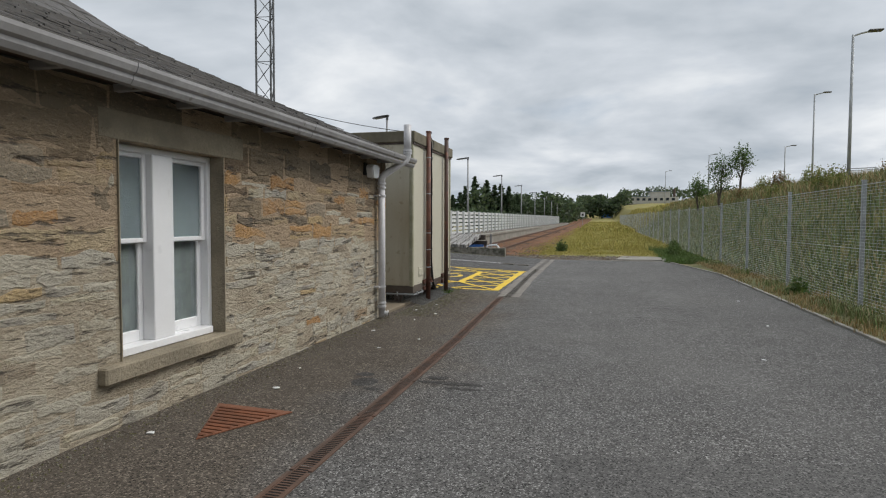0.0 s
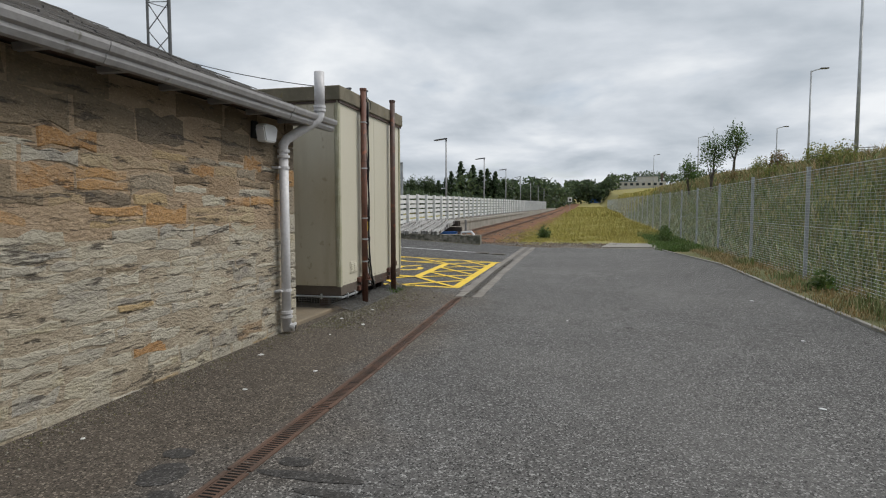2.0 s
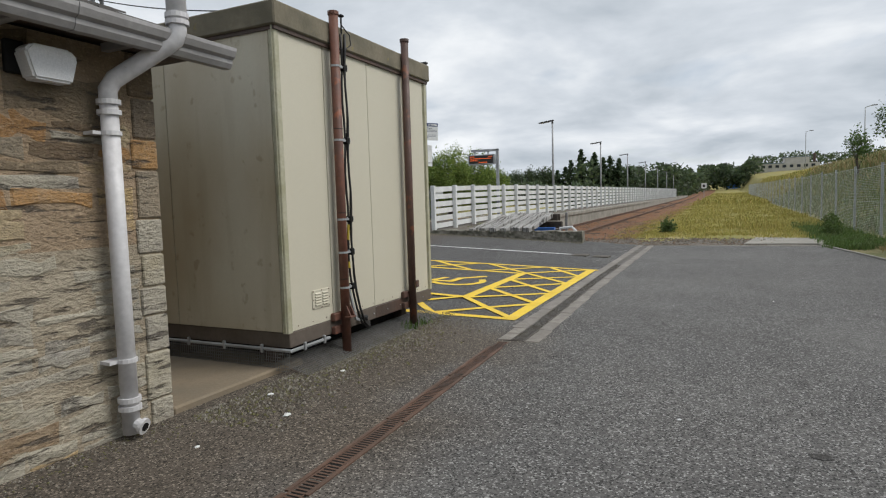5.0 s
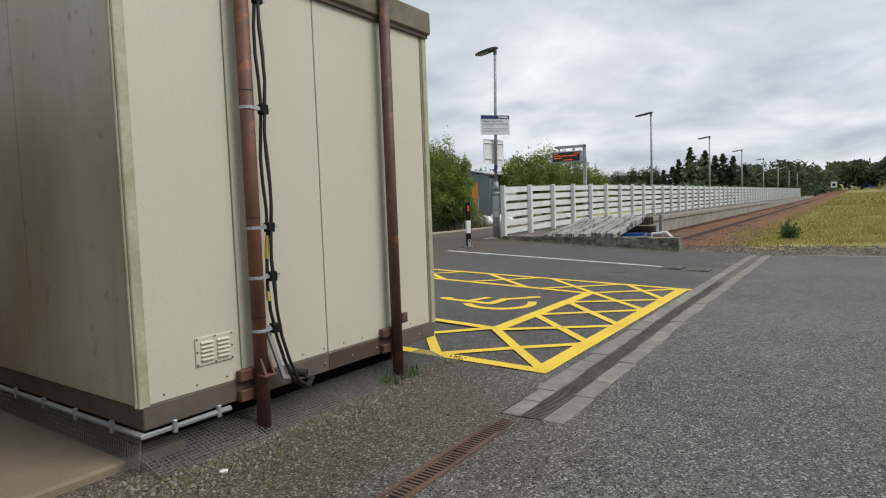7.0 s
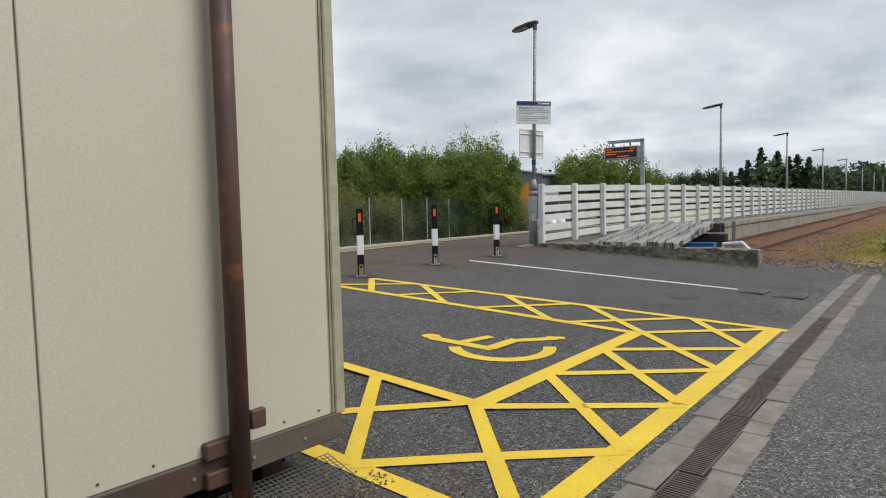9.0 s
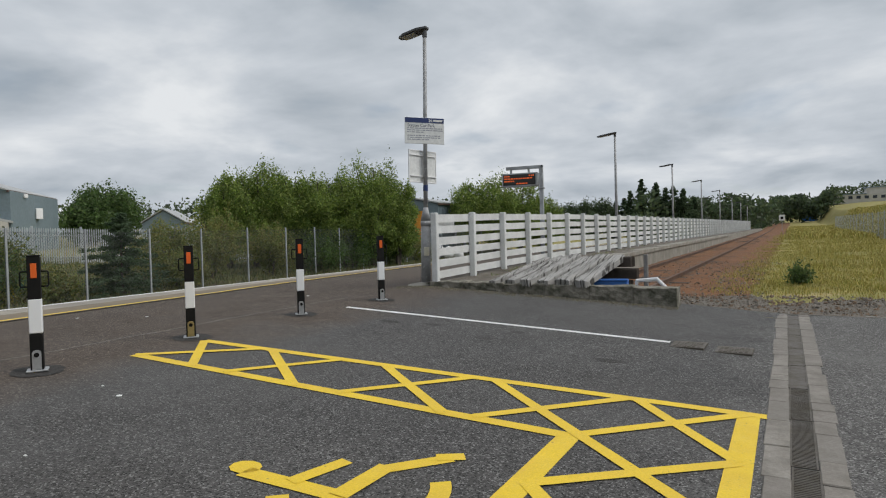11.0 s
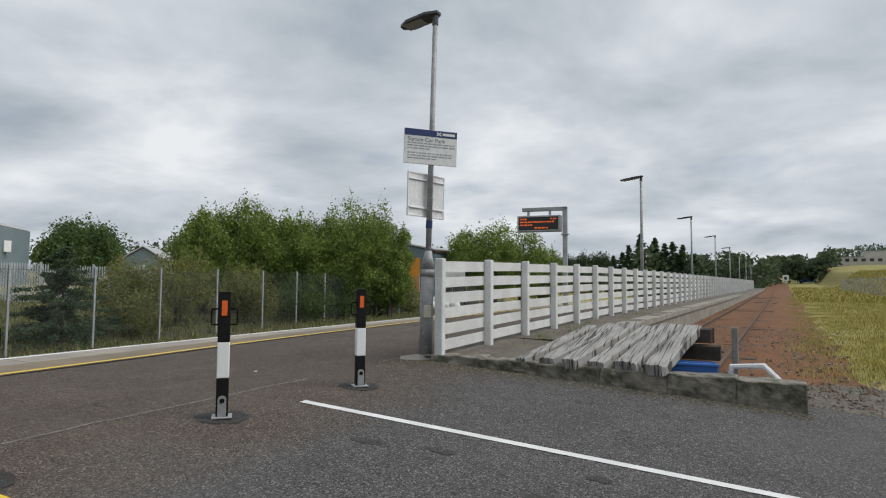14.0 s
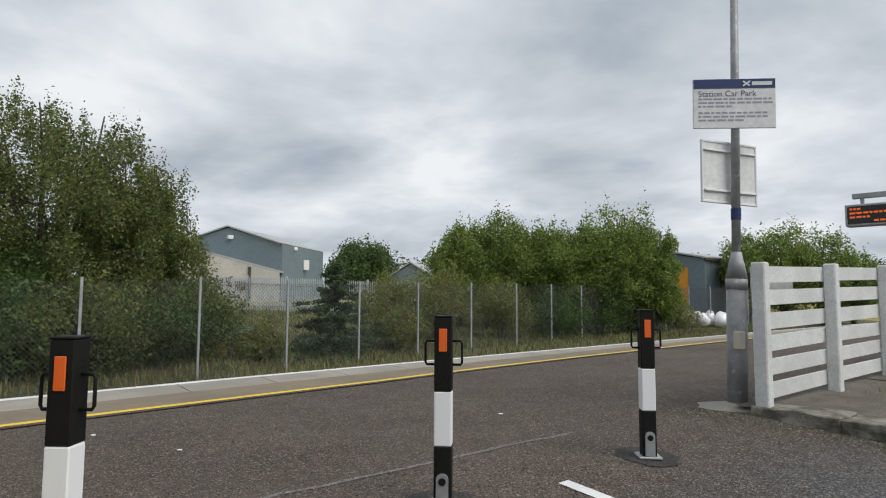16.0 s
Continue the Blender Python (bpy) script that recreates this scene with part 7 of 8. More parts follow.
def van():
    x, y = 14.9, 40.2
    v = thing("van", "white panel van with a roof rack parked on the bank road", "van", (x, y, terrain_z(x, y) - 0.02), 62)
    bm = bmesh.new()
    prism(bm, [(-2.4, -0.9, 0.35), (2.3, -0.9, 0.35), (2.45, -0.9, 0.9), (1.75, -0.9, 1.1), (1.05, -0.9, 1.9), (-2.3, -0.9, 1.98), (-2.45, -0.9, 0.9)], (0, 1.8, 0))
    bmesh.ops.bevel(bm, geom=bm.edges[:], offset=0.08, segments=2, affect="EDGES")
    part("body", bm, M_UPVC, v)
    bm = bmesh.new()
    prism(bm, [(1.8, -0.75, 1.1), (1.12, -0.75, 1.84), (1.14, -0.75, 1.86), (1.82, -0.75, 1.12)], (0, 1.5, 0))
    part("windscreen", bm, M_GLASS_DARK, v)
    for sx in (-1.5, 1.5):
        for sy in (-0.9, 0.9):
            bm = bmesh.new()
            ring(bm, (sx, sy, 0.33), (0, 1, 0), 0.33, 0.2, 16)
            w = part("wheel", bm, M_BLACK, v)
            bm = bmesh.new()
            ring(bm, (sx, sy * 1.02, 0.33), (0, 1, 0), 0.19, 0.2, 12)
            part("rim", bm, M_GALV, w)
    for sy in (-0.7, 0.7):
        bm = bmesh.new()
        tube(bm, [(-2.2, sy, 2.15), (1.0, sy, 2.15)], 0.04, 6)
        part("rack_rail", bm, M_GALV_POST, v)
    for sx in (-2.0, -0.6, 0.8):
        bm = bmesh.new()
        tube(bm, [(sx, -0.72, 1.9), (sx, -0.72, 2.15), (sx, 0.72, 2.15), (sx, 0.72, 1.9)], 0.03, 6)
        part("rack_bar", bm, M_GALV_POST, v)
    c = thing("car", "dark hatchback parked behind the bank grass", "car", (16.6, 37.4, terrain_z(16.6, 37.4) - 0.02), 62)
    bm = bmesh.new()
    prism(bm, [(-2.0, -0.85, 0.35), (2.0, -0.85, 0.35), (2.05, -0.85, 0.75), (1.2, -0.85, 0.95), (0.5, -0.85, 1.45), (-1.1, -0.85, 1.48), (-1.95, -0.85, 1.0)], (0, 1.7, 0))
    bmesh.ops.bevel(bm, geom=bm.edges[:], offset=0.08, segments=2, affect="EDGES")
    part("body", bm, M_BLACK, c)
    for sy in (-0.86, 0.86):
        bm = bmesh.new()
        prism(bm, [(-1.5, sy, 1.0), (0.95, sy, 1.0), (0.4, sy, 1.38), (-1.05, sy, 1.4)], (0, 0.004, 0))
        part("side_window", bm, M_GLASS_DARK, c)
    for sx in (-1.3, 1.3):
        for sy in (-0.8, 0.8):
            bm = bmesh.new()
            ring(bm, (sx, sy, 0.31), (0, 1, 0), 0.31, 0.18, 16)
            part("wheel", bm, M_BLACK_RUBBER, c)


van()


def white_bags():
    rnd = random.Random(9)
    for k in range(9):
        x, y = -27.3 + 0.75 * (k % 5) * 0.8 - 0.35 * (k // 5), 51.4 + 0.6 * (k % 5) + rnd.uniform(-0.3, 0.3) + 1.0 * (k // 5)
        bm = bmesh.new()
        bmesh.ops.create_icosphere(bm, subdivisions=2, radius=0.46)
        for v in bm.verts:
            v.co = Vector((v.co.x * 1.05, v.co.y * 1.05, (v.co.z + 0.45) * 1.1)) * (1 + 0.3 * noise.noise(v.co * 3 + Vector((k, 0, 0))))
        ob = solo("bulk_bag", bm, M_UPVC, "white bulk bag standing in the yard", "bulk bag", group="bulk bags in the yard", smooth=True)
        ob.matrix_basis = pose(x, y, terrain_z(x, y) + 0.02, 0, 0, rnd.uniform(0, 360))


white_bags()
bm = bmesh.new()
xg, yg = -27.6, 24.0
box(bm, (xg - 0.6, yg - 0.4, terrain_z(xg, yg)), (xg + 0.6, yg + 0.4, terrain_z(xg, yg) + 0.75), 0.12)
solo("green_bin", bm, plain("dark_green_plastic", (0.02, 0.07, 0.045), 0.5), "dark green covered bin in the rough grass", "bin")


def track_signal(x, y, h, white):
    s = thing("marker_post", "small white track marker on a post", "marker", (x, y, terrain_z(x, y)))
    bm = bmesh.new()
    tube(bm, [(0, 0, -0.1), (0, 0, h)], 0.05, 6)
    part("post", bm, M_GALV_POST, s)
    bm = bmesh.new()
    box(bm, (-0.45, -0.06, h - 0.2), (0.45, -0.01, h + 0.8), 0.02)
    part("board", bm, M_SIGN, s)
    bm = bmesh.new()
    box(bm, (-0.2, -0.075, h + 0.05), (0.2, -0.062, h + 0.5), 0.01)
    part("plate", bm, M_BLACK, s)


track_signal(-3.6, 130, 2.0, True)

# ---- plants ----
M_LEAF_RUSTY = leaf_material("rusty_dock_leaves", [(0.2, 0.13, 0.06), (0.17, 0.17, 0.06), (0.26, 0.14, 0.07), (0.13, 0.15, 0.05)])


def leaf_mesh(name, centers, size, mat, rng, parent, flat_=0.0):
    """Many small leaves: folded diamonds at the given places."""
    n = len(centers)
    d1 = rng.normal(size=(n, 3)); d1[:, 2] *= 1 - flat_; d1 /= np.linalg.norm(d1, axis=1)[:, None]
    d2 = rng.normal(size=(n, 3)); d2 -= (d2 * d1).sum(1)[:, None] * d1; d2 /= np.linalg.norm(d2, axis=1)[:, None]
    s = (size * rng.uniform(0.6, 1.3, n))[:, None]
    v = np.empty((n, 4, 3))
    v[:, 0], v[:, 2] = centers - d1 * s, centers + d1 * s
    v[:, 1], v[:, 3] = centers + d2 * s * 0.55, centers - d2 * s * 0.55
    idx = np.arange(n * 4).reshape(n, 4)
    me = bpy.data.meshes.new(name)
    me.from_pydata(v.reshape(-1, 3).tolist(), [], idx.tolist())
    me.materials.append(mat)
    ob = new(name, me)
    ob.parent = parent
    return ob


def crown_points(rng, n, clumps, r_clump, sprigs=0.15):
    """Points scattered round clump centres, some drawn out into upright sprigs."""
    k = rng.integers(0, len(clumps), n)
    off = rng.normal(size=(n, 3))
    off /= np.linalg.norm(off, axis=1)[:, None]
    off *= (rng.uniform(0, 1, n) ** 0.5)[:, None] * r_clump
    p = clumps[k] + off
    up = rng.uniform(0, 1, n) < sprigs
    p[up, 2] += rng.uniform(0, 1, up.sum()) * r_clump * 1.3
    p[up, :2] = clumps[k][up, :2] + (p[up, :2] - clumps[k][up, :2]) * 0.35
    return p


def broadleaf(name, label, x, y, height, radius, mat, leaves, size, seed, low=0.25, stems=3, sprigs=0.15, group="", squash=1.0, clump=0.2, taper=0.55):
    """A tree or shrub: tapered stems, limbs and a ragged crown of leaf clumps."""
    rng = np.random.default_rng(seed)
    z = terrain_z(x, y)
    t = thing(name, label, "tree" if height > 3.5 else "shrub", (x, y, z), 0, group)
    bm = bmesh.new()
    clumps = []
    nc = max(10, int(26 * radius ** 0.5 * (height / 4) ** 0.5))
    for _ in range(nc * 3):
        u = rng.normal(size=3); u /= np.linalg.norm(u)
        rr = rng.uniform(0.35, 0.95)
        c = np.array([u[0] * radius * rr, u[1] * radius * rr * squash, 0])
        zc = height * (low + (1 - low) * (0.5 + 0.46 * u[2] * rr))
        prof = 1.0 - taper * max(0.0, (zc / height - 0.55) / 0.45) ** 1.5
        c[:2] *= prof
        c[2] = zc * (0.86 + 0.18 * rng.random())
        clumps.append(c)
    clumps = np.array(clumps)
    for s in range(stems):
        a = 2 * math.pi * s / max(1, stems) + rng.uniform(0, 1)
        b = radius * (0.12 if stems == 1 else 0.35)
        r0 = 0.035 * height / (1 + 0.25 * stems)
        pts = [(0.08 * s * math.cos(a), 0.08 * s * math.sin(a), -0.1)] + [(b * (k / 5) * math.cos(a) + rng.normal() * 0.05, b * (k / 5) * math.sin(a) + rng.normal() * 0.05, height * 0.85 * k / 5) for k in range(1, 6)]
        tube(bm, pts, r0, 6, True, r0 * 0.15)
        for c in clumps[rng.integers(0, len(clumps), 7)]:
            k = int(rng.integers(1, 4))
            p0 = Vector(pts[k])
            if c[2] > p0.z:
                tube(bm, [p0, p0.lerp(Vector(c), 0.5) + Vector((0, 0, 0.1)), Vector(c)], r0 * 0.35, 4, False, r0 * 0.05)
    part("trunk", bm, M_BARK, t)
    pts = crown_points(rng, leaves, clumps, radius * clump + 0.15, sprigs)
    pts[:, 2] = np.maximum(pts[:, 2], 0.05)
    leaf_mesh("crown", pts, size, mat, rng, t)
    return t


def conifer(name, label, x, y, height, radius, seed, mat, leaves=2600, size=0.16, low=0.06, group=""):
    rng = np.random.default_rng(seed)
    t = thing(name, label, "tree", (x, y, terrain_z(x, y)), 0, group)
    bm = bmesh.new()
    tube(bm, [(0, 0, -0.1), (0, 0, height * 0.97)], 0.02 * height, 6, True, 0.01)
    cs = []
    tiers = int(height * 3.0) + 14
    for k in range(tiers):
        u = low + (0.98 - low) * k / tiers
        r = radius * (1 - u) ** 0.9 * rng.uniform(0.72, 1.12)
        for j in range(max(3, int(6 * (1 - u) + 2))):
            a = rng.uniform(0, 2 * math.pi)
            L = r * rng.uniform(0.4, 1.25)
            tip = np.array([L * math.cos(a), L * math.sin(a), height * u - 0.12 * L + 0.1])
            if k % 3 == 0:
                tube(bm, [(0, 0, height * u), Vector(tip)], 0.012, 3, False)
            for q in np.sqrt(np.linspace(0.06, 1.0, 8)):
                cs.append(np.array([0, 0, height * u]) * (1 - q) + tip * q)
    part("trunk", bm, M_BARK, t)
    cs = np.array(cs)
    p = cs[rng.integers(0, len(cs), leaves)] + rng.normal(size=(leaves, 3)) * np.array([0.08, 0.08, 0.05]) * (0.6 + height / 14)
    leaf_mesh("crown", p, size, mat, rng, t, 0.5)
    return t


M_SPRUCE = leaf_material("young_spruce_needles", [(0.07, 0.13, 0.06), (0.1, 0.17, 0.08), (0.05, 0.1, 0.045), (0.13, 0.2, 0.11)])
M_YARD_GRASS = material("yard_grass_blades", (0.12, 0.15, 0.04), 0.85, rand=[(0.13, 0.17, 0.045), (0.19, 0.2, 0.06), (0.08, 0.12, 0.03), (0.24, 0.21, 0.07)], scale=1, fine=3, bump=0, island=True)
M_YARD = material("overgrown_yard_ground", (0.075, 0.085, 0.03), 0.97, var=(0.1, 0.075, 0.045), scale=0.5, fine=8, bump=0.8, bump_scale=9, dist=0.06, spots=[((0.16, 0.15, 0.05), 0.7, 0.58)])


def yard_ground(x, y):
    return terrain_z(x, y) + 0.04 if x < edge_x(y) - 0.3 else -0.95


grid("yard_ground", span(-52, -11, 0.6), span(-4, 75, 1.2), yard_ground, M_YARD, "dark overgrown weedy ground beside the running line", "ground")

# willows and scrub beyond the running line
for k, (u, h, r) in enumerate(((0.1, 6.0, 1.9), (0.22, 6.6, 2.5), (0.35, 6.5, 2.5), (0.49, 6.2, 2.5), (0.62, 6.4, 2.5), (0.76, 7.3, 2.6), (0.9, 6.0, 1.6))):
    broadleaf("willow_bush", "dense green willow bush behind the chain-link fence", -32.0 + 7.8 * u, 35.9 + 11.0 * u, h * 1.03, r, M_LEAF_WILLOW, 34000, 0.07, 40 + k, 0.05, 4, 0.14, "willows behind the fence", clump=0.21, taper=0.4)
for k, (u, h, r) in enumerate(((0.0, 7.2, 2.2), (0.35, 7.8, 2.8), (0.7, 7.6, 2.8), (1.0, 6.0, 2.4))):
    broadleaf("willow_bush", "broad green willow further along the line", -27.9 + 4.6 * u, 61.7 + 6.4 * u, h, r, M_LEAF_WILLOW, 17000, 0.095, 60 + k, 0.05, 4, 0.1, "willows further along", clump=0.21, taper=0.4)
broadleaf("birch_tree", "tall feathery birch with drooping twigs behind the fence", -28.2, 17.9, 9.0, 4.9, M_LEAF_BIRCH, 85000, 0.052, 71, 0.02, 5, 0.35, clump=0.1)
broadleaf("birch_tree", "tall feathery birch with drooping twigs behind the fence", -26.5, 14.0, 8.6, 3.6, M_LEAF_BIRCH, 32000, 0.055, 72, 0.02, 4, 0.35, clump=0.1)
for k, (x, y, h, r) in enumerate(((-22.6, 13.2, 2.6, 1.9), (-23.6, 18.6, 2.8, 2.0), (-26.0, 17.0, 3.4, 2.4), (-25.4, 21.6, 2.6, 1.8), (-22.6, 10.4, 2.4, 1.9), (-27.5, 20.8, 3.4, 2.2))):
    broadleaf("dark_shrub", "dark undergrowth shrub below the birch trees", x, y, h, r, M_LEAF_BIRCH if k % 2 else M_LEAF_DARK, 15000, 0.055, 170 + k, 0.02, 3, 0.2, "undergrowth below the birches")
broadleaf("birch_tree", "tall feathery birch with drooping twigs behind the fence", -27.2, 20.3, 7.2, 2.7, M_LEAF_BIRCH, 44000, 0.048, 75, 0.02, 4, 0.35, clump=0.12)
broadleaf("dark_shrub", "dark low shrub against the chain-link fence", -24.2, 20.6, 2.4, 1.9, M_LEAF_DARK, 6500, 0.055, 73, 0.02, 3)
broadleaf("dark_shrub", "dark low shrub against the chain-link fence", -23.4, 16.6, 2.6, 2.0, M_LEAF_DARK, 6500, 0.055, 74, 0.02, 3)
for k, (x, y, h, r) in enumerate(((-27.2, 32.6, 3.5, 2.0), (-28.6, 30.8, 3.0, 1.7), (-26.3, 35.6, 2.8, 1.6))):
    broadleaf("scrub_bush", "yellow-green scrub bush behind the chain-link fence", x, y, h, r, M_LEAF_SCRUB, 9000, 0.055, 80 + k, 0.03, 4, 0.3, "scrub behind the fence")
for k, (x, y, h, r) in enumerate(((-25.6, 38.6, 2.3, 1.8), (-25.9, 42.2, 2.4, 1.9), (-26.1, 45.8, 2.2, 1.9), (-26.6, 50.0, 1.8, 1.7), (-25.0, 29.0, 1.7, 1.3), (-24.6, 23.6, 1.1, 1.0))):
    broadleaf("dark_shrub", "dark undergrowth shrub below the willows", x, y, h, r, M_LEAF_DARK if k < 3 else M_LEAF_SCRUB, 6000, 0.055, 90 + k, 0.02, 3, 0.15, "undergrowth")
conifer("young_spruce", "young dark spruce behind the chain-link fence", -25.1, 26.5, 3.3, 2.3, 101, M_SPRUCE, 24000, 0.05, 0.03)
broadleaf("round_tree", "rounded dark green tree beyond the works yard", -72.9, 54.0, 7.5, 4.5, M_LEAF_DARK, 24000, 0.17, 102, 0.02, 1, 0.0, clump=0.26, taper=0.15)
for k, (x, y, h, r) in enumerate(((-70.5, 50.5, 5.0, 3.4), (-75.5, 55.5, 5.5, 3.6))):
    broadleaf("yard_tree", "dark green trees at the back of the yard", x, y, h, r, M_LEAF_DARK, 5000, 0.2, 190 + k, 0.02, 3, 0.1, "trees behind the yard")
SPRUCES = ((-33.5, 150, 10.9), (-30.95, 150, 13.4), (-27.95, 150, 12.4), (-26.1, 151, 11.2), (-24.3, 150, 11.4), (-22.3, 150, 10.7), (-32.2, 154, 11.0), (-29.4, 155, 11.4), (-23.2, 155, 9.8), (-35.3, 152, 9.4), (-20.9, 156, 9.0), (-37.5, 153, 8.8))
for k, (x, y, top) in enumerate(SPRUCES):
    h = top - terrain_z(x, y)
    conifer("spruce_tree", "tall dark spruce in a row beyond the platform", x, y, h, 3.4 + 0.06 * h, 110 + k, M_NEEDLE, 12000, 0.2, 0.02, "spruces beyond the platform")
for k, (x, y, h, r) in enumerate(((-43.3, 150, 8.6, 4.0), (-39.8, 151, 9.2, 3.8), (-47.5, 150, 8.0, 4.2), (-52.5, 152, 7.4, 4.2), (-57.5, 150, 7.0, 4.4))):
    broadleaf("copse_tree", "dark green broad tree in the copse beyond the platform", x, y, h, r, M_FAR_LEAF, 7000, 0.2, 230 + k, 0.02, 2, 0.1, "copse beyond the platform", clump=0.2, taper=0.35)
for k, (x, y, h, r) in enumerate(((7.1, 40.2, 3.5, 0.8), (8.25, 40.4, 3.3, 0.7), (6.6, 45.5, 2.8, 0.7))):
    broadleaf("sapling", "young slender tree planted on the bank", x, y, h, r * 1.15, M_LEAF_DARK, 1300, 0.062, 130 + k, 0.4, 1, 0.3, "saplings on the bank", clump=0.26)


def far_wood():
    """Belts of distant woodland, too far to tell trees apart."""
    rng = np.random.default_rng(5)
    pts = []

    def belt(x0, y0, x1, y1, h0, h1, depth, n, lumps=14):
        tops = rng.uniform(0.7, 1.1, lumps)
        for _ in range(n):
            u = rng.random()
            x = x0 + (x1 - x0) * u + rng.normal() * depth * 0.3
            y = y0 + (y1 - y0) * u + rng.normal() * depth
            k = u * (lumps - 1)
            i = int(k)
            f = 0.5 - 0.5 * math.cos((k - i) * math.pi)
            t = tops[i] * (1 - f) + tops[min(i + 1, lumps - 1)] * f
            ripple = 1 + 0.12 * math.sin(u * 71 * lumps / 14)
            pts.append((x, y, terrain_z(x, y) + (h0 + (h1 - h0) * u) * t * ripple * rng.random() ** 0.45))
    belt(-80, 124, -16, 124, 3.6, 4.2, 4, 8000, 22)
    belt(-30, 150, -12, 190, 9, 10, 5, 6000, 10)
    belt(-26, 205, -9, 225, 9, 9, 6, 4500, 7)
    belt(-12, 228, 9, 232, 10.0, 8.6, 4, 6500, 5)
    belt(-8.5, 150, -5.2, 205, 5, 7, 1.2, 1500, 6)
    belt(2, 290, 60, 300, 6, 7, 5, 2400, 12)
    belt(-190, 110, -70, 150, 9, 9, 6, 3600, 22)
    pts_ = np.array(pts)
    root = thing("far_woodland", "dark belts of distant woodland on the rising ground", "woodland")
    tagged(root, kind="stuff")
    leaf_mesh("foliage", pts_, 0.6, M_FAR_LEAF, rng, root)["kind"] = "stuff"


far_wood()


def grass(name, label, n, place, h0, h1, mat, seed, blades=5, width=0.012, spread=0.09):
    """Tufts of bent blades as one object; place(rng, n) gives their feet."""
    rng = np.random.default_rng(seed)
    feet = place(rng, n)
    feet = np.repeat(feet, blades, axis=0)
    m = len(feet)
    feet[:, :2] += rng.normal(size=(m, 2)) * spread
    h = rng.uniform(h0, h1, m)
    a = rng.uniform(0, 2 * np.pi, m)
    lean = rng.uniform(0.1, 0.7, m) * h
    d = np.stack([np.cos(a), np.sin(a), np.zeros(m)], 1)
    s = np.stack([-np.sin(a), np.cos(a), np.zeros(m)], 1) * (width * rng.uniform(0.7, 1.5, m))[:, None]
    up = np.array([0, 0, 1.0])
    v = np.empty((m, 5, 3))
    v[:, 0], v[:, 1] = feet - s, feet + s
    mid = feet + d * (lean * 0.35)[:, None] + up * (h * 0.6)[:, None]
    v[:, 2], v[:, 3] = mid + s * 0.7, mid - s * 0.7
    v[:, 4] = feet + d * lean[:, None] + up * h[:, None]
    base = np.arange(m)[:, None] * 5
    quads = (base + np.array([0, 1, 2, 3])).tolist()
    tris = (base + np.array([3, 2, 4])).tolist()
    me = bpy.data.meshes.new(name)
    me.from_pydata(v.reshape(-1, 3).tolist(), [], quads + tris)
    me.materials.append(mat)
    return tagged(new(name, me), label, "grass", "", "stuff")


def on_ground(x0, x1, y0, y1, power=1.0, zfun=None, keep=None):
    f = zfun or terrain_z

    def place(rng, n):
        out = []
        while len(out) < n:
            x = x0 + (x1 - x0) * rng.random()
            y = y0 + (y1 - y0) * rng.random() ** power
            if keep is None or keep(x, y, rng):
                out.append((x, y, f(x, y)))
        return np.array(out)
    return place


clumpy = lambda x, y, rng: noise.noise((x * 0.8, y * 0.5, 3)) + rng.random() * 0.9 > 0.3
grass("bank_grass", "tall rank grass and weeds on the bank", 15000, on_ground(4.2, 10.5, -4, 75, 1.5), 0.15, 0.5, M_GRASS, 1, 5, 0.016, 0.14)
grass("bank_dry_grass", "pale seeding grass along the crest of the bank", 5000, on_ground(7.2, 11.5, 4, 75, 1.4), 0.25, 0.6, M_DRY_GRASS, 2, 4, 0.013, 0.16)
grass("meadow_grass", "yellow-green rough grass beyond the asphalt", 17000, on_ground(-3.7, 3.8, 25.6, 95, 1.9, lambda x, y: max(terrain_z(x, y), bed_z(x, y) if x < -1.9 else -9), lambda x, y, rng: clumpy(x, y, rng) and rng.random() < (x + 4.0) / 1.9 and rng.random() < (y - 26.0) / 3.0), 0.03, 0.1, M_MEADOW_GRASS, 3, 7, 0.006, 0.18)
grass("meadow_seed_grass", "tall pale seeding grass in tufts across the meadow", 1000, on_ground(-2.0, 3.7, 31, 110, 1.7, None, lambda x, y, rng: noise.noise((x * 0.5, y * 0.22, 13)) + 0.3 * rng.random() > 0.1), 0.15, 0.36, M_MEADOW_GRASS, 14, 6, 0.007, 0.14)
grass("verge_dry_grass", "dry straw-coloured grass along the fence foot", 2600, on_ground(3.24, 4.3, 0, 23.6, 1.0, verge_z, lambda x, y, rng: noise.noise((x, y * 1.4, 7)) + rng.random() > 0.25), 0.03, 0.11, M_DRY_GRASS, 4, 6, 0.006, 0.06)
grass("verge_green_grass", "tufts of green grass along the fence foot", 1500, on_ground(3.5, 4.6, 0, 23.6, 1.0, verge_z, lambda x, y, rng: noise.noise((x, y * 0.9, 17)) > 0.05), 0.06, 0.2, M_GRASS, 5, 6, 0.008, 0.07)
M_WEED = leaf_material("weed_leaves", [(0.08, 0.16, 0.03), (0.11, 0.19, 0.04), (0.06, 0.12, 0.025), (0.13, 0.2, 0.05)])
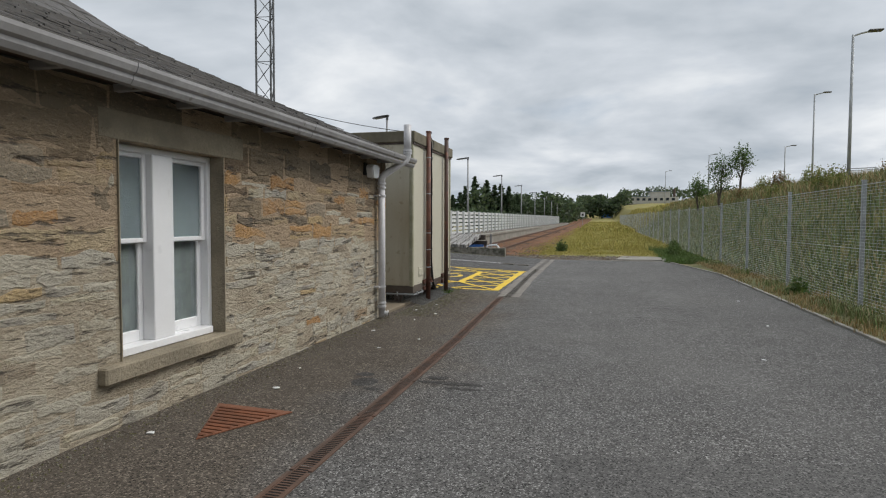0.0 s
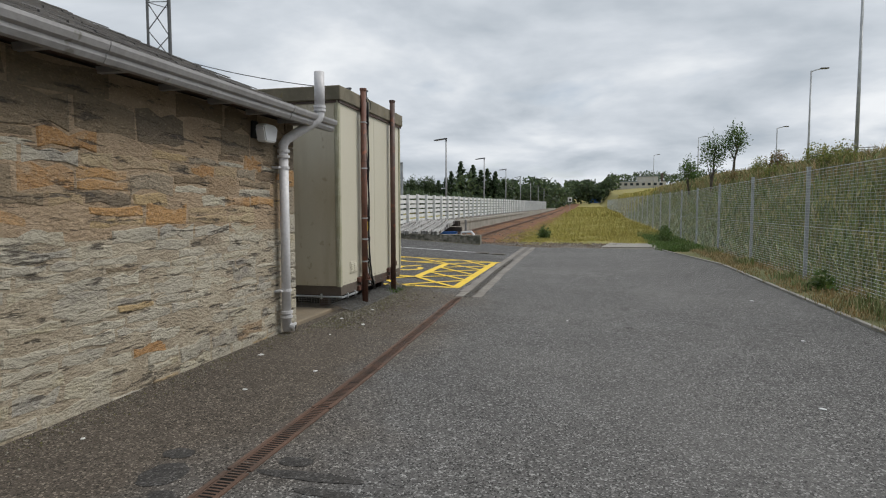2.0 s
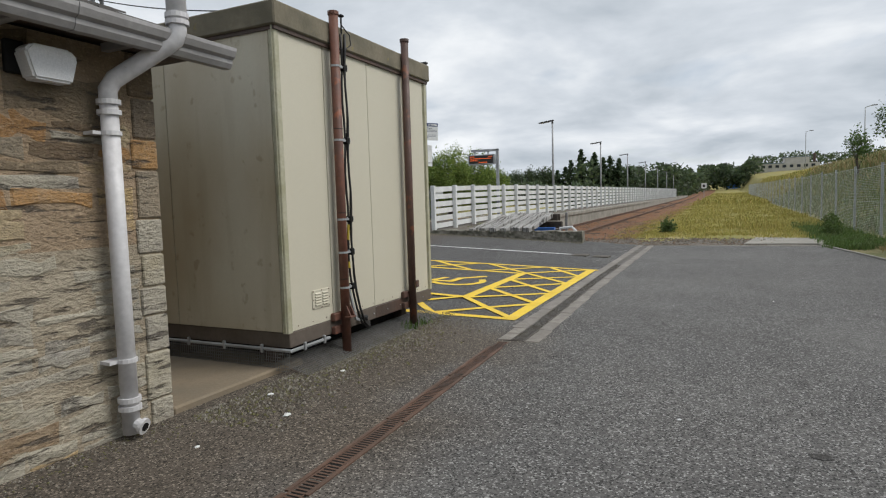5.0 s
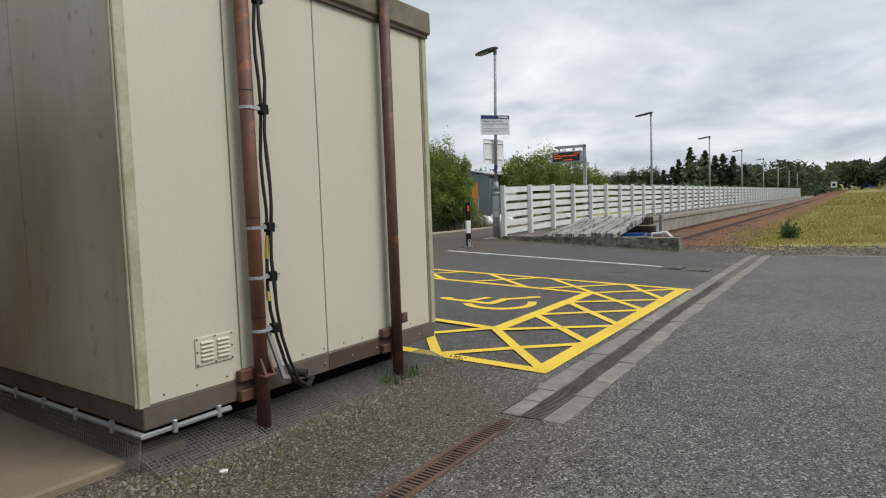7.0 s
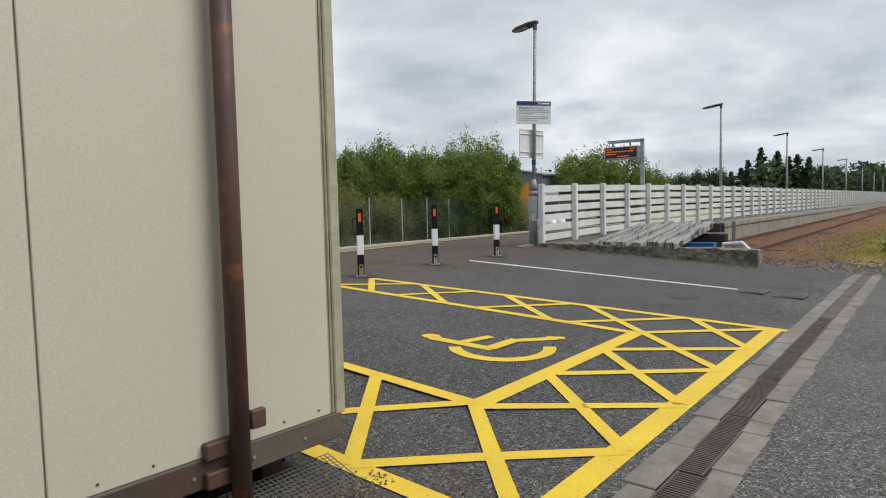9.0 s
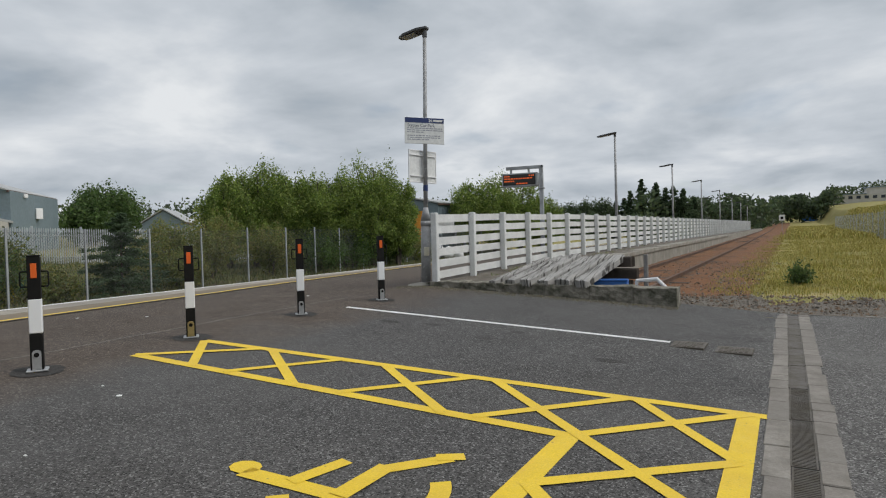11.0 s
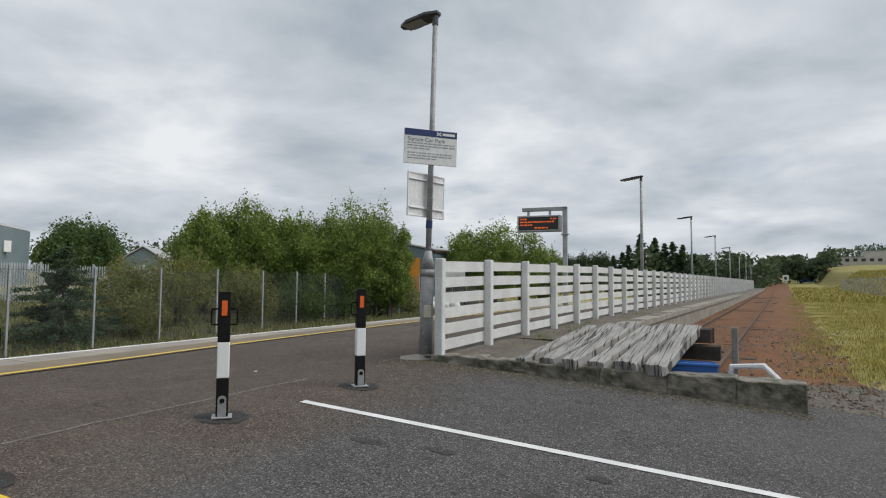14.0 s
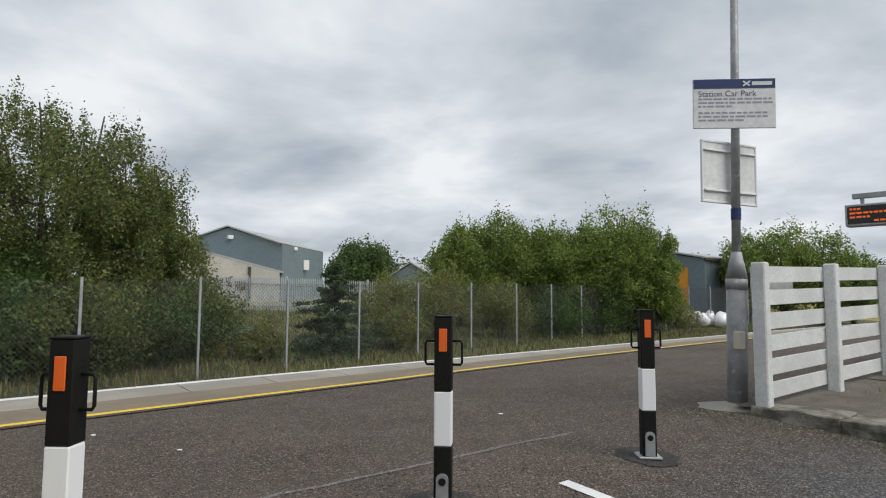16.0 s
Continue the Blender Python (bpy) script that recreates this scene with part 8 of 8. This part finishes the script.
grass("corner_weeds", "bright green weeds at the end of the asphalt", 1700, on_ground(2.4, 3.85, 22.8, 33, 1.2, lambda x, y: max(terrain_z(x, y), -0.02)), 0.04, 0.2, M_WEED, 6, 6, 0.01, 0.1)
for k, (x, y, h, r) in enumerate(((-1.8, 28.8, 0.38, 0.26), (2.9, 27.0, 0.35, 0.4), (3.4, 30.5, 0.45, 0.3), (3.75, 13.2, 0.28, 0.22))):
    broadleaf("weed_clump", "small green weed clump in the grass", x, y, h, r, M_WEED if k else M_LEAF_DARK, 700, 0.045, 140 + k, 0.02, 3, 0.3, "weed clumps")
for k in range(16):
    x, y, h = 7.6 + 1.4 * math.sin(k * 2.3) ** 2, 11 + k * 1.75, 0.55 + 0.4 * math.sin(k * 1.7) ** 2
    broadleaf("bank_shrub", "thin green shrub on the crest of the bank", x, y, h, 0.5, M_LEAF_RUSTY if k % 3 == 0 else M_LEAF_SCRUB, 900, 0.04, 150 + k, 0.05, 4, 0.5, "shrubs on the bank")
grass("yard_grass", "rough grass beyond the chain-link fence", 20000, on_ground(-46, -21, 8, 60, 1.0), 0.08, 0.32, M_YARD_GRASS, 7, 5, 0.014, 0.2)
broadleaf("flower_clump", "clump of yellow flowering weeds in the yard", -25.2, 22.4, 0.75, 0.55, leaf_material("yellow_flowers", [(0.6, 0.5, 0.03), (0.5, 0.42, 0.05), (0.25, 0.25, 0.05), (0.55, 0.45, 0.03)]), 1500, 0.03, 210, 0.05, 4, 0.3)
grass("far_meadow_grass", "tufted grass on the far meadow", 3500, on_ground(-2.4, 9, 70, 150, 1.0), 0.25, 0.5, M_MEADOW_GRASS, 8, 5, 0.05, 0.3)
grass("dock_weeds", "small tufts of green weeds along the fence foot on the dock", 110, on_ground(-8.05, -7.5, 24.2, 42, 1.2, lambda x, y: fence_z(y) + 0.05, lambda x, y, rng: noise.noise((x * 1.5, y * 0.9, 21)) > 0.1), 0.02, 0.07, M_GRASS, 9, 6, 0.004, 0.06)
grass("cabin_weeds", "small weeds at the foot of the steel post", 26, on_ground(-3.16, -2.96, 11.55, 12.0, 1.0, lambda x, y: 0.0), 0.03, 0.1, M_WEED, 10, 5, 0.006, 0.04)
